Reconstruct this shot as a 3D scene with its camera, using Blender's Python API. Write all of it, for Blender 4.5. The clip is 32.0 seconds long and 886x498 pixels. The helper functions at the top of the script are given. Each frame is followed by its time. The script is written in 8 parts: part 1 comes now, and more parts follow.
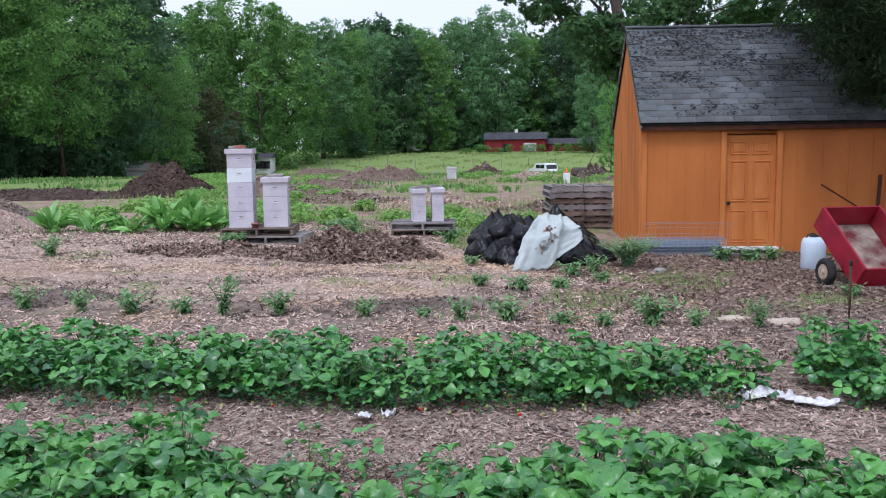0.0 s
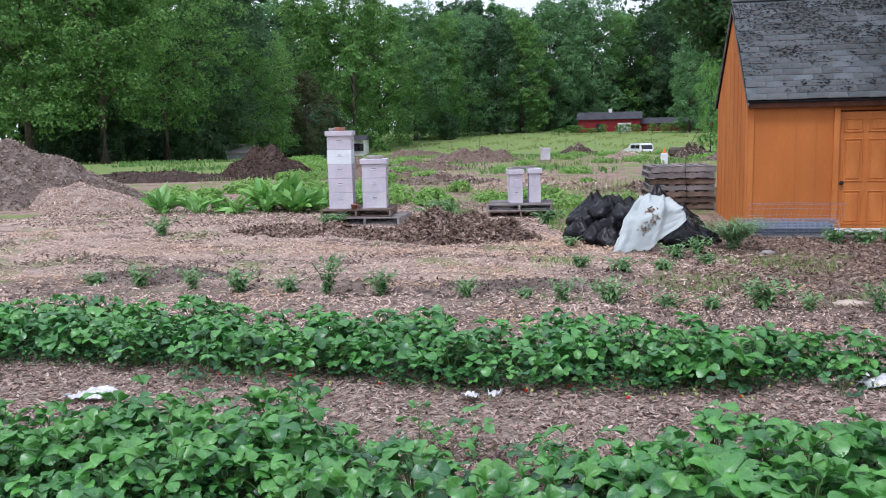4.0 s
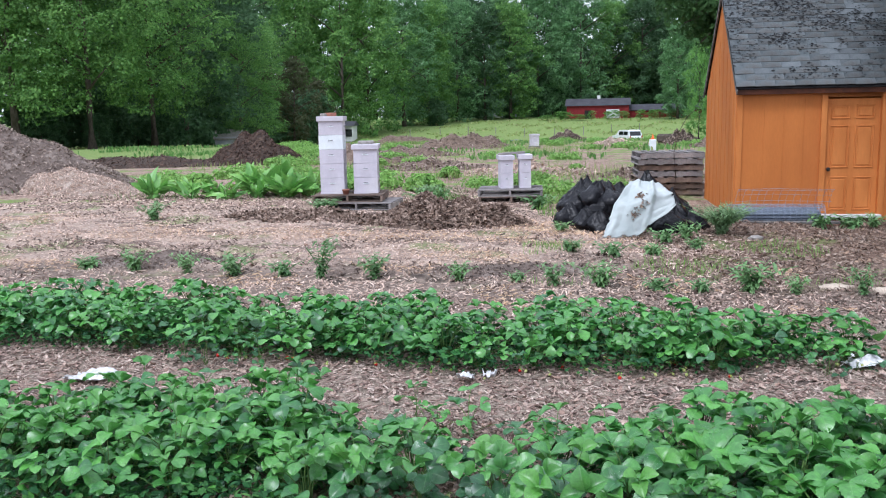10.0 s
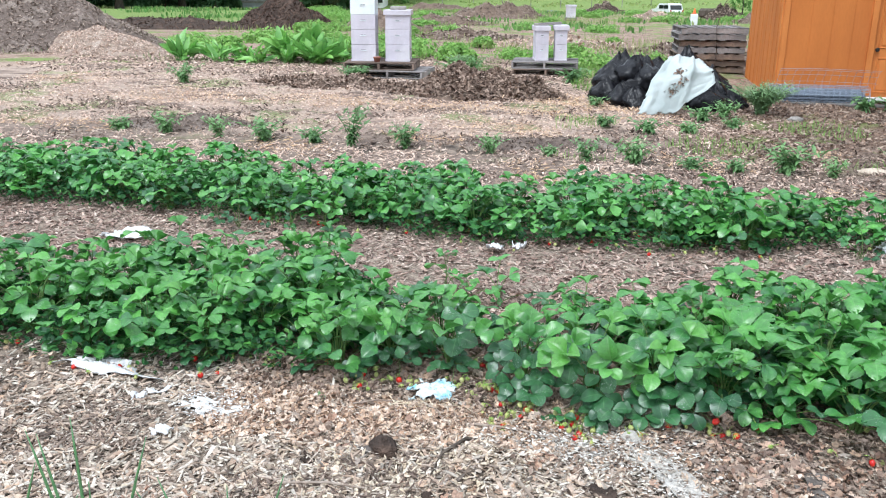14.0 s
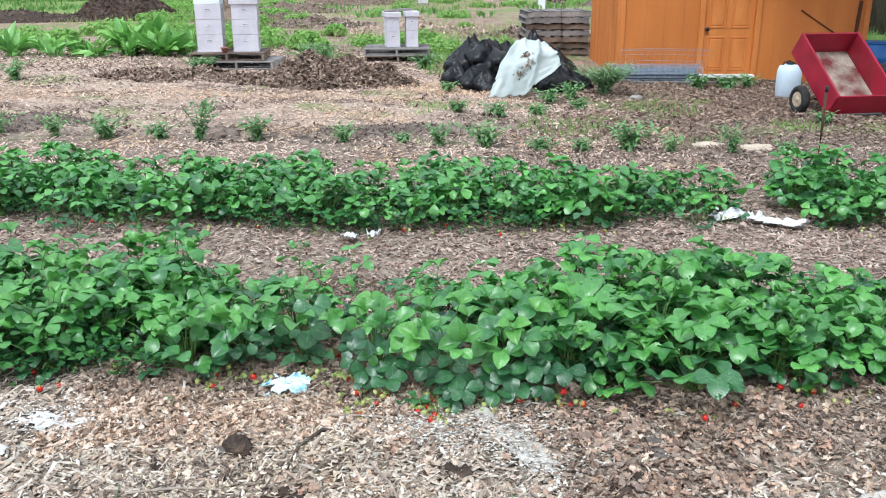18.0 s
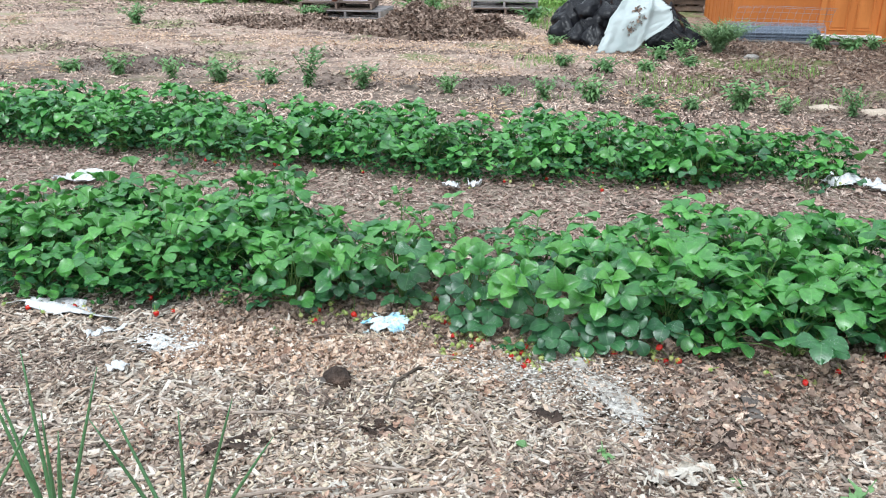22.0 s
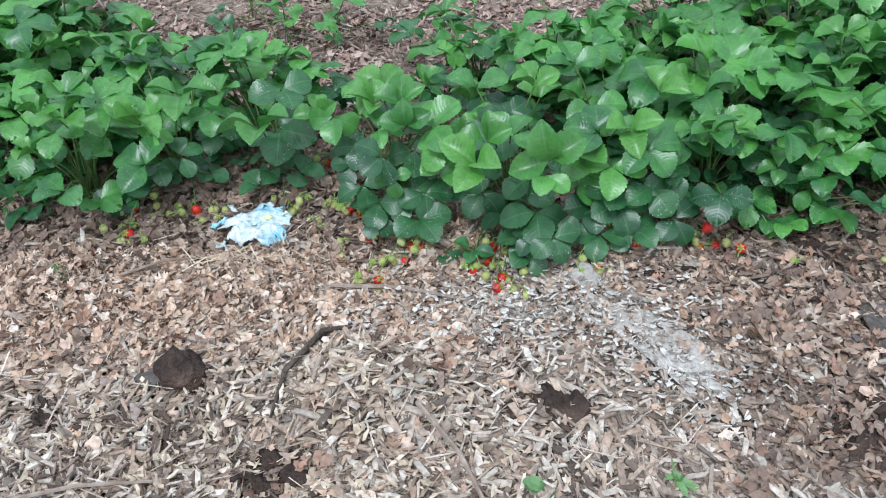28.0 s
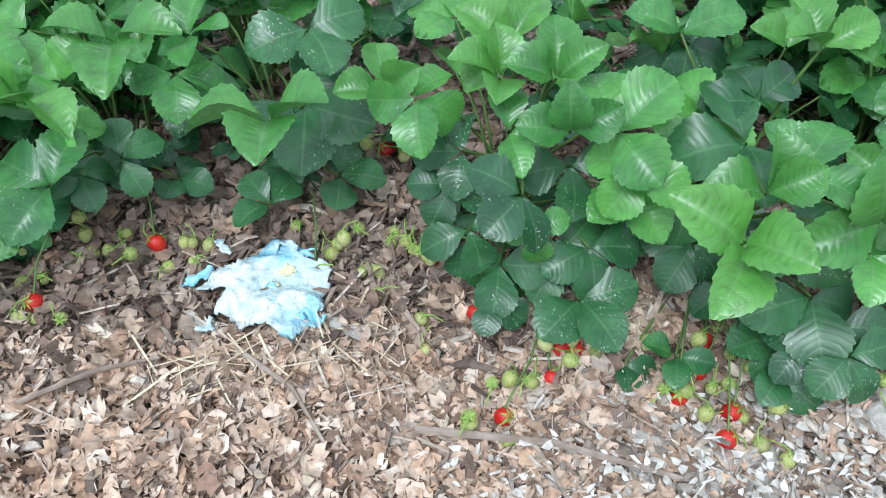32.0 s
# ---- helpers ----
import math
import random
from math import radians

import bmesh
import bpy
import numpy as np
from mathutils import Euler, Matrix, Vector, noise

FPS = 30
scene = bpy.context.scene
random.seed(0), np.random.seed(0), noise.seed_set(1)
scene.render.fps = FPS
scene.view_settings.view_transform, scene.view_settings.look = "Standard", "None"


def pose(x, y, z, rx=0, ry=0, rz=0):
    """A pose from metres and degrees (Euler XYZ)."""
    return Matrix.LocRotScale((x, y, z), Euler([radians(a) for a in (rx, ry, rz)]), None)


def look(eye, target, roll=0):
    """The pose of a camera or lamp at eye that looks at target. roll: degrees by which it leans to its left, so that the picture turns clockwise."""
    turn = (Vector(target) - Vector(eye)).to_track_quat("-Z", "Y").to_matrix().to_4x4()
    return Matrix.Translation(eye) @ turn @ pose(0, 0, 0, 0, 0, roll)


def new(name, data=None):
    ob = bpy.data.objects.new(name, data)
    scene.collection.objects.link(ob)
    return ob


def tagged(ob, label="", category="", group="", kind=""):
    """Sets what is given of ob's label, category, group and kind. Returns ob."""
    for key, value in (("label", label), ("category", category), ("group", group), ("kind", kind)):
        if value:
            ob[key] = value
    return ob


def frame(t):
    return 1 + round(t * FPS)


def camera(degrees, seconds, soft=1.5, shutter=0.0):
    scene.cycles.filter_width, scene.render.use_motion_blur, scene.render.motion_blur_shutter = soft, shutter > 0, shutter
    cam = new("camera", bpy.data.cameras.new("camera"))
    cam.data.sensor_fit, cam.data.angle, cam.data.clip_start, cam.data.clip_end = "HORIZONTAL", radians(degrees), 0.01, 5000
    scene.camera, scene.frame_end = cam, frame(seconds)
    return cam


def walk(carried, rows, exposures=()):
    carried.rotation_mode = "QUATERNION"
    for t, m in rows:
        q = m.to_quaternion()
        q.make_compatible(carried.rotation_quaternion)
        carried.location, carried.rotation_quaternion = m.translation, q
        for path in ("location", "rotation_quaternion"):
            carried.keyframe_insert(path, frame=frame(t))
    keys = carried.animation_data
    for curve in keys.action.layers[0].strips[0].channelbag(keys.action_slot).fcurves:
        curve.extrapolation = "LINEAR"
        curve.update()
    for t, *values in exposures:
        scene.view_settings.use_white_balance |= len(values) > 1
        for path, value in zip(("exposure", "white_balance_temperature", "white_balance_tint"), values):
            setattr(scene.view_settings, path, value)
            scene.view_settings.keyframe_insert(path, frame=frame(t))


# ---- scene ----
cam = camera(54.6, 32.0, soft=1.1)
PATH = [
    (0, (0.696, -3.359, 1.791), (0.687, -1.373, 1.554), -0.7),
    (0.5, (0.7, -3.328, 1.786), (0.624, -1.343, 1.559), -0.4),
    (1, (0.701, -3.32, 1.784), (0.588, -1.334, 1.578), -0.1),
    (1.5, (0.69, -3.337, 1.789), (0.552, -1.351, 1.596), -0.1),
    (2, (0.67, -3.349, 1.79), (0.508, -1.365, 1.596), -0.3),
    (2.5, (0.628, -3.348, 1.786), (0.455, -1.364, 1.597), -0.6),
    (3, (0.606, -3.364, 1.788), (0.414, -1.384, 1.572), -1.0),
    (3.5, (0.598, -3.337, 1.78), (0.374, -1.365, 1.534), -1.2),
    (5.5, (0.559, -3.4, 1.788), (0.413, -1.433, 1.454), -1.2),
    (6, (0.574, -3.406, 1.789), (0.475, -1.433, 1.48), -1.0),
    (6.5, (0.58, -3.418, 1.786), (0.507, -1.443, 1.479), -0.9),
    (7, (0.576, -3.421, 1.773), (0.484, -1.448, 1.462), -0.5),
    (7.5, (0.564, -3.427, 1.781), (0.446, -1.452, 1.484), 0.2),
    (8, (0.571, -3.435, 1.776), (0.439, -1.459, 1.498), -0.0),
    (8.5, (0.568, -3.439, 1.777), (0.431, -1.462, 1.505), -0.3),
    (9, (0.564, -3.446, 1.779), (0.396, -1.475, 1.488), -0.6),
    (9.5, (0.546, -3.454, 1.772), (0.328, -1.489, 1.469), -1.0),
    (10, (0.547, -3.447, 1.776), (0.354, -1.48, 1.468), -1.1),
    (10.5, (0.552, -3.439, 1.77), (0.415, -1.471, 1.442), -0.8),
    (11, (0.552, -3.433, 1.771), (0.455, -1.464, 1.438), -0.5),
    (11.5, (0.546, -3.444, 1.769), (0.447, -1.479, 1.409), -0.0),
    (12, (0.547, -3.434, 1.759), (0.406, -1.481, 1.348), 0.4),
    (12.5, (0.548, -3.441, 1.76), (0.403, -1.505, 1.28), 1.0),
    (13, (0.55, -3.44, 1.74), (0.414, -1.533, 1.153), 1.7),
    (13.5, (0.527, -3.431, 1.736), (0.334, -1.53, 1.147), 1.1),
    (14, (0.51, -3.444, 1.749), (0.262, -1.55, 1.156), 0.4),
    (14.5, (0.516, -3.437, 1.741), (0.264, -1.551, 1.123), 0.3),
    (16.5, (0.562, -3.465, 1.754), (0.351, -1.569, 1.153), -0.9),
    (17, (0.573, -3.455, 1.755), (0.432, -1.552, 1.154), -0.7),
    (17.5, (0.591, -3.446, 1.753), (0.559, -1.54, 1.147), -0.4),
    (18, (0.602, -3.45, 1.755), (0.659, -1.55, 1.135), -0.2),
    (18.5, (0.603, -3.46, 1.754), (0.749, -1.569, 1.118), 0.2),
    (19, (0.6, -3.464, 1.747), (0.671, -1.58, 1.078), -0.2),
    (19.5, (0.594, -3.478, 1.742), (0.579, -1.598, 1.06), -0.2),
    (20, (0.593, -3.479, 1.733), (0.518, -1.615, 1.013), -0.2),
    (20.5, (0.595, -3.477, 1.73), (0.517, -1.621, 0.99), -0.0),
    (21, (0.594, -3.479, 1.725), (0.499, -1.623, 0.987), -0.1),
    (21.5, (0.584, -3.484, 1.73), (0.437, -1.623, 1.013), -0.0),
    (22, (0.579, -3.501, 1.728), (0.416, -1.641, 1.013), 0.4),
    (22.5, (0.59, -3.503, 1.72), (0.489, -1.647, 0.981), 0.8),
    (23, (0.605, -3.487, 1.71), (0.549, -1.643, 0.938), 0.5),
    (23.5, (0.637, -3.447, 1.697), (0.625, -1.6, 0.93), -0.6),
    (24, (0.685, -3.388, 1.663), (0.602, -1.575, 0.822), -1.4),
    (24.5, (0.711, -3.347, 1.627), (0.5, -1.578, 0.716), -1.8),
    (26.5, (0.597, -2.559, 1.516), (0.575, -0.953, 0.325), -3.8),
    (27, (0.436, -2.303, 1.499), (0.529, -0.749, 0.243), -3.2),
    (27.5, (0.378, -2.117, 1.464), (0.564, -0.596, 0.179), -1.2),
    (28, (0.391, -1.911, 1.425), (0.507, -0.361, 0.166), -1.1),
    (28.5, (0.388, -1.763, 1.39), (0.496, -0.273, 0.06), -1.0),
    (29, (0.292, -1.556, 1.326), (0.549, -0.11, -0.031), 0.8),
    (29.5, (0.21, -1.374, 1.299), (0.58, -0.046, -0.15), 4.1),
    (30, (0.232, -1.142, 1.179), (0.426, 0.311, -0.182), 2.3),
    (30.5, (0.234, -0.844, 1.085), (0.399, 0.415, -0.46), 3.5),
    (31, (0.206, -0.809, 1.055), (0.305, 0.355, -0.568), -0.5),
    (31.5, (0.204, -0.801, 1.039), (0.319, 0.482, -0.491), 0.9),
    (32, (0.21, -0.831, 1.037), (0.338, 0.448, -0.496), 0.5),
]
walk(cam, [(t, look(eye, target, roll)) for t, eye, target, roll in PATH],
     [(0, -0.16, 5650, 17), (2, -0.16, 5700, 19), (3, -0.2, 5780, 20), (4.5, 0.05, 5750, 16), (6, 0.18, 5700, 14), (10, 0.16, 5700, 14), (12, 0.46, 5800, 12), (13, 0.43, 5850, 9),
      (17, 0.40, 5860, 6), (20, 0.30, 5860, 5), (24.5, 0.26, 5880, 7), (28, -0.02, 5680, 8), (30, 0.05, 5650, 7), (31, 0.04, 5650, 8), (32, 0.14, 5650, 6)])

# ---- world and light: overcast day ----
world = bpy.data.worlds.new("world")
scene.world = world
world.use_nodes = True
wn = world.node_tree
wn.nodes.clear()
sky = wn.nodes.new("ShaderNodeTexSky")
sky.sky_type, sky.sun_disc = "NISHITA", False
sky.sun_elevation, sky.sun_rotation, sky.dust_density, sky.air_density = radians(59), radians(211), 4.0, 1.0
veil = wn.nodes.new("ShaderNodeMix")
veil.data_type, veil.inputs[0].default_value = "RGBA", 0.80
cloud = wn.nodes.new("ShaderNodeTexNoise")
cloud.inputs["Scale"].default_value, cloud.inputs["Detail"].default_value = 2.2, 5.0
cloud_ramp = wn.nodes.new("ShaderNodeMix")
cloud_ramp.data_type = "RGBA"
cloud_ramp.inputs[6].default_value, cloud_ramp.inputs[7].default_value = (10.6, 11.0, 11.5, 1), (13.6, 13.8, 14.0, 1)
bg = wn.nodes.new("ShaderNodeBackground")
bg.inputs["Strength"].default_value = 0.104
wo = wn.nodes.new("ShaderNodeOutputWorld")
wn.links.new(cloud.outputs["Fac"], cloud_ramp.inputs[0])
wn.links.new(sky.outputs[0], veil.inputs[6])
wn.links.new(cloud_ramp.outputs[2], veil.inputs[7])
wn.links.new(veil.outputs[2], bg.inputs["Color"])
wn.links.new(bg.outputs[0], wo.inputs["Surface"])
sun = new("sun", bpy.data.lights.new("sun", "SUN"))
sun.data.energy, sun.data.angle, sun.data.color = 1.95, radians(17), (1.0, 0.985, 0.96)
sun.matrix_world = look((0, 0, 20), (6, 10, 0))


# ---- materials ----
def mat(name, c1, c2, scale=8.0, rough=0.8, bump=0.3, fine=60.0, c3=None, metal=0.0, vary=0.0, spec=0.3, dist=0.01, stretch=(1, 1, 1), grain=0.25):
    """A surface of two mottled colours, a third in patches, with fine grain and relief."""
    m = bpy.data.materials.new(name)
    m.use_nodes = True
    nt = m.node_tree
    bs = nt.nodes["Principled BSDF"]
    bs.inputs["Metallic"].default_value, bs.inputs["Specular IOR Level"].default_value = metal, spec
    tc = nt.nodes.new("ShaderNodeTexCoord")
    mp = nt.nodes.new("ShaderNodeMapping")
    mp.inputs["Scale"].default_value = stretch
    nt.links.new(tc.outputs["Object"], mp.inputs[0])
    n1, n2 = nt.nodes.new("ShaderNodeTexNoise"), nt.nodes.new("ShaderNodeTexNoise")
    for n, s, d in ((n1, scale, 5), (n2, fine, 3)):
        n.inputs["Scale"].default_value, n.inputs["Detail"].default_value = s, d
        nt.links.new(mp.outputs[0], n.inputs["Vector"])

    def mix(fac, a, b, kind="MIX"):
        x = nt.nodes.new("ShaderNodeMix")
        x.data_type, x.blend_type = "RGBA", kind
        for sock, v in ((0, fac), (6, a), (7, b)):
            if hasattr(v, "is_output"):
                nt.links.new(v, x.inputs[sock])
            else:
                x.inputs[sock].default_value = v if sock == 0 else (*v, 1)
        return x.outputs[2]

    def ramp(src, lo, hi):
        r = nt.nodes.new("ShaderNodeMapRange")
        r.inputs[1].default_value, r.inputs[2].default_value = lo, hi
        nt.links.new(src, r.inputs[0])
        return r.outputs[0]

    col = mix(ramp(n1.outputs["Fac"], 0.38, 0.62), c1, c2)
    if c3:
        n3 = nt.nodes.new("ShaderNodeTexNoise")
        n3.inputs["Scale"].default_value, n3.inputs["Detail"].default_value = scale * 0.37, 6
        nt.links.new(mp.outputs[0], n3.inputs["Vector"])
        col = mix(ramp(n3.outputs["Fac"], 0.52, 0.66), col, c3)
    col = mix(1.0, col, mix(ramp(n2.outputs["Fac"], 0.25, 0.75), (1 - grain,) * 3, (1 + grain,) * 3), "MULTIPLY")
    if vary:
        oi = nt.nodes.new("ShaderNodeObjectInfo")
        hs = nt.nodes.new("ShaderNodeHueSaturation")
        nt.links.new(col, hs.inputs["Color"])
        r = nt.nodes.new("ShaderNodeMapRange")
        r.inputs[3].default_value, r.inputs[4].default_value = 1 - vary, 1 + vary
        nt.links.new(oi.outputs["Random"], r.inputs[0])
        nt.links.new(r.outputs[0], hs.inputs["Value"])
        col = hs.outputs[0]
    nt.links.new(col, bs.inputs["Base Color"])
    rr = nt.nodes.new("ShaderNodeMapRange")
    rr.inputs[3].default_value, rr.inputs[4].default_value = max(0.05, rough - 0.12), min(1, rough + 0.12)
    nt.links.new(n1.outputs["Fac"], rr.inputs[0])
    nt.links.new(rr.outputs[0], bs.inputs["Roughness"])
    if bump:
        bp = nt.nodes.new("ShaderNodeBump")
        bp.inputs["Strength"].default_value, bp.inputs["Distance"].default_value = bump, dist
        nt.links.new(n2.outputs["Fac"], bp.inputs["Height"])
        nt.links.new(bp.outputs[0], bs.inputs["Normal"])
    return m


def islands(name, colours, rough=0.8, spec=0.2, fine=90.0, through_light=0.0):
    """For heaps of small pieces: each loose piece takes one of the colours at random, with grain."""
    m = bpy.data.materials.new(name)
    m.use_nodes = True
    nt = m.node_tree
    bs = nt.nodes["Principled BSDF"]
    bs.inputs["Roughness"].default_value, bs.inputs["Specular IOR Level"].default_value = rough, spec
    ge = nt.nodes.new("ShaderNodeNewGeometry")
    cr = nt.nodes.new("ShaderNodeValToRGB")
    cr.color_ramp.interpolation = "LINEAR"
    els = cr.color_ramp.elements
    for i, c in enumerate(colours):
        e = els[i] if i < 2 else els.new(1.0)
        e.position = i / (len(colours) - 1)
        e.color = (*c, 1)
    nt.links.new(ge.outputs["Random Per Island"], cr.inputs[0])
    tc = nt.nodes.new("ShaderNodeTexCoord")
    n = nt.nodes.new("ShaderNodeTexNoise")
    n.inputs["Scale"].default_value, n.inputs["Detail"].default_value = fine, 3
    nt.links.new(tc.outputs["Object"], n.inputs["Vector"])
    r = nt.nodes.new("ShaderNodeMapRange")
    r.inputs[1].default_value, r.inputs[2].default_value, r.inputs[3].default_value, r.inputs[4].default_value = 0.3, 0.7, 0.7, 1.25
    nt.links.new(n.outputs["Fac"], r.inputs[0])
    hs = nt.nodes.new("ShaderNodeHueSaturation")
    nt.links.new(cr.outputs[0], hs.inputs["Color"])
    nt.links.new(r.outputs[0], hs.inputs["Value"])
    nt.links.new(hs.outputs[0], bs.inputs["Base Color"])
    if through_light:
        tr = nt.nodes.new("ShaderNodeBsdfTranslucent")
        nt.links.new(hs.outputs[0], tr.inputs["Color"])
        mx = nt.nodes.new("ShaderNodeMixShader")
        mx.inputs[0].default_value = through_light
        nt.links.new(bs.outputs[0], mx.inputs[1])
        nt.links.new(tr.outputs[0], mx.inputs[2])
        nt.links.new(mx.outputs[0], nt.nodes["Material Output"].inputs["Surface"])
    return m


def leaf_mat(name, dark, light, gloss=0.4, spots=0.0):
    """Leaf surface: veins as relief, young to old by object, some light through the blade."""
    m = bpy.data.materials.new(name)
    m.use_nodes = True
    nt = m.node_tree
    bs = nt.nodes["Principled BSDF"]
    bs.inputs["Roughness"].default_value, bs.inputs["Specular IOR Level"].default_value = gloss, 0.75
    oi, tc = nt.nodes.new("ShaderNodeObjectInfo"), nt.nodes.new("ShaderNodeTexCoord")
    n = nt.nodes.new("ShaderNodeTexNoise")
    n.inputs["Scale"].default_value, n.inputs["Detail"].default_value = 14, 4
    nt.links.new(tc.outputs["Object"], n.inputs["Vector"])
    ad = nt.nodes.new("ShaderNodeMath")
    ad.operation = "MULTIPLY_ADD"
    ad.inputs[1].default_value, ad.inputs[2].default_value = 0.9, -0.22
    nt.links.new(n.outputs["Fac"], ad.inputs[0])
    ad2 = nt.nodes.new("ShaderNodeMath")
    ad2.operation = "MULTIPLY_ADD"
    ad2.inputs[1].default_value = 0.62
    nt.links.new(oi.outputs["Random"], ad2.inputs[0])
    nt.links.new(ad.outputs[0], ad2.inputs[2])
    cr = nt.nodes.new("ShaderNodeValToRGB")
    cr.color_ramp.elements[0].color, cr.color_ramp.elements[1].color = (*dark, 1), (*light, 1)
    cr.color_ramp.elements[0].position, cr.color_ramp.elements[1].position = 0.12, 0.85
    nt.links.new(ad2.outputs[0], cr.inputs[0])
    col = cr.outputs[0]
    if spots:
        v = nt.nodes.new("ShaderNodeTexNoise")
        v.inputs["Scale"].default_value, v.inputs["Detail"].default_value = 260, 2
        nt.links.new(tc.outputs["Object"], v.inputs["Vector"])
        g = nt.nodes.new("ShaderNodeMapRange")
        g.inputs[1].default_value, g.inputs[2].default_value = 0.645, 0.68
        nt.links.new(v.outputs["Fac"], g.inputs[0])
        o = nt.nodes.new("ShaderNodeMapRange")
        o.inputs[1].default_value, o.inputs[2].default_value, o.inputs[4].default_value = 0.5, 0.65, spots
        p = nt.nodes.new("ShaderNodeTexNoise")
        p.inputs["Scale"].default_value = 16
        nt.links.new(tc.outputs["Object"], p.inputs["Vector"])
        nt.links.new(p.outputs["Fac"], o.inputs[0])
        mu = nt.nodes.new("ShaderNodeMath")
        mu.operation = "MULTIPLY"
        nt.links.new(g.outputs[0], mu.inputs[0])
        nt.links.new(o.outputs[0], mu.inputs[1])
        mx2 = nt.nodes.new("ShaderNodeMix")
        mx2.data_type = "RGBA"
        mx2.inputs[7].default_value = (0.55, 0.6, 0.58, 1)
        nt.links.new(mu.outputs[0], mx2.inputs[0])
        nt.links.new(col, mx2.inputs[6])
        col = mx2.outputs[2]
    nt.links.new(col, bs.inputs["Base Color"])
    at = nt.nodes.new("ShaderNodeAttribute")
    at.attribute_name = "vein"
    sp = nt.nodes.new("ShaderNodeSeparateXYZ")
    nt.links.new(at.outputs["Vector"], sp.inputs[0])

    def op(kind, a, b):
        x = nt.nodes.new("ShaderNodeMath")
        x.operation = kind
        for k, v in enumerate((a, b)):
            if hasattr(v, "is_output"):
                nt.links.new(v, x.inputs[k])
            else:
                x.inputs[k].default_value = v
        return x.outputs[0]

    def lighter(fac, amount, lo, hi, base):
        g = nt.nodes.new("ShaderNodeMapRange")
        for k, v in enumerate((lo, hi, 0.0, amount)):
            g.inputs[k + 1].default_value = v
        nt.links.new(fac, g.inputs[0])
        x = nt.nodes.new("ShaderNodeMix")
        x.data_type = "RGBA"
        nt.links.new(g.outputs[0], x.inputs[0])
        nt.links.new(base, x.inputs[6])
        x.inputs[7].default_value = (0.30, 0.50, 0.22, 1)
        return x.outputs[2]

    # Veins: grooves half way between the pleats, their crease shade put into the colour; the rib and the teeth are a
    # little paler than the blade.
    pleats = op("ABSOLUTE", op("COSINE", op("MULTIPLY", sp.outputs[0], math.pi), 0.0), 0.0)
    col = lighter(sp.outputs[1], 0.16, 0.93, 1.0, col)
    def tone(fac, lo, hi, a, b, base):
        g = nt.nodes.new("ShaderNodeMapRange")
        for k, v in enumerate((lo, hi, a, b)):
            g.inputs[k + 1].default_value = v
        nt.links.new(fac, g.inputs[0])
        hs = nt.nodes.new("ShaderNodeHueSaturation")
        nt.links.new(base, hs.inputs["Color"])
        nt.links.new(g.outputs[0], hs.inputs["Value"])
        return hs.outputs[0]

    blotch = nt.nodes.new("ShaderNodeTexNoise")
    blotch.inputs["Scale"].default_value, blotch.inputs["Detail"].default_value = 55, 4
    nt.links.new(tc.outputs["Object"], blotch.inputs["Vector"])
    col = tone(blotch.outputs["Fac"], 0.3, 0.7, 0.82, 1.17, col)
    col = tone(pleats, 0.0, 0.5, 0.88, 1.03, col)
    col = lighter(sp.outputs[1], 0.17, 0.07, 0.02, col)
    nt.links.new(col, bs.inputs["Base Color"])
    bp = nt.nodes.new("ShaderNodeBump")
    bp.inputs["Strength"].default_value, bp.inputs["Distance"].default_value = 0.10, 0.003
    nt.links.new(op("ADD", op("POWER", pleats, 0.6), op("MULTIPLY", n.outputs["Fac"], 0.5)), bp.inputs["Height"])
    nt.links.new(bp.outputs[0], bs.inputs["Normal"])
    tr = nt.nodes.new("ShaderNodeBsdfTranslucent")
    nt.links.new(col, tr.inputs["Color"])
    mx = nt.nodes.new("ShaderNodeMixShader")
    mx.inputs[0].default_value = 0.22
    nt.links.new(bs.outputs[0], mx.inputs[1])
    nt.links.new(tr.outputs[0], mx.inputs[2])
    nt.links.new(mx.outputs[0], nt.nodes["Material Output"].inputs["Surface"])
    return m


M = {}
M["orange"] = mat("orange paint", (0.56, 0.185, 0.04), (0.50, 0.16, 0.034), 3, 0.62, 0.15, 40, c3=(0.46, 0.145, 0.032), stretch=(1, 1, 0.25), dist=0.004, grain=0.05)
M["orange_trim"] = mat("orange trim", (0.60, 0.21, 0.05), (0.52, 0.17, 0.038), 5, 0.6, 0.12, 50, stretch=(1, 1, 0.25), dist=0.004, grain=0.05)
M["shingle"] = mat("grey shingle", (0.088, 0.103, 0.108), (0.135, 0.15, 0.156), 5, 0.9, 0.5, 240, c3=(0.10, 0.098, 0.092), vary=0.16, spec=0.15, dist=0.003)
M["felt"] = mat("roof felt", (0.012, 0.012, 0.014), (0.03, 0.03, 0.03), 7, 0.9, 0.3, 60)
M["fascia"] = mat("weathered fascia", (0.09, 0.085, 0.08), (0.2, 0.19, 0.18), 9, 0.85, 0.3, 60)
M["drip"] = mat("dark drip edge", (0.10, 0.03, 0.012), (0.06, 0.02, 0.01), 6, 0.6, 0.1, 50)
M["hive"] = mat("pale lilac hive paint", (0.62, 0.58, 0.64), (0.55, 0.515, 0.57), 6, 0.55, 0.1, 70, c3=(0.66, 0.63, 0.66), dist=0.003, grain=0.05)
M["hive_white"] = mat("white hive paint", (0.80, 0.84, 0.86), (0.74, 0.78, 0.80), 6, 0.5, 0.1, 70, dist=0.003, grain=0.05)
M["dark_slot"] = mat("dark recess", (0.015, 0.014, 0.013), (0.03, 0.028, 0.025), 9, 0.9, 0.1)
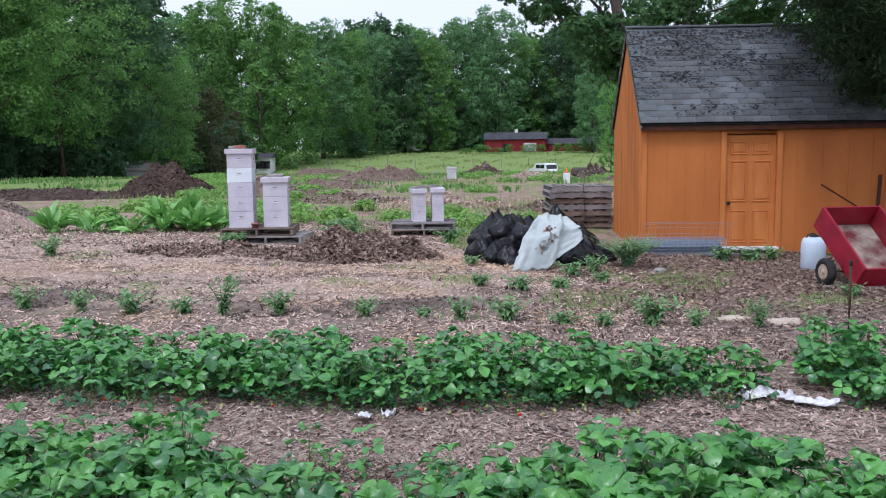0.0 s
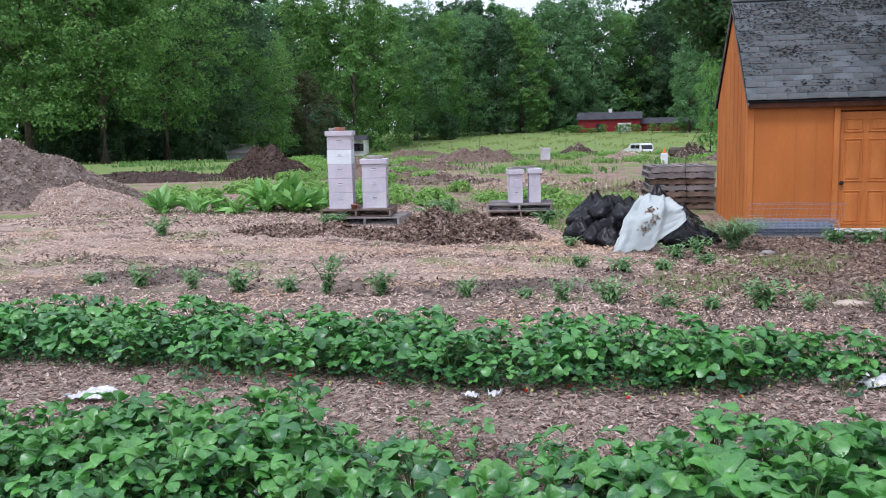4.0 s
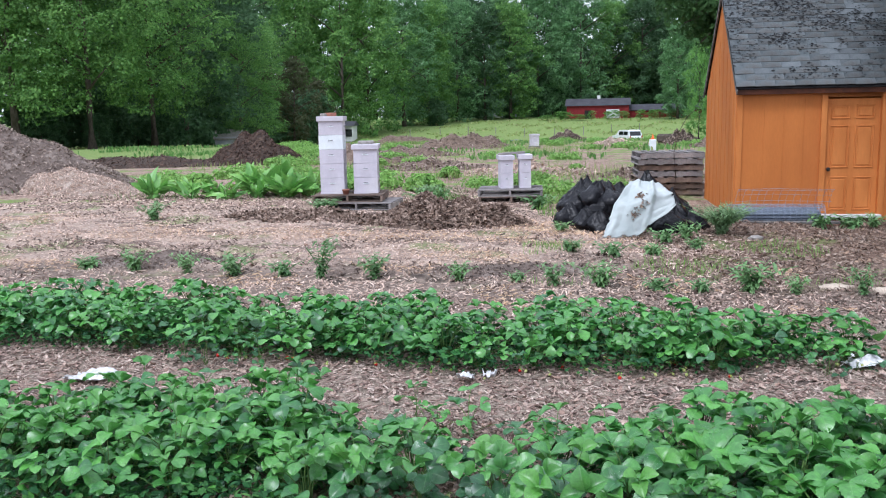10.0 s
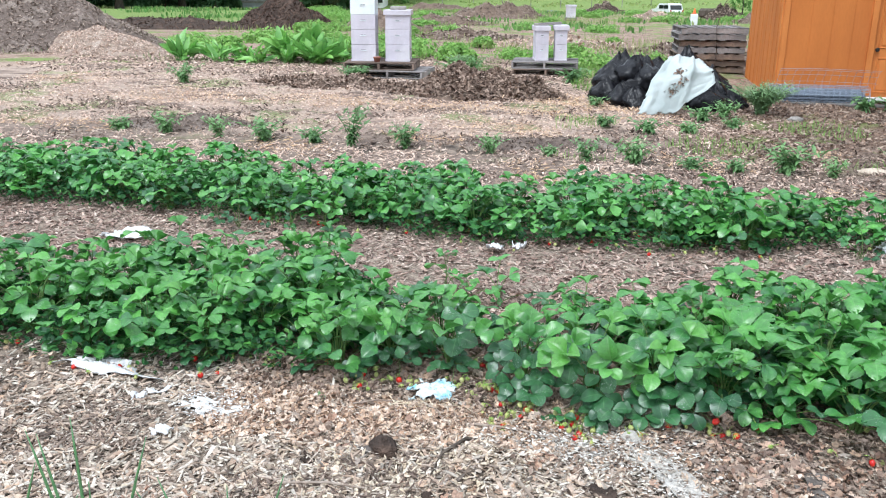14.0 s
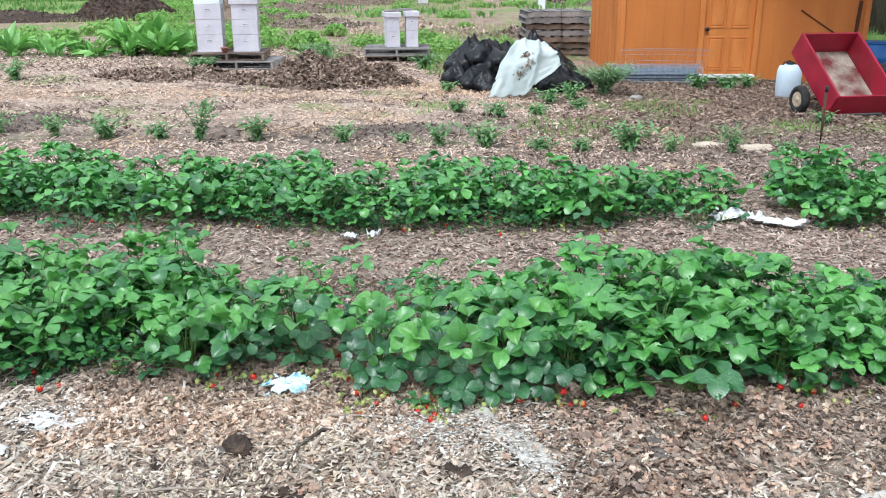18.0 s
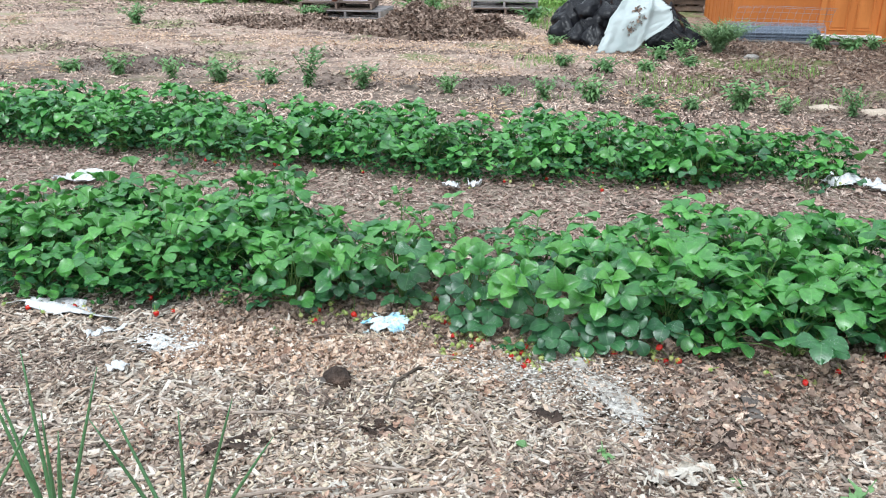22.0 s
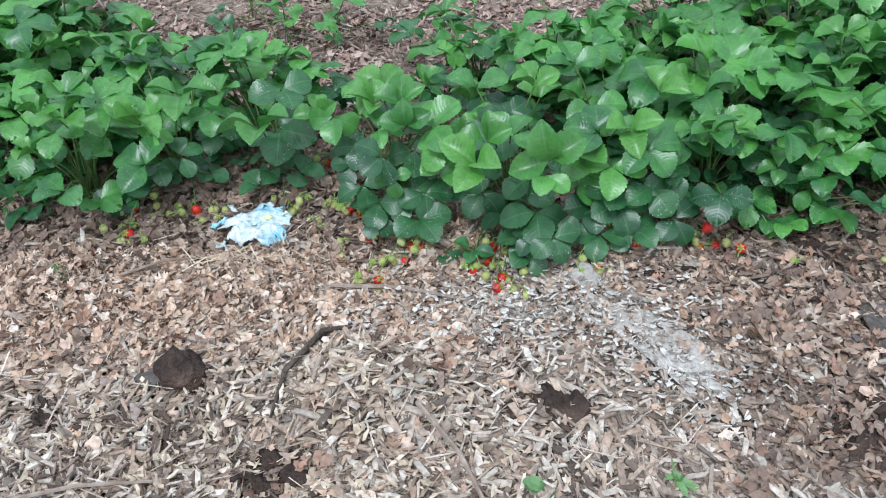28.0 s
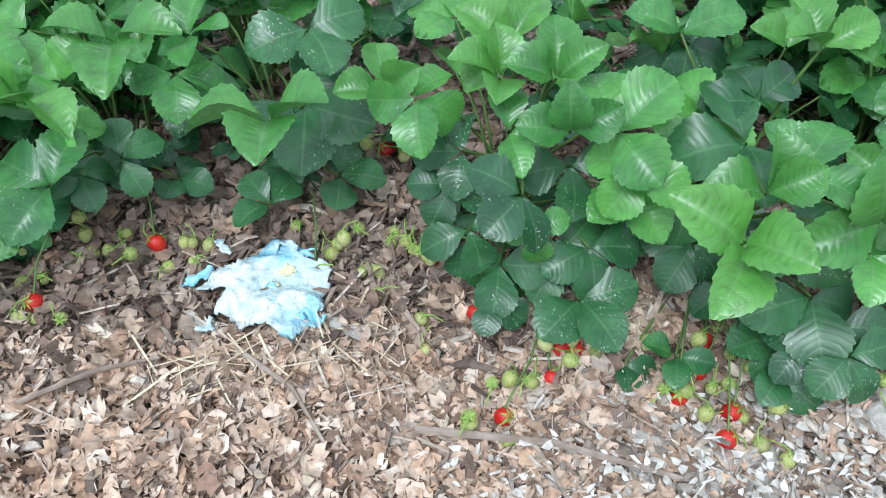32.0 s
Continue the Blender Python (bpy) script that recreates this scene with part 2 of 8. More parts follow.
M["stone_grey"] = mat("grey stone", (0.35, 0.33, 0.30), (0.24, 0.22, 0.20), 12, 0.85, 0.4, 80)
M["brick"] = mat("red brick", (0.36, 0.16, 0.11), (0.28, 0.12, 0.09), 12, 0.85, 0.4, 90)
M["pallet"] = mat("weathered pallet wood", (0.27, 0.25, 0.245), (0.19, 0.175, 0.17), 5, 0.85, 0.35, 50, c3=(0.33, 0.30, 0.29), vary=0.3, stretch=(0.2, 1, 1), dist=0.004)
M["pallet_brown"] = mat("brown pallet wood", (0.22, 0.16, 0.125), (0.12, 0.09, 0.075), 5, 0.85, 0.35, 50, vary=0.35, stretch=(0.2, 1, 1), dist=0.004)
M["bag"] = mat("black plastic bag", (0.006, 0.006, 0.008), (0.011, 0.011, 0.014), 5, 0.32, 0.45, 22, spec=0.28, dist=0.03)
M["tarp"] = mat("white tarp", (0.48, 0.52, 0.51), (0.38, 0.43, 0.42), 3, 0.6, 0.25, 12, c3=(0.54, 0.57, 0.55), dist=0.02, grain=0.08)
M["wire"] = mat("galvanised wire", (0.33, 0.38, 0.46), (0.26, 0.30, 0.37), 20, 0.5, 0.0, metal=0.35)
M["wire_core"] = mat("dense wire coils", (0.13, 0.16, 0.20), (0.20, 0.24, 0.30), 60, 0.6, 0.4, 120)
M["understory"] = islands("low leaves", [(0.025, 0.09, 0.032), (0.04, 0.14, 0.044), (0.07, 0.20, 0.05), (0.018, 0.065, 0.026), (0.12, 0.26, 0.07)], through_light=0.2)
M["cart"] = mat("red cart paint", (0.34, 0.012, 0.035), (0.26, 0.010, 0.028), 4, 0.5, 0.2, 50, c3=(0.15, 0.016, 0.02), spec=0.4, dist=0.004, grain=0.05)
M["cart_floor"] = mat("worn cart floor", (0.24, 0.19, 0.155), (0.36, 0.30, 0.25), 6, 0.85, 0.3, 60, c3=(0.13, 0.03, 0.03))
M["rubber"] = mat("black rubber", (0.018, 0.018, 0.018), (0.035, 0.034, 0.032), 12, 0.85, 0.4, 70)
M["rim"] = mat("cream rim", (0.55, 0.45, 0.33), (0.42, 0.33, 0.24), 15, 0.6, 0.1, 60)
M["jug"] = mat("white plastic", (0.62, 0.72, 0.82), (0.56, 0.66, 0.76), 4, 0.45, 0.08, 40, grain=0.05)
M["blue"] = mat("blue plastic", (0.02, 0.10, 0.30), (0.018, 0.085, 0.25), 5, 0.45, 0.08, 40, grain=0.05)
M["black_plastic"] = mat("black plastic", (0.015, 0.016, 0.018), (0.03, 0.03, 0.032), 8, 0.45, 0.1)
M["rust"] = mat("rusty iron", (0.10, 0.055, 0.035), (0.06, 0.035, 0.025), 25, 0.85, 0.4, 90)
M["steel"] = mat("dull steel", (0.42, 0.43, 0.45), (0.34, 0.35, 0.36), 12, 0.5, 0.1, metal=0.4)
M["berry"] = mat("ripe berry", (0.50, 0.012, 0.012), (0.62, 0.03, 0.015), 30, 0.32, 0.6, 420, spec=0.5, dist=0.002)
M["berry_green"] = mat("unripe berry", (0.36, 0.40, 0.12), (0.44, 0.45, 0.20), 30, 0.4, 0.6, 420, vary=0.15, dist=0.002)
M["calyx"] = mat("berry cap", (0.22, 0.36, 0.07), (0.30, 0.44, 0.10), 30, 0.6, 0.1)
M["straw"] = leaf_mat("strawberry leaf", (0.028, 0.135, 0.040), (0.128, 0.385, 0.068), 0.35, 0.6)
M["straw_young"] = leaf_mat("young strawberry leaf", (0.052, 0.200, 0.040), (0.122, 0.335, 0.060), 0.37, 0.25)
M["straw_dark"] = leaf_mat("old and shaded strawberry leaf", (0.016, 0.078, 0.030), (0.045, 0.165, 0.050), 0.37, 0.9)
M["petiole"] = mat("leaf stalk", (0.085, 0.165, 0.042), (0.14, 0.225, 0.062), 20, 0.6, 0.1)
M["weed"] = leaf_mat("weed leaf", (0.085, 0.205, 0.062), (0.18, 0.34, 0.12), 0.6)
M["broad"] = leaf_mat("broad leaf", (0.08, 0.27, 0.040), (0.23, 0.49, 0.082), 0.42)
M["sage"] = leaf_mat("grey green leaf", (0.16, 0.28, 0.12), (0.30, 0.44, 0.22), 0.6)
M["onion"] = leaf_mat("onion leaf", (0.035, 0.12, 0.05), (0.08, 0.22, 0.08), 0.4)
M["bark"] = mat("bark", (0.075, 0.06, 0.048), (0.13, 0.105, 0.085), 9, 0.95, 0.8, 30, stretch=(1, 1, 0.25), dist=0.05)
M["chips"] = islands("wood chips", [(0.64, 0.555, 0.45), (0.135, 0.10, 0.08), (0.54, 0.42, 0.32), (0.26, 0.195, 0.15), (0.76, 0.69, 0.59), (0.075, 0.056, 0.046), (0.58, 0.47, 0.385), (0.36, 0.255, 0.19), (0.70, 0.63, 0.55), (0.17, 0.12, 0.094)])
M["chips_path"] = islands("path chips", [(0.76, 0.58, 0.475), (0.47, 0.34, 0.27), (0.67, 0.50, 0.405), (0.84, 0.68, 0.57), (0.25, 0.172, 0.137), (0.73, 0.555, 0.45)])
M["chips_dark"] = islands("dark mulch", [(0.24, 0.175, 0.14), (0.085, 0.062, 0.052), (0.16, 0.118, 0.096), (0.40, 0.31, 0.25), (0.11, 0.082, 0.068)])
M["dry_leaf_dark"] = islands("old and shaded dead leaves", [(0.32, 0.225, 0.17), (0.15, 0.105, 0.085), (0.46, 0.36, 0.28), (0.25, 0.19, 0.155), (0.38, 0.26, 0.18), (0.20, 0.145, 0.12)], rough=0.7)
M["dry_leaf"] = islands("dead leaves", [(0.638, 0.482, 0.36), (0.228, 0.155, 0.117), (0.752, 0.599, 0.477), (0.41, 0.284, 0.201), (0.593, 0.407, 0.281), (0.8, 0.685, 0.572), (0.137, 0.0942, 0.0742), (0.524, 0.353, 0.249), (0.684, 0.535, 0.424)], rough=0.7)
M["dry_leaf_red"] = islands("reddish dead leaves", [(0.40, 0.27, 0.21), (0.16, 0.105, 0.085), (0.50, 0.37, 0.30), (0.28, 0.185, 0.145), (0.60, 0.48, 0.40), (0.22, 0.145, 0.115)], rough=0.7)
M["leaf_copper"] = islands("copper dead leaves", [(0.46, 0.28, 0.20), (0.17, 0.105, 0.08), (0.56, 0.38, 0.28), (0.30, 0.185, 0.135), (0.62, 0.47, 0.37), (0.11, 0.075, 0.06), (0.38, 0.235, 0.165)], rough=0.7)
M["chips_row"] = islands("reddish wood chips", [(0.52, 0.40, 0.33), (0.15, 0.10, 0.085), (0.42, 0.30, 0.245), (0.24, 0.165, 0.135), (0.64, 0.53, 0.45), (0.33, 0.23, 0.185), (0.11, 0.078, 0.066), (0.56, 0.45, 0.38)])
M["straw_pale"] = islands("pale dry stalks", [(0.66, 0.54, 0.38), (0.74, 0.64, 0.48), (0.54, 0.42, 0.29), (0.44, 0.33, 0.22)])
M["chips_gold"] = islands("fresh yellowish chips", [(0.66, 0.56, 0.42), (0.50, 0.40, 0.29), (0.76, 0.68, 0.54), (0.30, 0.23, 0.165), (0.60, 0.50, 0.38), (0.15, 0.115, 0.088), (0.22, 0.17, 0.13)])
M["chips_ash"] = islands("ash-dusted chips", [(0.64, 0.61, 0.56), (0.48, 0.44, 0.39), (0.74, 0.71, 0.66), (0.30, 0.26, 0.22), (0.20, 0.165, 0.135)])
M["ash_white"] = islands("white ash", [(0.74, 0.74, 0.73), (0.62, 0.61, 0.59), (0.80, 0.80, 0.79), (0.50, 0.48, 0.45)])
M["straw_gold"] = islands("straw", [(0.68, 0.46, 0.28), (0.74, 0.55, 0.37), (0.58, 0.38, 0.24), (0.48, 0.32, 0.22)])
M["grass_dry"] = islands("yellowing grass", [(0.36, 0.43, 0.15), (0.28, 0.38, 0.12), (0.44, 0.46, 0.22), (0.24, 0.36, 0.10)], through_light=0.25)
M["shingle_pale"] = mat("pale grey shingle", (0.12, 0.137, 0.145), (0.165, 0.182, 0.19), 5, 0.9, 0.5, 240, vary=0.2, spec=0.15, dist=0.003)
M["soil"] = mat("dark soil", (0.042, 0.029, 0.023), (0.075, 0.053, 0.042), 12, 0.95, 0.9, 50, c3=(0.12, 0.08, 0.06), dist=0.03)
M["clod"] = mat("dry clod", (0.10, 0.085, 0.075), (0.16, 0.14, 0.125), 20, 0.95, 0.8, 80, dist=0.01)
M["sand"] = mat("pale sand", (0.54, 0.45, 0.36), (0.46, 0.38, 0.30), 10, 0.95, 0.4, 80)
M["ash"] = mat("grey ash", (0.50, 0.47, 0.43), (0.37, 0.34, 0.30), 9, 0.95, 0.6, 120, c3=(0.58, 0.555, 0.52), dist=0.008)
M["plaster"] = mat("white ash", (0.74, 0.73, 0.71), (0.60, 0.585, 0.56), 12, 0.95, 0.6, 110, c3=(0.80, 0.79, 0.78), dist=0.008)
M["white_stone"] = mat("pale torn fibre", (0.62, 0.575, 0.505), (0.46, 0.41, 0.345), 12, 0.95, 0.8, 50, c3=(0.70, 0.665, 0.60), dist=0.02)
M["plastic_white"] = mat("white plastic scrap", (0.72, 0.72, 0.73), (0.56, 0.56, 0.56), 14, 0.45, 0.7, 40, c3=(0.78, 0.78, 0.78), dist=0.02)
M["blue_film"] = mat("blue printed film", (0.22, 0.54, 0.72), (0.42, 0.70, 0.80), 26, 0.45, 0.4, 70, c3=(0.66, 0.80, 0.82))
M["yellow_film"] = mat("pale yellow film", (0.82, 0.76, 0.42), (0.74, 0.70, 0.46), 30, 0.4, 0.2, 60)
M["tissue"] = mat("blue and white printed film", (0.52, 0.66, 0.70), (0.74, 0.78, 0.76), 34, 0.5, 0.7, 90, c3=(0.20, 0.48, 0.64), dist=0.012)
M["grass"] = islands("grass", [(0.15, 0.31, 0.08), (0.11, 0.25, 0.065), (0.21, 0.36, 0.11), (0.30, 0.36, 0.16)], through_light=0.25)
M["weed_tuft"] = islands("weed tuft", [(0.24, 0.44, 0.11), (0.32, 0.53, 0.14), (0.19, 0.38, 0.10), (0.38, 0.56, 0.19)], through_light=0.3)
M["twig"] = mat("twig", (0.26, 0.20, 0.16), (0.36, 0.30, 0.25), 20, 0.9, 0.3, 60)
M["red_barn"] = mat("red barn wall", (0.22, 0.022, 0.025), (0.17, 0.016, 0.02), 2, 0.8, 0.1, 12, grain=0.05)
M["barn_roof"] = mat("dark roof", (0.045, 0.045, 0.055), (0.07, 0.07, 0.08), 1, 0.8, 0.1, 8)
M["white_paint"] = mat("white paint", (0.75, 0.75, 0.75), (0.68, 0.68, 0.68), 3, 0.6, 0.05, 20, grain=0.05)
M["grey_wall"] = mat("grey wall", (0.42, 0.43, 0.46), (0.35, 0.36, 0.39), 2, 0.8, 0.1, 14, grain=0.05)
M["car_paint"] = mat("white car paint", (0.74, 0.76, 0.78), (0.70, 0.72, 0.74), 2, 0.3, 0.0, spec=0.5, grain=0.05)
M["glass_dark"] = mat("dark car glass", (0.012, 0.014, 0.016), (0.02, 0.022, 0.024), 3, 0.12, 0.0, spec=0.6)
M["tail"] = mat("red lamp", (0.45, 0.02, 0.02), (0.38, 0.02, 0.02), 9, 0.3, 0.0)
M["cone"] = mat("orange cone", (0.75, 0.14, 0.03), (0.68, 0.12, 0.03), 9, 0.5, 0.0)
# tree_b is bluer for the far wood: haze is put into its colour.
for nm, cols in (("tree_a", [(0.14, 0.285, 0.085), (0.185, 0.355, 0.10), (0.24, 0.43, 0.12), (0.155, 0.31, 0.09), (0.11, 0.235, 0.075)]),
                 ("tree_b", [(0.17, 0.33, 0.15), (0.21, 0.39, 0.175), (0.15, 0.29, 0.13), (0.25, 0.44, 0.19)]),
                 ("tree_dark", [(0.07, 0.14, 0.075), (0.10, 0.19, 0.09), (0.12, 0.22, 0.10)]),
                 ("tree_brown", [(0.10, 0.115, 0.06), (0.14, 0.15, 0.075), (0.085, 0.11, 0.055)]),
                 ("maple", [(0.05, 0.12, 0.042), (0.075, 0.165, 0.055), (0.10, 0.21, 0.065), (0.035, 0.085, 0.032)]),
                 ("tree_young", [(0.17, 0.36, 0.10), (0.24, 0.46, 0.13), (0.20, 0.40, 0.11)]),
                 ("cedar", [(0.030, 0.062, 0.028), (0.048, 0.09, 0.034), (0.07, 0.115, 0.042)])):
    M[nm] = islands("foliage " + nm, cols, rough=0.6, spec=0.2, fine=2.0, through_light=0.48)


# ---- mesh helpers ----
def smooth(a, b, v):
    u = np.clip((np.asarray(v, float) - a) / (b - a), 0, 1)
    return u * u * (3 - 2 * u)


def ground_z(x, y):
    """Height of the ground: nearly level, a little higher to the west round the hives, with small unevenness."""
    x, y = np.asarray(x, float), np.asarray(y, float)
    z = 0.028 * (5.0 - np.clip(x, -6, 7)) * smooth(4, 10.5, y) * (1 - smooth(14, 26, y))
    near = 1 - smooth(30, 60, np.abs(y))
    z = z + near * (0.012 * np.sin(2.3 * x + 1.1 * y) * np.sin(1.7 * y - 0.6 * x) + 0.008 * np.sin(5.1 * x - 2.2 * y + 1) * np.sin(4.3 * y + 2.0 * x))
    bed = 1 - smooth(-0.1, 0.4, y)
    z = z + bed * (0.022 * np.sin(9 * x + 2 * y) * np.sin(7 * y - 3 * x + 1) + 0.015 * np.sin(17 * x - 5 * y + 2) * np.sin(15 * y + 4 * x))
    z = z - 0.06 * np.exp(-((x - 0.12) ** 2 + (y + 0.80) ** 2) / 0.010) + 0.055 * np.exp(-((x - 0.25) ** 2 + (y + 0.60) ** 2) / 0.02)
    path = smooth(3.9, 4.6, y) * (1 - smooth(10.5, 12, y))
    z = z + path * (0.020 * np.sin(4.3 * x + 1.3 * y) * np.sin(3.9 * y - 1.1 * x) + 0.014 * np.sin(9.1 * x - 3 * y) * np.sin(8.3 * y + 2 * x + 1))
    z = z - 2.0 * smooth(48, 95, y) + 3.1 * smooth(100, 165, y)
    return z


def gz(x, y):
    return float(ground_z(x, y))


def obj(name, me, m, parent=None, label="", flat=True):
    if m is not None and not me.materials:
        me.materials.append(m)
    ob = new(name, me)
    if parent is not None:
        ob.parent = parent
    if label:
        ob["label"] = label
    return ob


def raw(name, verts, faces, shade=False):
    me = bpy.data.meshes.new(name)
    me.from_pydata(verts if isinstance(verts, list) else np.asarray(verts).tolist(), [], faces if isinstance(faces, list) else np.asarray(faces).tolist())
    if shade:
        me.polygons.foreach_set("use_smooth", [True] * len(me.polygons))
    me.update()
    return me


def done(bm, name, shade=False):
    me = bpy.data.meshes.new(name)
    bm.to_mesh(me)
    bm.free()
    if shade:
        me.polygons.foreach_set("use_smooth", [True] * len(me.polygons))
    return me


def part(name, bm, m, parent=None, label="", shade=False):
    return obj(name, done(bm, name, shade), m, parent, label)


def thing(name, label, category, at=(0, 0, 0), turn=0.0, group=""):
    e = new(name)
    e.empty_display_size = 0.1
    e.matrix_world = pose(*at, 0, 0, turn)
    return tagged(e, label, category, group)


def box(bm, size, at, turn=(0, 0, 0), bevel=0.0):
    """A box with softened edges in bm, by its centre."""
    got = bmesh.ops.create_cube(bm, size=1.0, matrix=pose(*at, *turn) @ Matrix.Diagonal((*size, 1)))
    if bevel:
        edges = list({e for v in got["verts"] for e in v.link_edges})
        bmesh.ops.bevel(bm, geom=edges, offset=bevel, segments=1, affect="EDGES", profile=0.5)
    return bm


def one_box(size, at, turn=(0, 0, 0), bevel=0.004):
    return box(bmesh.new(), size, at, turn, bevel)


def tube(bm, pts, radii, sides=8, cap=True):
    """A round rod along points with a radius at each."""
    rings = []
    pts = [Vector(p) for p in pts]
    for i, p in enumerate(pts):
        d = (pts[min(i + 1, len(pts) - 1)] - pts[max(i - 1, 0)]).normalized()
        q = d.to_track_quat("Z", "Y")
        r = radii[i] if isinstance(radii, (list, tuple)) else radii
        rings.append([bm.verts.new(p + q @ Vector((r * math.cos(2 * math.pi * k / sides), r * math.sin(2 * math.pi * k / sides), 0))) for k in range(sides)])
    for a, b in zip(rings, rings[1:]):
        for k in range(sides):
            bm.faces.new((a[k], a[(k + 1) % sides], b[(k + 1) % sides], b[k]))
    if cap:
        bm.faces.new(rings[0][::-1])
        bm.faces.new(rings[-1])
    return bm


def lathe(bm, profile, at=(0, 0, 0), sides=24):
    """A turned body from (radius, height) pairs."""
    rings = [[bm.verts.new((at[0] + r * math.cos(2 * math.pi * k / sides), at[1] + r * math.sin(2 * math.pi * k / sides), at[2] + z)) for k in range(sides)] for r, z in profile]
    for a, b in zip(rings, rings[1:]):
        for k in range(sides):
            bm.faces.new((a[k], a[(k + 1) % sides], b[(k + 1) % sides], b[k]))
    bm.faces.new(rings[0][::-1])
    bm.faces.new(rings[-1])
    return bm


def scatter(name, pts, size, shape, mats, seed, tilt=0.5, label="", category="", lift=0.0, parent=None):
    """Many small loose pieces as one mesh. shape: (corners n x 3, faces); size: smallest and largest factor."""
    rng = np.random.default_rng(seed)
    base, faces = np.asarray(shape[0], float), np.asarray(shape[1])
    n = len(pts)
    s = rng.uniform(size[0], size[1], n)
    wide = rng.uniform(0.6, 1.45, n)
    a, b, c = rng.uniform(0, 2 * np.pi, n), rng.normal(0, tilt, n), rng.normal(0, tilt, n)
    v = base[None] * s[:, None, None]
    v[:, :, 1] *= wide[:, None]
    ca, sa, cb, sb, cc, sc = (f(q)[:, None] for q in (a, b, c) for f in (np.cos, np.sin))
    x, y, z = v[..., 0], v[..., 1], v[..., 2]
    y, z = y * cb - z * sb, y * sb + z * cb
    x, z = x * cc + z * sc, -x * sc + z * cc
    x, y = x * ca - y * sa, x * sa + y * ca
    v = np.stack([x, y, z + lift * rng.uniform(0.2, 2.2, n)[:, None]], -1) + np.asarray(pts)[:, None]
    k = base.shape[0]
    f = (faces[None] + (np.arange(n) * k)[:, None, None]).reshape(-1, faces.shape[1])
    ob = obj(name, raw(name, v.reshape(-1, 3), f, k > 14), mats, parent)
    return tagged(ob, label, "" if parent else category, "", "stuff")


CHIP = ([(-.5, -.16, 0), (.5, -.13, 0), (.46, .15, 0), (-.44, .17, 0), (-.46, -.12, .10), (.45, -.09, .07), (.42, .11, .10), (-.4, .12, .08)],
        [(4, 5, 6, 7), (0, 1, 5, 4), (2, 3, 7, 6)])
DRY = ([(0.5 * r * math.cos(a), 0.36 * r * math.sin(a), h) for a, r, h in zip((0, 0.7, 1.4, 2.3, 3.1, 3.8, 4.6, 5.4), (1.05, .82, .95, .72, 1.0, .68, .92, .76), (.02, .14, .06, .15, .0, .12, .17, .05))] + [(0, 0, 0)],
       [(k, (k + 1) % 8, 8) for k in range(8)])


def spread(n, x0, x1, y0, y1, seed, keep=None):
    rng = np.random.default_rng(seed)
    p = np.stack([rng.uniform(x0, x1, n), rng.uniform(y0, y1, n)], -1)
    if keep is not None:
        p = p[keep(p[:, 0], p[:, 1], rng)]
    return np.column_stack([p, ground_z(p[:, 0], p[:, 1])])


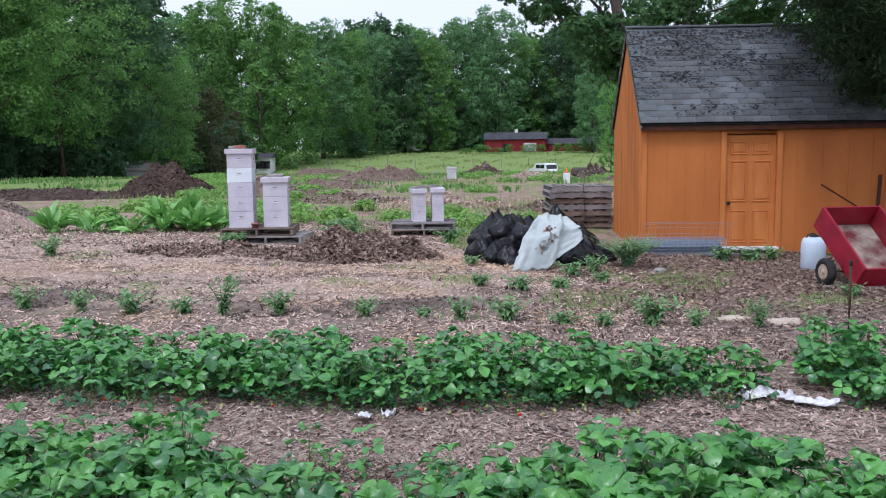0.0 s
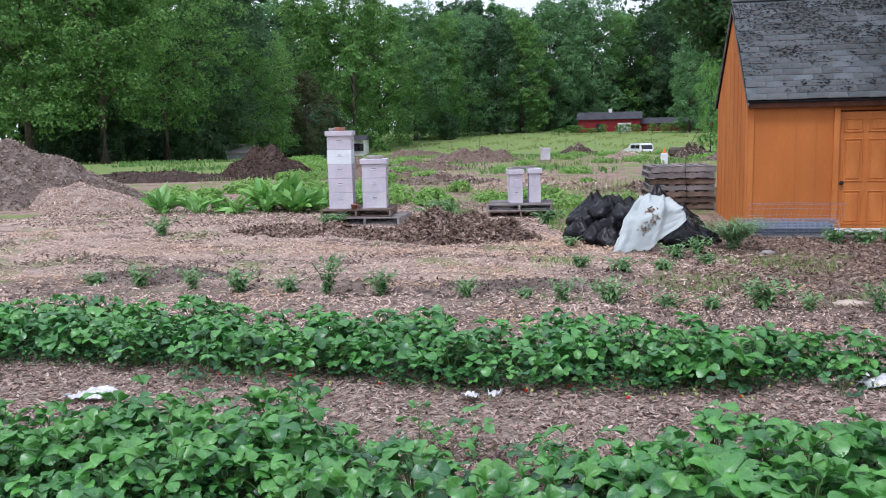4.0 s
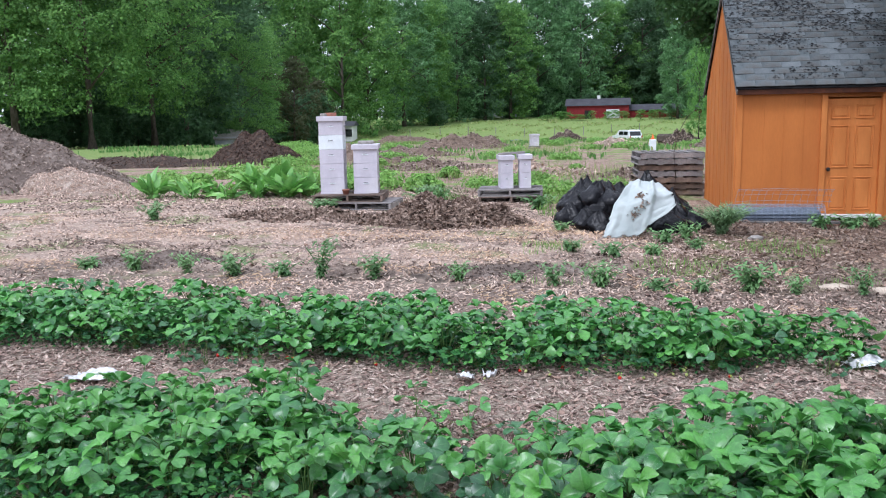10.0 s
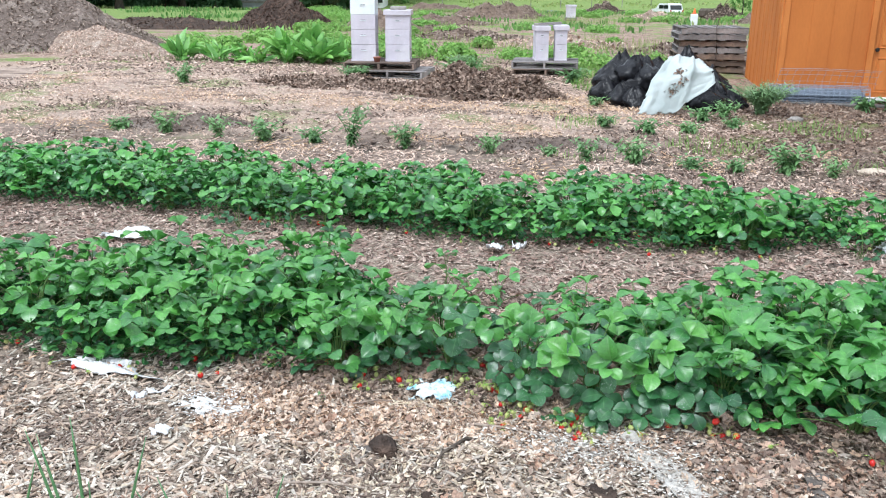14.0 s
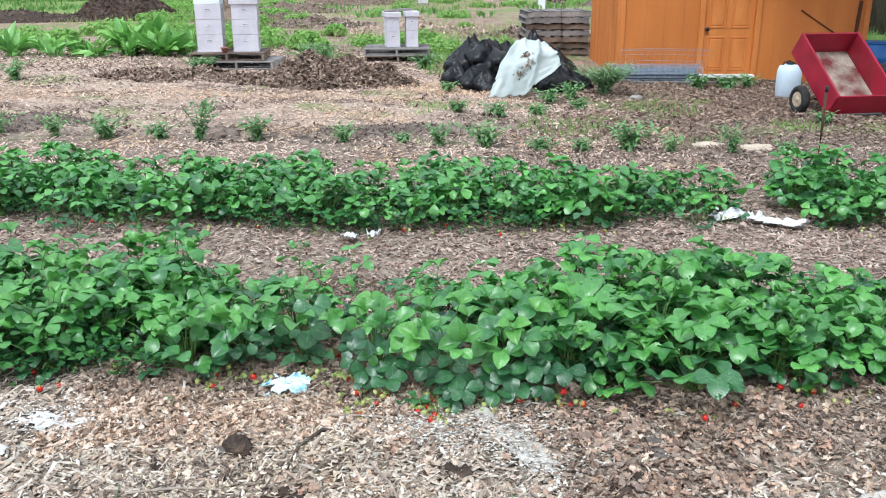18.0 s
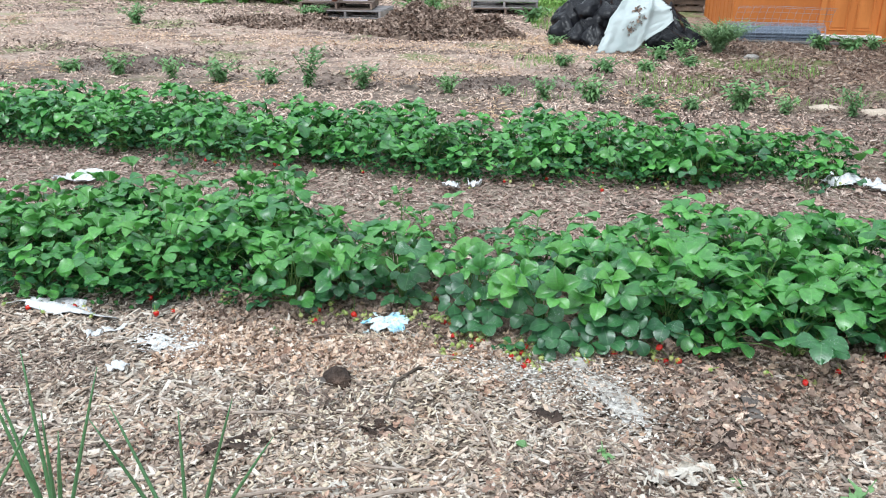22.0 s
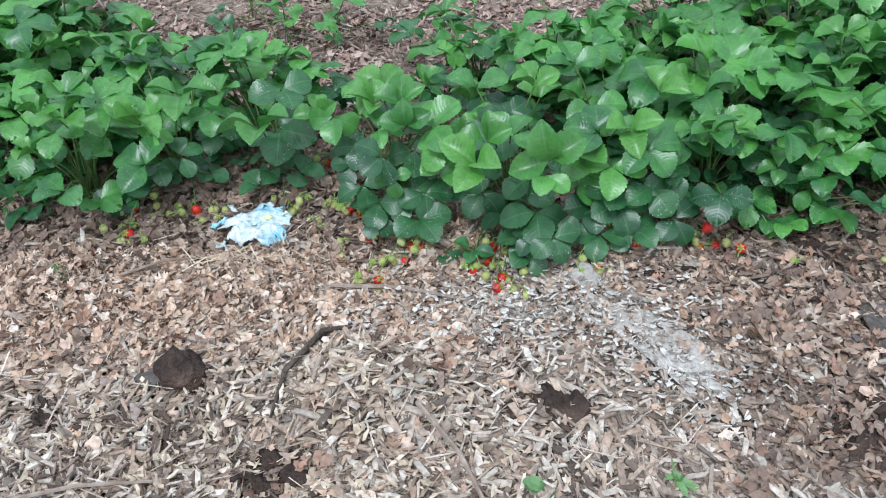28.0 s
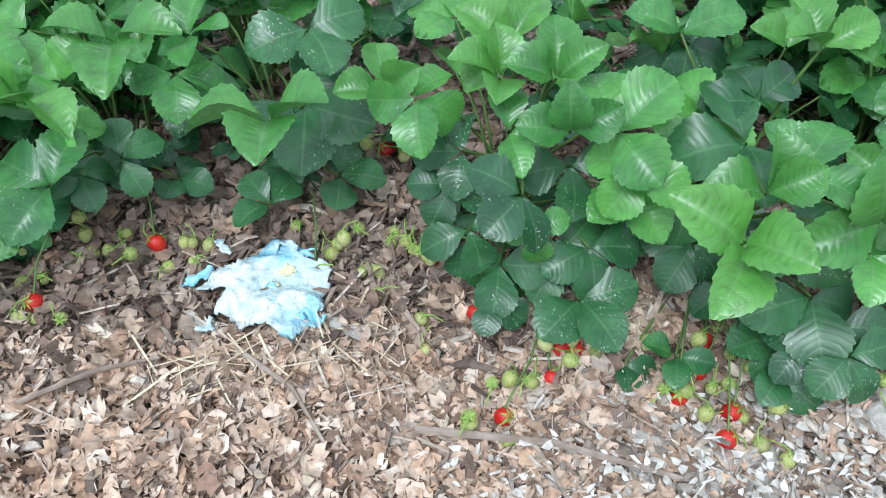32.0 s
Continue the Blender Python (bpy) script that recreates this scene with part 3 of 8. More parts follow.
# ---- ground ----
def ground_material():
    m = bpy.data.materials.new("garden ground")
    m.use_nodes = True
    nt = m.node_tree
    bs = nt.nodes["Principled BSDF"]
    bs.inputs["Roughness"].default_value, bs.inputs["Specular IOR Level"].default_value = 0.95, 0.1
    tc = nt.nodes.new("ShaderNodeTexCoord")
    sep = nt.nodes.new("ShaderNodeSeparateXYZ")
    nt.links.new(tc.outputs["Object"], sep.inputs[0])

    def noise_at(scale, detail=5, rough=0.55, kind="ShaderNodeTexNoise"):
        n = nt.nodes.new(kind)
        n.inputs["Scale"].default_value = scale
        if kind == "ShaderNodeTexNoise":
            n.inputs["Detail"].default_value, n.inputs["Roughness"].default_value = detail, rough
        nt.links.new(tc.outputs["Object"], n.inputs["Vector"])
        return n.outputs["Fac"] if kind == "ShaderNodeTexNoise" else n.outputs["Color"]

    def rng(src, lo, hi, a=0.0, b=1.0):
        r = nt.nodes.new("ShaderNodeMapRange")
        for i, v in enumerate((lo, hi, a, b)):
            r.inputs[i + 1].default_value = v
        nt.links.new(src, r.inputs[0])
        return r.outputs[0]

    def op(kind, a, b):
        x = nt.nodes.new("ShaderNodeMath")
        x.operation = kind
        x.use_clamp = kind != "ADD"
        for i, v in enumerate((a, b)):
            if hasattr(v, "is_output"):
                nt.links.new(v, x.inputs[i])
            else:
                x.inputs[i].default_value = v
        return x.outputs[0]

    def mix(fac, a, b, kind="MIX"):
        x = nt.nodes.new("ShaderNodeMix")
        x.data_type, x.blend_type = "RGBA", kind
        for sock, v in ((0, fac), (6, a), (7, b)):
            if hasattr(v, "is_output"):
                nt.links.new(v, x.inputs[sock])
            else:
                x.inputs[sock].default_value = v if sock == 0 else (*v, 1)
        return x.outputs[2]

    X, Y = sep.outputs[0], sep.outputs[1]
    big, mid, small, tiny = noise_at(0.55), noise_at(2.4), noise_at(16), noise_at(70, 3)
    wob = op("ADD", Y, rng(big, 0.2, 0.8, -1.2, 1.2))
    chip = mix(rng(small, 0.4, 0.6), (0.17, 0.135, 0.108), (0.37, 0.295, 0.235))
    chip = mix(rng(tiny, 0.53, 0.63), chip, (0.46, 0.385, 0.315))
    chip = mix(rng(mid, 0.56, 0.68), chip, (0.085, 0.068, 0.058))
    tan = mix(rng(small, 0.42, 0.6), (0.50, 0.395, 0.33), (0.36, 0.275, 0.23))
    tan = mix(rng(tiny, 0.5, 0.64), tan, (0.50, 0.39, 0.30))
    band = nt.nodes.new("ShaderNodeMapping")
    band.inputs["Scale"].default_value = (0.45, 2.6, 1.0)
    nt.links.new(tc.outputs["Object"], band.inputs[0])
    bn = nt.nodes.new("ShaderNodeTexNoise")
    bn.inputs["Scale"].default_value, bn.inputs["Detail"].default_value = 1.4, 5
    nt.links.new(band.outputs[0], bn.inputs["Vector"])
    tan = mix(rng(bn.outputs["Fac"], 0.52, 0.62), tan, (0.20, 0.15, 0.125))
    tan = mix(rng(bn.outputs["Fac"], 0.44, 0.36), tan, (0.56, 0.43, 0.34))
    soil = mix(rng(small, 0.4, 0.62), (0.20, 0.155, 0.13), (0.32, 0.25, 0.205))
    litter = mix(rng(small, 0.42, 0.58), (0.115, 0.075, 0.058), (0.215, 0.145, 0.11))
    litter = mix(rng(tiny, 0.54, 0.66), litter, (0.33, 0.24, 0.18))
    grass = mix(rng(mid, 0.35, 0.65), (0.15, 0.225, 0.075), (0.25, 0.305, 0.11))
    grass = mix(rng(small, 0.4, 0.7), grass, (0.22, 0.31, 0.095))
    earth = mix(rng(mid, 0.4, 0.6), (0.20, 0.13, 0.10), (0.38, 0.275, 0.22))
    earth = mix(rng(small, 0.5, 0.62), earth, (0.50, 0.38, 0.31))
    col = mix(rng(wob, 3.9, 4.6), chip, soil)
    col = mix(op("MULTIPLY", rng(mid, 0.5, 0.62), rng(wob, 3.6, 5)), col, chip)
    col = mix(rng(wob, 6.0, 6.8), col, tan)
    by_shed = op("MULTIPLY", rng(op("ADD", X, rng(big, 0.2, 0.8, -0.8, 0.8)), 1.4, 2.6), rng(wob, 4.9, 6.3))
    col = mix(by_shed, col, litter)
    # Patches of green and bare earth over the field behind the hives.
    far = rng(wob, 10.6, 12.0)
    patch = rng(op("ADD", op("ADD", rng(big, 0, 1, 0, 0.75), rng(mid, 0, 1, 0, 0.35)), rng(Y, 14, 100, -0.12, 0.10)), 0.50, 0.56)
    lawn = op("MULTIPLY", rng(X, -6.0, -9.0), rng(wob, 33, 37))
    field = mix(op("MAXIMUM", patch, op("MAXIMUM", lawn, rng(Y, 105, 125))), earth, grass)
    field = mix(op("MULTIPLY", rng(X, 8.3, 8.8), rng(Y, 10.5, 12)), field, grass)
    col = mix(op("MAXIMUM", far, op("MULTIPLY", rng(X, 8.3, 8.8), rng(Y, 10.5, 12))), col, field)
    col = mix(op("MULTIPLY", rng(noise_at(0.9), 0.56, 0.62), rng(Y, 5.0, 5.6)), col, mix(0.6, col, grass))
    nt.links.new(col, bs.inputs["Base Color"])
    bp = nt.nodes.new("ShaderNodeBump")
    bp.inputs["Strength"].default_value, bp.inputs["Distance"].default_value = 0.9, 0.03
    nt.links.new(op("ADD", small, tiny), bp.inputs["Height"])
    nt.links.new(bp.outputs[0], bs.inputs["Normal"])
    return m


def lines(a, b, step, grow=1.18, end=700):
    mid = list(np.arange(a, b + 1e-6, step))
    lo, hi, s = [], [], step
    while a - sum(lo) > -end:
        s *= grow
        lo.append(s)
    s, h = step, []
    while b + sum(h) < end:
        s *= grow
        h.append(s)
    return np.array(list(a - np.cumsum(lo))[::-1] + mid + list(b + np.cumsum(h)))


gx, gy = lines(-5, 6, 0.07), lines(-3, 12, 0.07)
GX, GY = np.meshgrid(gx, gy)
GZ = ground_z(GX, GY)
rough = np.random.default_rng(3).normal(0, 0.006, GZ.shape) * (np.abs(GY - 3) < 12)
GZ = GZ + rough
nx, ny = len(gx), len(gy)
idx = np.arange(nx * ny).reshape(ny, nx)
quads = np.stack([idx[:-1, :-1], idx[:-1, 1:], idx[1:, 1:], idx[1:, :-1]], -1).reshape(-1, 4)
ground = obj("ground", raw("ground", np.stack([GX, GY, GZ], -1).reshape(-1, 3), quads, True), ground_material())
tagged(ground, "wood-chip mulched garden soil passing into a grassy field", "ground", "", "structure")


# ---- trees ----
KITE = [(-0.5, 0, 0), (0.05, -0.36, 0.10), (0.6, 0.02, -0.12), (0.0, 0.36, 0.08)]
SPRAY = [(-0.7, 0, 0), (0.1, -0.2, 0.08), (0.9, 0.02, -0.15), (0.1, 0.2, 0.06)]
STAR = [(-0.45, 0, 0), (-0.25, -0.5, 0.03), (0.02, -0.16, 0), (0.28, -0.5, -0.05), (0.2, -0.1, 0), (0.62, 0, -0.12), (0.2, 0.1, 0), (0.28, 0.5, -0.05), (0.02, 0.16, 0), (-0.25, 0.5, 0.03)]


def crown_mesh(name, lobes, leaves, leaf, seed, squash=1.0, c=KITE):
    """A crown of loose leaves: lobes of (x, y, z, radius), leaves per lobe, mostly near the lobe's skin."""
    rng = np.random.default_rng(seed)
    pts, nor = [], []
    for x, y, z, r in lobes:
        d = rng.normal(size=(leaves, 3))
        d /= np.linalg.norm(d, axis=1)[:, None]
        rad = r * rng.uniform(0.5, 1.12, leaves) ** 0.5
        wave = 1 + 0.22 * np.sin(5 * d[:, 0] + seed + x) * np.sin(4 * d[:, 2] + y) + 0.12 * np.sin(11 * d[:, 1] + z)
        pts.append(np.array([x, y, z]) + d * (rad * wave)[:, None] * (1, 1, squash))
        nor.append(d)
    pts, nor = np.concatenate(pts), np.concatenate(nor)
    n = len(pts)
    nor = 1.3 * nor + rng.normal(0, 0.45, (n, 3)) + (0, -0.1, 0.6)
    nor /= np.linalg.norm(nor, axis=1)[:, None]
    t = np.cross(nor, rng.normal(size=(n, 3)))
    t /= np.linalg.norm(t, axis=1)[:, None]
    b = np.cross(nor, t)
    s = (leaf * rng.uniform(0.55, 1.35, n))[:, None]
    v = np.stack([pts + s * (t * p + b * q + nor * w) for p, q, w in c], 1).reshape(-1, 3)
    k = len(c)
    f = (np.arange(k)[None, None] + (np.arange(n) * k)[:, None, None]).reshape(-1, k)
    return raw(name, v, f)


def trunk_bm(height, r, limbs, seed, lean=(0, 0)):
    rng = random.Random(seed)
    bm = bmesh.new()
    pts = [(lean[0] * k / 5 + rng.uniform(-1, 1) * r * 0.5 * (k > 0), lean[1] * k / 5 + rng.uniform(-1, 1) * r * 0.5 * (k > 0), height * k / 5 - 0.1) for k in range(6)]
    tube(bm, pts, [r * (1.5 if k == 0 else 1 - 0.16 * k) for k in range(6)], 9)
    for i in range(limbs):
        h = height * (0.3 + 0.65 * i / limbs)
        a = rng.uniform(0, 6.28)
        ln = height * rng.uniform(0.18, 0.34)
        q = [(lean[0] * h / height + ln * k / 3 * math.cos(a), lean[1] * h / height + ln * k / 3 * math.sin(a), h + ln * (0.25 * k - 0.02 * k * k)) for k in range(4)]
        tube(bm, q, [r * 0.42, r * 0.3, r * 0.18, r * 0.07], 6)
    return bm


def tree_lobes(h, w, seed, low=0.22, count=34, narrow=0.65):
    """Boughs of a tree of height h and crown half-width w, set round and up the crown."""
    rng = np.random.default_rng(seed)
    out = []
    for i in range(count):
        u = (i + rng.uniform(0, 1)) / count
        z = h * (low + (0.95 - low) * u ** 0.9)
        prof = math.sin(math.pi * (0.16 + 0.78 * u)) ** narrow
        a, rr = i * 2.4 + rng.uniform(-0.6, 0.6), w * prof * rng.uniform(0.35, 0.92)
        out.append((rr * math.cos(a), rr * math.sin(a), z, w * rng.uniform(0.75, 1.3) * (34 / count) ** 0.5 * 0.34))
    return out


def clumped(name, lobes, clumps, leaves, leaf, seed, inner):
    """A crown whose boughs end in many small drooping sprays, with sparse leaves inside."""
    rng = np.random.default_rng(seed)
    pts, nor = [], []
    for x, y, z, r in lobes:
        m = max(3, int(clumps * rng.uniform(0.75, 1.25)))
        d = rng.normal(size=(m, 3)) + (0, 0, 0.35)
        d /= np.linalg.norm(d, axis=1)[:, None]
        mid = np.array([x, y, z]) + d * (r * rng.uniform(0.65, 1.12, m))[:, None] * (1, 1, 0.8)
        size = np.repeat(r * rng.uniform(0.24, 0.46, m), leaves)[:, None]
        q = rng.normal(size=(m * leaves, 3))
        q /= np.linalg.norm(q, axis=1)[:, None]
        q[:, 2] = np.where(q[:, 2] < -0.45, -q[:, 2], q[:, 2])
        at = np.repeat(mid, leaves, 0) + q * size * rng.uniform(0.35, 1.15, (m * leaves, 1)) * (1, 1, 0.62)
        out = np.repeat(d, leaves, 0)
        at[:, 2] -= 0.35 * size[:, 0] * np.hypot(q[:, 0], q[:, 1]) ** 2
        pts.append(at)
        nor.append(0.75 * q + 0.55 * out + (0, 0, 0.35))
        c = rng.normal(size=(inner, 3))
        c /= np.linalg.norm(c, axis=1)[:, None]
        pts.append(np.array([x, y, z]) + c * (r * 0.75 * rng.uniform(0, 1, inner) ** 0.4)[:, None])
        nor.append(c)
    pts, nor = np.concatenate(pts), np.concatenate(nor)
    n = len(pts)
    nor = nor + rng.normal(0, 0.4, (n, 3))
    nor /= np.linalg.norm(nor, axis=1)[:, None]
    t = np.cross(nor, rng.normal(size=(n, 3)))
    t /= np.linalg.norm(t, axis=1)[:, None]
    b = np.cross(nor, t)
    s = (leaf * rng.uniform(0.6, 1.3, n))[:, None]
    v = np.stack([pts + s * (t * p + b * q + nor * w) for p, q, w in KITE], 1).reshape(-1, 3)
    return raw(name, v, np.arange(4 * n).reshape(-1, 4))


TREES = {}


def tree_kind(key, h, w, foliage, seed, low=0.2, count=34, clumps=9, leaves=45, leaf=0.3, r=0.3, inner=70, narrow=0.65):
    crown = clumped("crown", tree_lobes(h, w, seed, low, count, narrow), clumps, leaves, leaf, seed, inner)
    crown.materials.append(M[foliage])
    tr = done(trunk_bm(h * 0.8, r, 9, seed), "trunk", True)
    tr.materials.append(M["bark"])
    TREES[key] = (tr, crown)


def tree(key, x, y, scale=1.0, turn=0, label="tall broadleaf tree with dense green summer foliage", sz=None):
    e = thing("tree", label, "tree", (x, y, gz(x, y) - 0.05), turn, "trees round the field")
    e.scale = (scale, scale, sz or scale)
    obj("trunk", TREES[key][0], None, e)
    obj("crown", TREES[key][1], None, e)
    return e


tree_kind("a", 22, 7.5, "tree_a", 11, 0.17, 44, 13, 46, 0.26)
tree_kind("b", 24, 7.0, "tree_a", 12, 0.17, 44, 12, 42, 0.27)
tree_kind("c", 20, 8.0, "tree_a", 13, 0.17, 46, 14, 46, 0.25)
tree_kind("h", 22, 6.5, "tree_dark", 21, 0.02, 46, 10, 34, 0.36)
tree_kind("k", 11, 3.0, "tree_brown", 22, 0.01, 40, 9, 30, 0.2, 0.2, 50, 1.0)
tree_kind("d", 25, 6.0, "tree_dark", 14, 0.02, 46, 8, 18, 0.62)
tree_kind("e", 24, 7.0, "tree_b", 18, 0.02, 46, 8, 18, 0.62)
tree_kind("f", 22, 6.8, "tree_a", 19, 0.02, 50, 11, 28, 0.36)
tree_kind("g", 24, 6.2, "tree_b", 20, 0.02, 50, 11, 28, 0.36)
tree_kind("y", 5.4, 1.5, "tree_young", 15, 0.10, 26, 8, 26, 0.13, 0.06, 40)
tree_kind("m", 9.5, 5.0, "maple", 16, 0.40, 44, 10, 30, 0.135, 0.24, 60)
# Undergrowth: the shade under the canopy is put into its dark foliage.
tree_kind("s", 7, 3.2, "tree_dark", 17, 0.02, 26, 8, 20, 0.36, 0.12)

rt = random.Random(5)
for x, y, k, s in ((-31.5, 58, "c", 0.9), (-36.1, 56, "a", 0.95), (-43.8, 60, "c", 1), (-30.2, 66, "b", 0.92), (-30.6, 74, "h", 1), (-39.6, 80, "h", 1), (-44.2, 78, "a", 1.1), (-53.9, 80, "b", 1.1), (-28.8, 84, "c", 0.68), (-34.3, 92, "h", 0.95), (-30.7, 100, "k", 0.9), (-26.9, 98, "k", 1), (-26.4, 108, "k", 0.8), (-33.8, 126, "f", 1.12), (-26.1, 122, "f", 1.1), (-23.8, 130, "f", 1), (-43, 130, "h", 0.9), (-19.6, 140, "g", 0.93), (-16.1, 146, "f", 0.95), (-11.6, 152, "g", 0.9), (-6.9, 156, "h", 0.95), (-16.2, 165, "h", 1), (-2.2, 158, "f", 0.98), (2.9, 164, "g", 1.02),
                   (-50, 60, "e", 1.0), (-56, 76, "e", 1.1), (-43, 88, "d", 1.1), (-40, 110, "d", 1.15)):
    tree(k, x, y, s, rt.uniform(0, 360))
# Across the field's far side: fuller trees before, darker wood behind.
for i in range(13):
    x = 12 + i * 6.4 + rt.uniform(-1.5, 1.5)
    y = 170 + rt.uniform(-5, 7) + max(0, i - 3) * 1.2
    tree("gfhgfhgg"[i % 8], x, y, rt.uniform(0.98, 1.14), rt.uniform(0, 360))
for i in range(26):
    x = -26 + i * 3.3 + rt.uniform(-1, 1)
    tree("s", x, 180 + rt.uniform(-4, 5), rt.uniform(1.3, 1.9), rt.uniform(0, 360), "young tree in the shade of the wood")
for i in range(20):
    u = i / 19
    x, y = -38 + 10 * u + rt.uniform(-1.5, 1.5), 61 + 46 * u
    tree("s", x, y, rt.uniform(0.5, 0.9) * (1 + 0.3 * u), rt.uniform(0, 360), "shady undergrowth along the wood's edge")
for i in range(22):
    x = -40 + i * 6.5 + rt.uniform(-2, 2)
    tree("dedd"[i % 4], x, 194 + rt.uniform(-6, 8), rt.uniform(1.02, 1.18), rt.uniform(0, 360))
for x, y, s in ((-7, 158, 0.7), (-3, 160, 0.6), (-14, 140, 0.6), (3, 162, 0.65), (12, 163, 0.55), (18, 162, 0.5), (34, 160, 0.7), (27, 162, 0.45), (-33, 62, 0.4), (-36, 59, 0.45), (-31, 100, 0.6)):
    tree("s", x, y, s, rt.uniform(0, 360), "dense green shrub at the edge of the wood")
for i in range(15):
    tree("y", 4 + 2.0 * i + rt.uniform(-0.8, 0.8), 148.5 + rt.uniform(-1, 1), rt.uniform(0.5, 1.0), rt.uniform(0, 360), "low green hedge shrub before the red barn", rt.uniform(0.16, 0.34))
tree("g", 26, 146, 0.66, 40, "slender tree standing before the red barn")
for x, y, k, s in ((55, 120, "e", 1.0), (64, 95, "e", 1.0), (48, 90, "d", 0.9), (40, 60, "e", 0.8), (34, 46, "d", 0.8), (30, 34, "e", 0.7), (44, 44, "d", 0.9), (70, 70, "e", 1.1), (24, 40, "s", 1.0), (20, 30, "s", 0.9)):
    tree(k, x, y, s, rt.uniform(0, 360))
tree("y", 9.75, 44, 0.52, 20, "young light green tree behind the shed", 0.98)
for i in range(9):
    tree("ed"[i % 2], -98 + i * 7 + rt.uniform(-2, 2), 184 + rt.uniform(-6, 6), rt.uniform(1.1, 1.25), rt.uniform(0, 360))


def maple(x, y):
    """A spreading tree behind the shed, its limbs reaching over the roof and past the gable."""
    e = thing("maple_tree", "maple with star-shaped leaves overhanging the shed roof", "tree", (x, y, gz(x, y)))
    rng = random.Random(41)
    lobes = []
    for sx, lean in ((0, -0.6), (-1.5, -1.0), (1.6, 1.0)):
        part("trunk", tube(bmesh.new(), [(sx * 0.25, 0, -0.1), (sx * 0.8, -0.2, 2.2), (sx + lean * 0.3, -0.3, 5.0), (sx + lean, -0.2, 9.0)], [0.20, 0.15, 0.12, 0.05], 9), M["bark"], e, shade=True)
    tips = ((-4.6, -0.8, 5.3), (-4.0, -1.2, 5.0), (-3.4, -1.0, 4.6), (-2.9, -1.4, 4.3), (-2.4, -0.8, 3.7), (-2.0, -0.6, 3.3), (-1.7, -1.2, 4.2), (-1.0, -1.3, 4.7), (-0.2, -1.5, 4.9), (0.6, -1.3, 4.8), (1.6, -1.6, 5.0), (2.6, -1.2, 4.9), (-3.2, 0.4, 5.6), (-1.2, 0.6, 5.4), (0.4, 0.6, 5.6), (-2.5, 0.8, 4.8), (-2.2, 0.9, 3.9))
    for k, (tx, ty, tz) in enumerate(tips):
        b = Vector((-0.6 + 0.25 * tx, -0.2, 3.2 + 0.35 * (tz - 3)))
        t = Vector((tx, ty, tz))
        m_ = b.lerp(t, 0.55) + Vector((0, 0, 0.35))
        part("branch", tube(bmesh.new(), [b, m_, t], [0.06, 0.035, 0.012], 6), M["bark"], e, shade=True)
        for j in range(6):
            p = b.lerp(m_, rng.uniform(0.4, 1)) if j < 2 else m_.lerp(t, rng.uniform(0.0, 1.1))
            lobes.append((p.x + rng.uniform(-0.4, 0.4), p.y + rng.uniform(-0.4, 0.4), p.z + rng.uniform(-0.3, 0.3), rng.uniform(0.22, 0.5)))
    for k in range(20):
        lobes.append((rng.uniform(-4.6, 5.0), rng.uniform(-1.0, 2.0), rng.uniform(5.6, 8.6), rng.uniform(0.4, 0.8)))
    me = crown_mesh("crown", lobes, 105, 0.115, 43, 0.8, STAR)
    me.materials.append(M["maple"])
    obj("crown", me, None, e)


maple(6.4, 17.0)
tree("m", 13.5, 21, 1.1, 190, "maple with star-shaped leaves behind the shed")


# ---- cedar beside the shed ----
def cedar(x, y):
    e = thing("cedar_tree", "dark green cedar with a rough grey trunk beside the shed", "tree", (x, y, gz(x, y)))
    part("trunk", trunk_bm(5.5, 0.17, 10, 8, (-0.5, 0)), M["bark"], e, shade=True)
    rng = np.random.default_rng(9)
    lobes = []
    # Upper crown above the view is added, swung forward to shade the shed.
    for i in range(170):
        u = rng.uniform(0, 1)
        a, z = rng.uniform(0, 2 * np.pi), 2.45 + 5.2 * u
        w = (1.6 + 3.6 * u) * (1 - 0.35 * u) * math.sqrt(rng.uniform(0.25, 1))
        lobes.append((w * math.cos(a) - 0.1, w * math.sin(a) - 1.2 * u, z + 0.22 * w * (rng.uniform() - 0.6), (0.3 + 0.3 * min(1, 2 * u)) * rng.uniform(0.9, 1.7)))
    me = crown_mesh("crown", lobes, 560, 0.085, 10, 0.7, SPRAY)
    me.materials.append(M["cedar"])
    obj("crown", me, None, e)


cedar(8.8, 10.0)


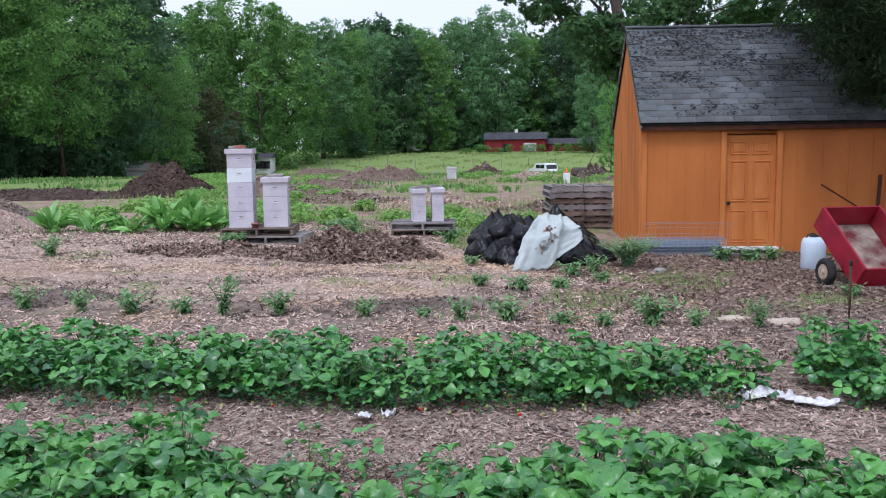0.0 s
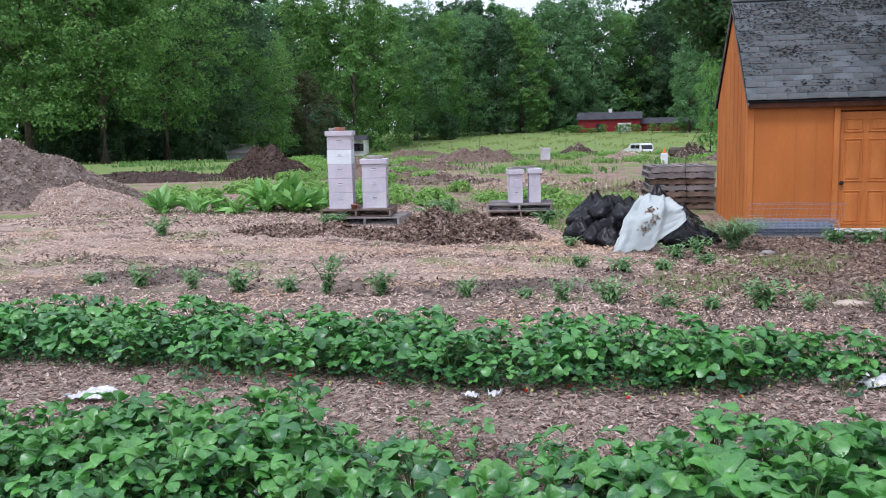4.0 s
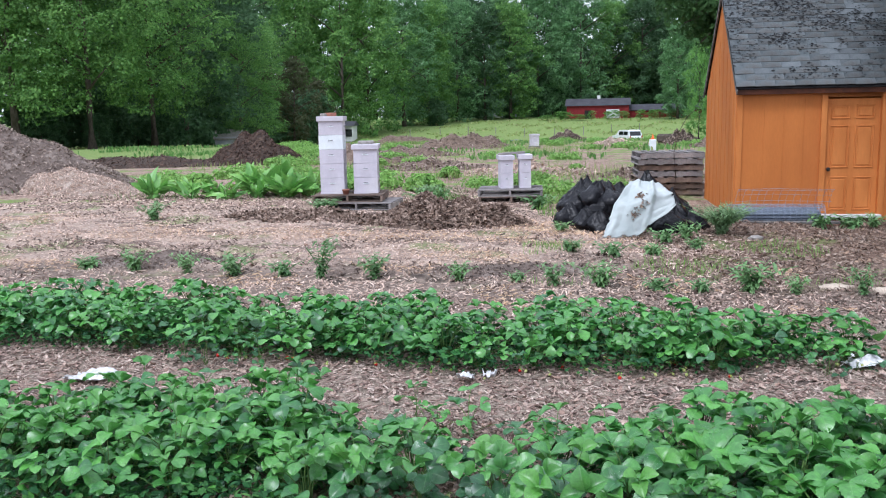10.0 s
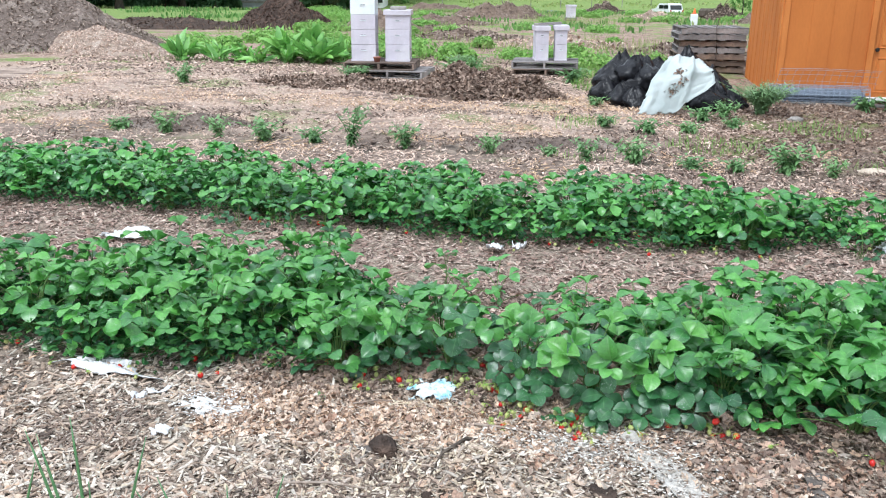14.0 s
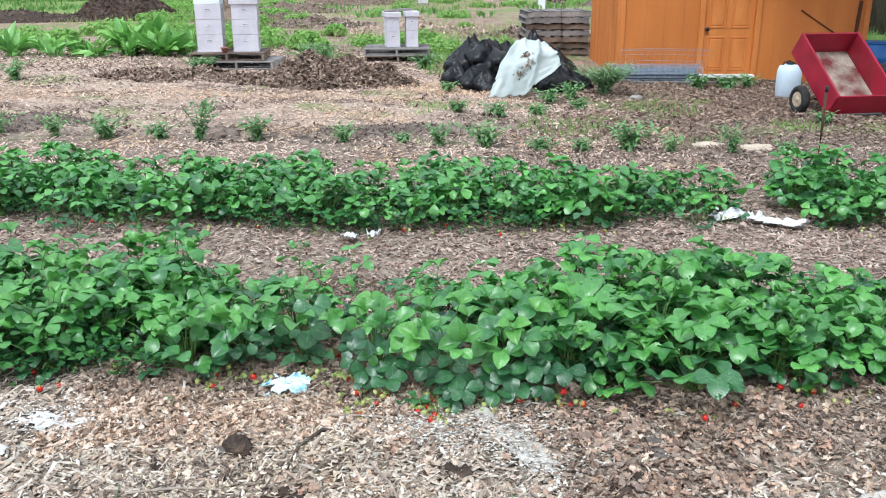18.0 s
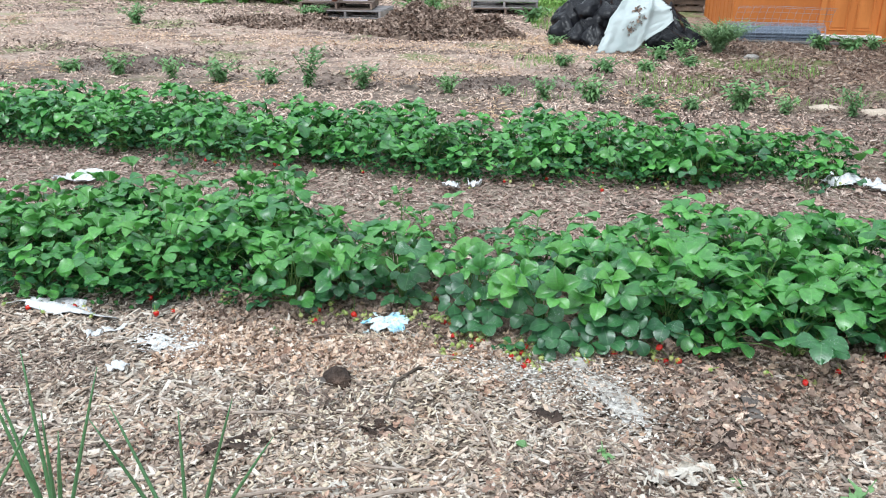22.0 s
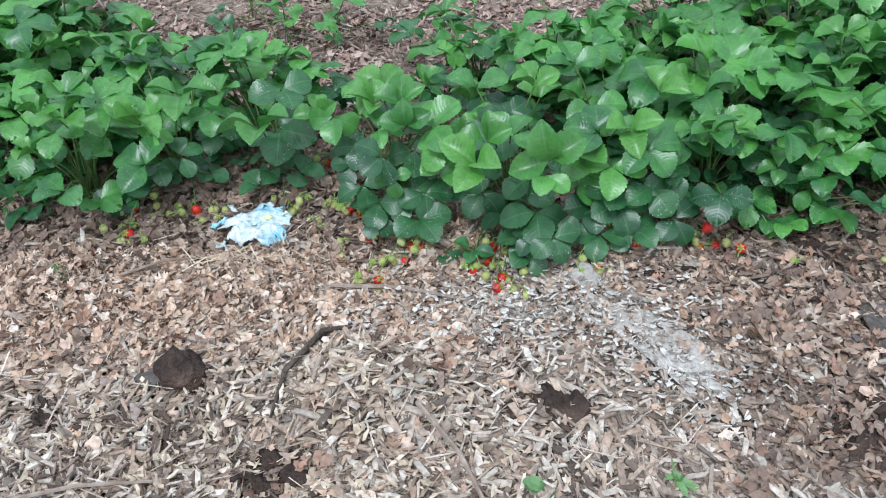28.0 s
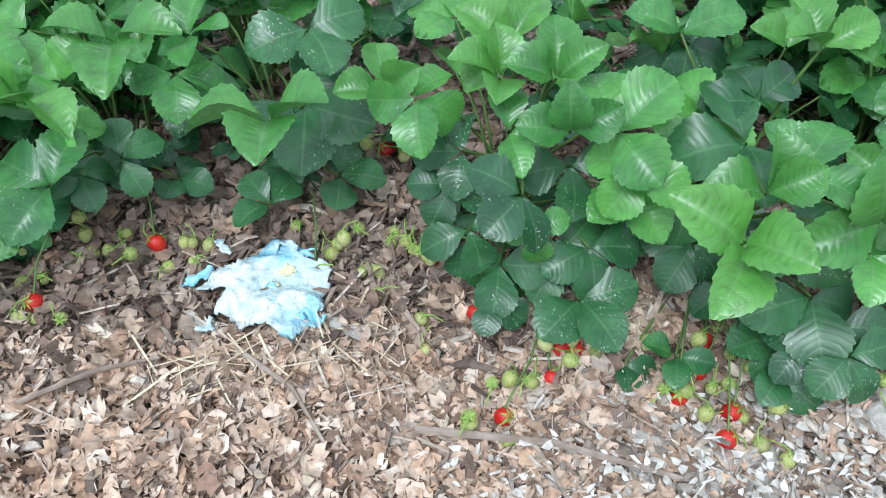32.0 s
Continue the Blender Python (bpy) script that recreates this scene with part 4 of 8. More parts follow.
# ---- shed ----
def shed():
    W, D, EH, RH = 4.05, 3.2, 2.13, 3.82
    e = thing("shed", "orange-painted wooden shed with a steep grey shingle roof", "shed", (3.95, 11.0, 0.0), -3)
    t = 0.06
    d0, d1, dh = 1.38, 2.20, 1.93
    # Front wall as three panels round the door opening.
    for nm, x0, x1, z0, z1 in (("wall", t, d0 - 0.07, -0.12, EH + 0.02), ("wall", d1 + 0.07, W - t, -0.12, EH + 0.02), ("wall", d0 - 0.07, d1 + 0.07, dh + 0.02, EH + 0.02)):
        part(nm, one_box((x1 - x0, t, z1 - z0), ((x0 + x1) / 2, t / 2, (z0 + z1) / 2)), M["orange"], e)
    # Narrow raised strips of the sheet siding.
    for x in (0.42, 0.73, 1.04, 2.53, 2.95, 3.37, 3.75):
        part("groove_strip", one_box((0.012, 0.006, EH + 0.06), (x, -0.0035, (EH - 0.1) / 2), bevel=0.002), M["orange"], e)
    bm = bmesh.new()
    for x in (0.0, W - t):
        vs = [(x, 0.0, -0.12), (x, D, -0.12), (x, D, EH), (x, D / 2, RH - 0.04), (x, 0.0, EH)]
        a = [bm.verts.new(v) for v in vs]
        b = [bm.verts.new((v[0] + t, v[1], v[2])) for v in vs]
        bm.faces.new(a)
        bm.faces.new(b[::-1])
        for k in range(5):
            bm.faces.new((a[k], a[(k + 1) % 5], b[(k + 1) % 5], b[k]))
        if x == 0.0:
            part("gable_wall", bm, M["orange"], e)
            bm = bmesh.new()
    part("gable_wall", bm, M["orange"], e)
    part("wall", one_box((W - 2 * t, t, EH + 0.12), (W / 2, D - t / 2, EH / 2 - 0.06)), M["orange"], e)
    for y in (0.3, 0.65, 1.0, 1.4, 1.8, 2.2, 2.6, 2.95):
        part("groove_strip", one_box((0.006, 0.014, EH + 0.1 + 1.0 * (1 - abs(y - D / 2) / (D / 2))), (-0.0035, y, (EH + 0.0 + 1.0 * (1 - abs(y - D / 2) / (D / 2))) / 2 - 0.06), bevel=0.002), M["orange"], e)
    for x, y in ((-0.012, 0.05), (0.045, -0.012), (W - 0.045, -0.012)):
        part("corner_board", one_box((0.024 if y > 0 else 0.09, 0.11 if y > 0 else 0.022, EH + 0.1), (x, y, EH / 2 - 0.06)), M["orange_trim"], e)
    # Door with six panels, in its frame.
    door = part("door", one_box((d1 - d0, 0.04, dh - 0.02), ((d0 + d1) / 2, 0.045, dh / 2 + 0.0)), M["orange_trim"], e, "orange six-panel door, closed")
    for i, (px, w) in enumerate(((0.25, 0.25), (0.72, 0.25))):
        for z0, z1 in ((0.16, 0.66), (0.84, 1.48), (1.62, 1.80)):
            x = d0 + px * (d1 - d0) + (0.015 if i == 0 else -0.0)
            bm = bmesh.new()
            for dx, dz, bw, bh in ((0, 1, w + 0.04, 0.022), (0, -1, w + 0.04, 0.022), (1, 0, 0.022, z1 - z0), (-1, 0, 0.022, z1 - z0)):
                box(bm, (bw, 0.022, bh), (x + dx * (w / 2 + 0.009), 0.021, (z0 + z1) / 2 + dz * ((z1 - z0) / 2 + 0.009)), bevel=0.006)
            box(bm, (w - 0.045, 0.02, z1 - z0 - 0.045), (x, 0.022, (z0 + z1) / 2), bevel=0.008)
            part("panel", bm, M["orange_trim"], door)
    kb = lathe(bmesh.new(), [(0.012, 0), (0.012, 0.03), (0.03, 0.035), (0.034, 0.055), (0.02, 0.07)], sides=12)
    bmesh.ops.transform(kb, matrix=pose(d0 + 0.055, 0.03, 0.80, 90, 0, 0), verts=kb.verts)
    part("door_knob", kb, M["dark_slot"], door, "black round door knob", True)
    for x in (d0 - 0.045, d1 + 0.045):
        part("door_frame", one_box((0.09, 0.09, dh + 0.1), (x, 0.0, dh / 2)), M["orange_trim"], e)
    part("door_frame", one_box((d1 - d0 + 0.002, 0.06, 0.09), ((d0 + d1) / 2, 0.03, dh + 0.06)), M["orange_trim"], e)
    part("threshold", one_box((d1 - d0 + 0.30, 0.14, 0.05), ((d0 + d1) / 2 - 0.12, -0.10, 0.055)), M["white_paint"], e, "worn whitish sill board")
    part("brace", one_box((0.75, 0.014, 0.02), (3.25, -0.012, 0.90), (0, 32, 0)), M["drip"], e)
    # Thin dark board stands in for a post's shadow on the wall.
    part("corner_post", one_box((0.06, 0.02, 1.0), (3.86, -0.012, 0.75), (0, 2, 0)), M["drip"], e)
    # Roof: decks with courses of shingles.
    run, rise = D / 2 + 0.16, RH - (EH - 0.06)
    slope, ln = math.degrees(math.atan2(rise, run)), math.hypot(run, rise)
    ov = 0.05
    for side in (0, 1):
        y = -0.16 + run / 2 if side == 0 else D + 0.16 - run / 2
        part("roof_deck", one_box((W + 2 * ov, ln, 0.03), (W / 2, y, (EH - 0.06 + RH) / 2 + 0.02), (slope if side == 0 else -slope, 0, 0)), M["felt"], e)
    part("ridge_cap", one_box((W + 2 * ov, 0.16, 0.03), (W / 2, D / 2, RH + 0.065)), M["shingle"], e)
    part("eave_board", one_box((W + 2 * ov - 0.02, 0.03, 0.11), (W / 2, -0.12, EH - 0.07)), M["drip"], e)
    for x in (-ov + 0.012, W + ov - 0.012):
        for side in (0, 1):
            y = -0.16 + run / 2 if side == 0 else D + 0.16 - run / 2
            part("barge_board", one_box((0.022, ln, 0.075), (x, y, (EH - 0.06 + RH) / 2 - 0.03), (slope if side == 0 else -slope, 0, 0)), M["fascia"], e)
    rs = random.Random(4)
    up = Matrix.Translation((0, -0.16, EH - 0.02)) @ Euler((radians(slope), 0, 0)).to_matrix().to_4x4()
    kinds = []
    for k in range(6):
        w, h = 0.298, 0.30
        bm = one_box((w, h, 0.009), (0, 0, 0), (rs.uniform(-0.6, 0.6), rs.uniform(-0.4, 0.4), rs.uniform(-0.5, 0.5)), 0.002)
        kinds.append(done(bm, "shingle"))
        kinds[-1].materials.append(M["shingle_pale" if k == 5 else "shingle"])
    courses = int(ln / 0.14)
    for c in range(courses):
        off = (c % 2) * 0.15 + rs.uniform(-0.01, 0.01)
        n = 15
        for i in range(n):
            x = -ov + 0.15 + i * 0.3 - off
            if x < -ov + 0.02 or x > W + ov - 0.02:
                continue
            o = obj("shingle", kinds[rs.randrange(6)], None, e)
            o.matrix_local = up @ pose(x, 0.15 + c * 0.14 + rs.uniform(-0.006, 0.006), 0.028 + 0.006 * rs.random() + 0.0012 * (i % 2), -2.2 + rs.uniform(-0.3, 0.6), 0, rs.uniform(-0.5, 0.5))
    # Torn dark scraps where the surface has flaked off.
    scr = []
    for k in range(9500):
        row, x = rs.randrange(1, courses), rs.uniform(-ov, W + ov)
        wear = noise.noise(Vector((x * 1.3, row * 0.35, 2.0))) + 0.5 * noise.noise(Vector((x * 5, row * 1.1, 7.0))) + 1.0 * (row / courses - 0.5)
        if wear < rs.uniform(-0.25, 0.45):
            continue
        p = up @ Vector((x, 0.01 + row * 0.14 + rs.uniform(0, 0.13), 0.048))
        scr.append(p)
    v, f = [], []
    q = up.to_3x3()
    for p in scr:
        a, b = rs.uniform(0.005, 0.030), rs.uniform(0.004, 0.012)
        i = len(v)
        for cx, cy in ((-a, -b * 0.5), (-a * 0.3, -b), (a * 0.8, -b * 0.7), (a, b * 0.4), (a * 0.1, b), (-a * 0.7, b * 0.8)):
            v.append(p + q @ Vector((cx, cy, 0.004)))
        f.append(list(range(i, i + 6)))
    flakes = obj("flaked_layer", raw("flaked_layer", [tuple(x) for x in v], f), M["felt"], e, "black torn spots on the shingles")
    flakes["kind"] = "stuff"
    return e


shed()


# ---- pallets and hives ----
def pallet_meshes():
    out = {}
    out["deck"] = done(one_box((1.2, 0.09, 0.018), (0, 0, 0), bevel=0.003), "deck_board")
    out["stringer"] = done(one_box((0.038, 1.0, 0.09), (0, 0, 0), bevel=0.003), "stringer")
    return out


PM = pallet_meshes()
PM["deck"].materials.append(M["pallet"])
PM["stringer"].materials.append(M["pallet"])
PB = {k: m.copy() for k, m in PM.items()}
for m in PB.values():
    m.materials.clear()
    m.materials.append(M["pallet_brown"])


def pallet(at, turn=0, label="weathered grey wooden pallet on the ground", seed=1, brown=False, group="pallets"):
    r = random.Random(seed)
    e = thing("pallet", label, "pallet", at, turn, group)
    src = PB if brown else PM
    for x in (-0.58, 0, 0.58):
        obj("stringer", src["stringer"], None, e).matrix_local = pose(x, 0, 0.063)
    for z, n in ((0.009, 4), (0.117, 7)):
        for i in range(n):
            o = obj("deck_board", src["deck"], None, e)
            o.matrix_local = pose(r.uniform(-0.012, 0.012), -0.455 + 0.91 * i / (n - 1), z, 0, r.uniform(-0.3, 0.3), r.uniform(-0.6, 0.6))
    return e


def hive(at, turn, boxes, w=0.41, d=0.50, bh=0.244, label="", white=(), name="beehive", top=None, group="beehives"):
    e = thing(name, label, "beehive", at, turn, group)
    part("bottom_board", one_box((w + 0.01, d + 0.03, 0.03), (0, 0, 0.015), bevel=0.003), M["hive"], e)
    z = 0.03
    for i in range(boxes):
        m = M["hive_white"] if i in white else M["hive"]
        jig = random.Random(i * 7 + boxes)
        b = part("hive_box", one_box((w + jig.uniform(-.004, .004), d, bh - 0.003), (jig.uniform(-.003, .003), 0, z + bh / 2), (0, 0, jig.uniform(-0.5, 0.5)), 0.004), m, e, "bright white hive box" if i in white else "")
        part("handhold", one_box((w * 0.2, 0.012, 0.010), (0, -d / 2 + 0.001, z + bh * 0.64), bevel=0.003), M["dark_slot"], b)
        part("rim_strip", one_box((w * 0.24, 0.012, 0.012), (0, -d / 2 - 0.004, z + bh * 0.60), bevel=0.003), M["hive_white"], b)
        h = lathe(bmesh.new(), [(0.016, 0), (0.016, 0.006)], sides=10)
        bmesh.ops.transform(h, matrix=pose(w / 2 - 0.001, 0.02, z + bh * 0.62, 0, 90, 0), verts=h.verts)
        part("side_hole", h, M["white_paint"] if i % 2 else M["dark_slot"], b)
        z += bh
    part("lid", one_box((w + 0.055, d + 0.06, 0.085), (0, 0, z + 0.035), bevel=0.006), M["hive"], e)
    return e, z + 0.078


P1 = (-2.42, 11.35)
z1 = gz(*P1) - 0.0
pallet((P1[0] + 0.14, P1[1] - 0.05, z1), -4, "weathered grey pallet under the tall beehives", 3)
# Upper pallet takes the brown wood: shadow under the hives put into colour.
pallet((P1[0] - 0.08, P1[1] + 0.02, z1 + 0.126), 3, "weathered pallet carrying the tall beehives, coloured dark for shade", 4, True)
zt = z1 + 0.253
hive((P1[0] - 0.38, P1[1] + 0.0, zt), 6, 5, label="tall pale lilac beehive of five boxes, one box white", white=(3,))
hive((P1[0] + 0.20, P1[1] + 0.03, zt), 6, 3, label="pale lilac beehive of three boxes with a slab on its lid")


def loose(name, bm, m, label, category, at, turn=0, shade=False):
    o = part(name, bm, m, None, label, shade)
    o.matrix_world = pose(*at, 0, 0, turn)
    return tagged(o, label, category)


loose("brick", one_box((0.2, 0.095, 0.06), (0, 0, 0.03), bevel=0.006), M["brick"], "red-brown brick lying on a beehive lid", "brick", (P1[0] - 0.40, P1[1] + 0.02, zt + 0.03 + 5 * 0.244 + 0.078), 12)
loose("stone_slab", one_box((0.09, 0.12, 0.05), (0, 0, 0.025), bevel=0.01), M["stone_grey"], "grey stone on a beehive lid", "stone", (P1[0] - 0.52, P1[1] - 0.02, zt + 0.03 + 5 * 0.244 + 0.078), 30)
loose("stone_slab", one_box((0.27, 0.24, 0.05), (0, 0, 0.025), (3, 0, 0), 0.01), M["stone_grey"], "pale flat stone slab on a beehive lid", "stone", (P1[0] + 0.2, P1[1] + 0.02, zt + 0.03 + 3 * 0.244 + 0.08), 8)
loose("flower_pot", lathe(bmesh.new(), [(0.045, 0), (0.06, 0.07), (0.066, 0.07), (0.066, 0.085), (0.055, 0.085), (0.04, 0.02)], sides=16), M["brick"], "small terracotta pot before a beehive", "pot", (P1[0] - 0.10, P1[1] - 0.36, zt), 0, True)

P2 = (0.26, 12.95)
z2 = gz(*P2)
pallet((P2[0], P2[1], z2), 2, "old brown pallet under the small beehives", 5, True)
pallet((P2[0], P2[1], z2 + 0.126), -1, "weathered grey pallet carrying the small beehives", 6)
zs = z2 + 0.253
hive((P2[0] - 0.10, P2[1] + 0.02, zs), 8, 2, 0.235, 0.48, 0.255, "small pale lilac nucleus hive on a pallet", name="nucleus_hive", group="small hives")
hive((P2[0] + 0.26, P2[1] + 0.05, zs), 4, 2, 0.215, 0.48, 0.26, "narrow pale lilac nucleus hive on a pallet", name="nucleus_hive", group="small hives")
loose("board_scrap", one_box((0.42, 0.14, 0.04), (0, 0, 0.02), (0, -3, 0), 0.006), M["pallet"], "weathered board lying across the small hive lids", "board", (P2[0] + 0.06, P2[1] + 0.03, zs + 0.632), 6)
loose("stone_slab", one_box((0.14, 0.12, 0.04), (0, 0, 0.02), bevel=0.008), M["stone_grey"], "small stone on a nucleus hive lid", "stone", (P2[0] - 0.17, P2[1], zs + 0.618), 6)

# Stack of pallets behind the bags.
for k in range(7):
    pallet((3.52 + 0.03 * math.sin(k * 2.1), 15.2 + 0.03 * math.cos(k * 1.7), gz(3.5, 15.2) + 0.127 * k), 90 + 2 * math.sin(k * 1.3), "weathered pallet in a stack beside the shed", 20 + k, k in (0, 1, 2, 4), "stacked pallets").scale = (1, 1.3, 1)


# ---- strawberry plants ----
OUTLINE = ((0, 0.08, 0.2, 0.35, 0.5, 0.62, 0.75, 0.87, 0.95, 1.0), (0.05, 0.17, 0.46, 0.78, 0.97, 1.0, 0.92, 0.71, 0.44, 0.10))


def leaflet(verts, faces, veins, ox, length, width, fold, droop, n=7, pleat=0.0, wave=0.0):
    """One leaflet from ox (a 4 x 4 pose): broad past its middle, toothed, cupped along its rib; its side veins run forward to the teeth."""
    def put(s, k, side, row, lift=0.0, out=1.0):
        w = width * float(np.interp(s, *OUTLINE))
        y = side * w * k * out
        z = length * (0.07 * math.sin(math.pi * min(s, 1)) - droop * s * s) + fold * abs(y) * (1.2 - 0.4 * k) + lift
        z += wave * length * k * math.sin(7 * s + 2 * side)
        verts.append(tuple(ox @ Vector((length * s, y * (1 - 0.15 * fold), z))))
        veins.append((8.0 * row / n, k, 0.0))
        return len(verts) - 1

    def ahead(i):
        u = i / n
        return u + 0.28 * math.sin(math.pi * u)

    rib = [put(i / n, 0, 1, i) for i in range(n + 1)]
    for side in (-1, 1):
        mid = [put((i / n + ahead(i)) / 2, 0.55, side, i) for i in range(n + 1)]
        edge = [put(ahead(i), 0.97 - 0.32 / n, side, i) for i in range(n + 1)]
        for i in range(n):
            s0, s1 = ahead(i), ahead(i + 1)
            tip = put(min(1.03, s0 + 0.72 * (s1 - s0) + 0.018), 1.0, side, i + 0.5, 0.0, 1.02 + 0.26 / n if i else 1.0)
            if pleat:
                c1 = put((i + 0.5) / n + 0.5 * (ahead(i + 0.5) - (i + 0.5) / n) * 0.55, 0.3, side, i + 0.5, -pleat * length)
                c2 = put(ahead(i + 0.5) * 0.85 + 0.15 * (i + 0.5) / n, 0.76, side, i + 0.5, -pleat * length)
                cell = [(rib[i], rib[i + 1], c1), (rib[i + 1], mid[i + 1], c1), (mid[i + 1], mid[i], c1), (mid[i], rib[i], c1),
                        (mid[i], mid[i + 1], c2), (mid[i + 1], edge[i + 1], c2), (edge[i + 1], tip, c2), (tip, edge[i], c2), (edge[i], mid[i], c2)]
            else:
                cell = [(rib[i], rib[i + 1], mid[i + 1], mid[i]), (mid[i], mid[i + 1], tip), (mid[i + 1], edge[i + 1], tip), (mid[i], tip, edge[i])]
            faces.extend(f if side == 1 else f[::-1] for f in cell)


def leaf_mesh(stalk_pts, top, size, seed, fold, rise, n, pleat=0.0, blade="straw"):
    """A three-part leaf: its stalk along stalk_pts, its leaflets spread from the pose top."""
    r = random.Random(seed)
    bm = bmesh.new()
    tube(bm, stalk_pts, [0.0034, 0.003, 0.0026, 0.0023, 0.002], 5, False)
    bm.verts.index_update()
    verts = [tuple(v.co) for v in bm.verts]
    faces = [tuple(v.index for v in f.verts) for f in bm.faces]
    stalk = len(faces)
    bm.free()
    veins = [(0.0, 0.0, 0.0)] * len(verts)
    for ang, sc in ((r.uniform(-6, 6), 1.0), (80 + r.uniform(-14, 14), 0.95), (-80 + r.uniform(-14, 14), 0.95)):
        up = Euler((radians(r.gauss(0, 14)), -radians(rise + r.gauss(0, 13)), radians(ang)), "XYZ").to_matrix().to_4x4()
        leaflet(verts, faces, veins, top @ up @ Matrix.Translation((0.004, 0, 0)), size * sc * r.uniform(0.93, 1.06), size * 0.46 * sc * r.uniform(0.9, 1.1), max(0.02, fold + r.uniform(-0.12, 0.18)), r.uniform(0.04, 0.34), n, pleat, r.uniform(0.01, 0.05))
    me = raw("leaf", verts, faces, True)
    me.attributes.new("vein", "FLOAT_VECTOR", "POINT").data.foreach_set("vector", [c for v in veins for c in v])
    me.materials.append(M["petiole"])
    me.materials.append(M[blade])
    me.polygons.foreach_set("material_index", [0] * stalk + [1] * (len(faces) - stalk))
    return me


def straw_leaf(reach, height, size, tilt, seed, fold=0.3, rise=8, n=7, blade="straw"):
    """A leaf growing from the origin towards +x; rise: how far the leaflets stand up, in degrees."""
    r = random.Random(seed + 7)
    pts = [(reach * (u ** 1.5), 0, height * (1 - (1 - u) ** 1.35)) for u in (0, 0.25, 0.5, 0.75, 1)]
    top = Matrix.Translation((reach, 0, height)) @ Euler((radians(r.uniform(-22, 22)), radians(tilt), radians(r.uniform(-50, 50)))).to_matrix().to_4x4()
    return leaf_mesh(pts, top, size, seed, fold, rise, n, 0.0, blade)


# Dark copy for low leaves: old blades, with canopy shade put into the colour.
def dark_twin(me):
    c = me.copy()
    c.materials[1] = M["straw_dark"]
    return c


rs = random.Random(21)
LEAF_HIGH = [straw_leaf(rs.uniform(0.04, 0.19), rs.uniform(0.19, 0.31), rs.uniform(0.078, 0.102), rs.uniform(-14, 16), 100 + i, rs.uniform(0.15, 0.5), rs.uniform(-12, 12), 9) for i in range(14)]
LEAF_HIGH += [straw_leaf(rs.uniform(0.03, 0.12), rs.uniform(0.24, 0.32), rs.uniform(0.062, 0.08), rs.uniform(-10, 10), 150 + i, rs.uniform(0.5, 0.9), rs.uniform(22, 40), 9, "straw_young") for i in range(6)]
LEAF_SIDE = [straw_leaf(rs.uniform(0.14, 0.25), rs.uniform(0.07, 0.20), rs.uniform(0.070, 0.090), rs.uniform(-6, 26), 200 + i, rs.uniform(0.06, 0.3), rs.uniform(-10, 10), 9) for i in range(10)]
LEAF_LOW = [straw_leaf(rs.uniform(0.08, 0.20), rs.uniform(0.035, 0.09), rs.uniform(0.05, 0.066), rs.uniform(5, 30), 300 + i, 0.15, 4, 6) for i in range(5)]
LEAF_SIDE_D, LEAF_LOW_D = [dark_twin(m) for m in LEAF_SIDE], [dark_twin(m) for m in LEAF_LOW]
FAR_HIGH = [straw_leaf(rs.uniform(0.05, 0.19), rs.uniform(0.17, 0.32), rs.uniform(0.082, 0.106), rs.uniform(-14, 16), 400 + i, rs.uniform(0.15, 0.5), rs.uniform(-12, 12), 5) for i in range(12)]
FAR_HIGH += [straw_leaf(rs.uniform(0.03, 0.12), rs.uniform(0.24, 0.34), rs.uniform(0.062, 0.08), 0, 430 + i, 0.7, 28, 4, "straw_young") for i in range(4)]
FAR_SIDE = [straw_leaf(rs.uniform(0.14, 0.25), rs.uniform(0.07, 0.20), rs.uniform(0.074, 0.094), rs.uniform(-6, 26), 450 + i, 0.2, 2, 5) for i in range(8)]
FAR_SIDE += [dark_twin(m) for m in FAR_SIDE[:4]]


def berry_mesh(r, seed):
    bm = bmesh.new()
    bmesh.ops.create_uvsphere(bm, u_segments=9, v_segments=7, radius=r)
    for v in bm.verts:
        k = 1 - 0.28 * max(0, -v.co.z / r)
        v.co = Vector((v.co.x * k, v.co.y * k, v.co.z * 1.15))
    return done(bm, "berry", True)


def cap_mesh(r):
    bm = bmesh.new()
    c = bm.verts.new((0, 0, r * 1.22))
    for k in range(6):
        a = k * math.pi / 3
        p = [bm.verts.new((r * q * math.cos(a + d), r * q * math.sin(a + d), r * z)) for q, d, z in ((0.45, -0.4, 1.16), (1.05, 0, 0.95), (0.45, 0.4, 1.16))]
        bm.faces.new((c, *p))
    tube(bm, [(0, 0, r * 1.15), (0.006, 0.008, r * 1.9), (0.02, 0.02, r * 2.1)], [0.0013, 0.0012, 0.001], 4, False)
    return done(bm, "cap")


RED, GRN = [berry_mesh(0.0125, 1), berry_mesh(0.0145, 2)], [berry_mesh(0.0092, 3), berry_mesh(0.0118, 4)]
for m in RED:
    m.materials.append(M["berry"])
for m in GRN:
    m.materials.append(M["berry_green"])
CAPS = [cap_mesh(0.0135), cap_mesh(0.0108)]
for m in CAPS:
    m.materials.append(M["calyx"])


def berry(parent, x, y, z, ripe, r):
    """A berry hanging in its plant, in the plant's own space."""
    b = obj("berry", r.choice(RED if ripe else GRN), None, parent, "ripe red strawberry" if ripe else "")
    b.matrix_local = pose(x, y, z, r.uniform(-50, 50), r.uniform(-50, 50), r.uniform(0, 360))
    obj("cap", CAPS[0 if ripe else 1], None, b)


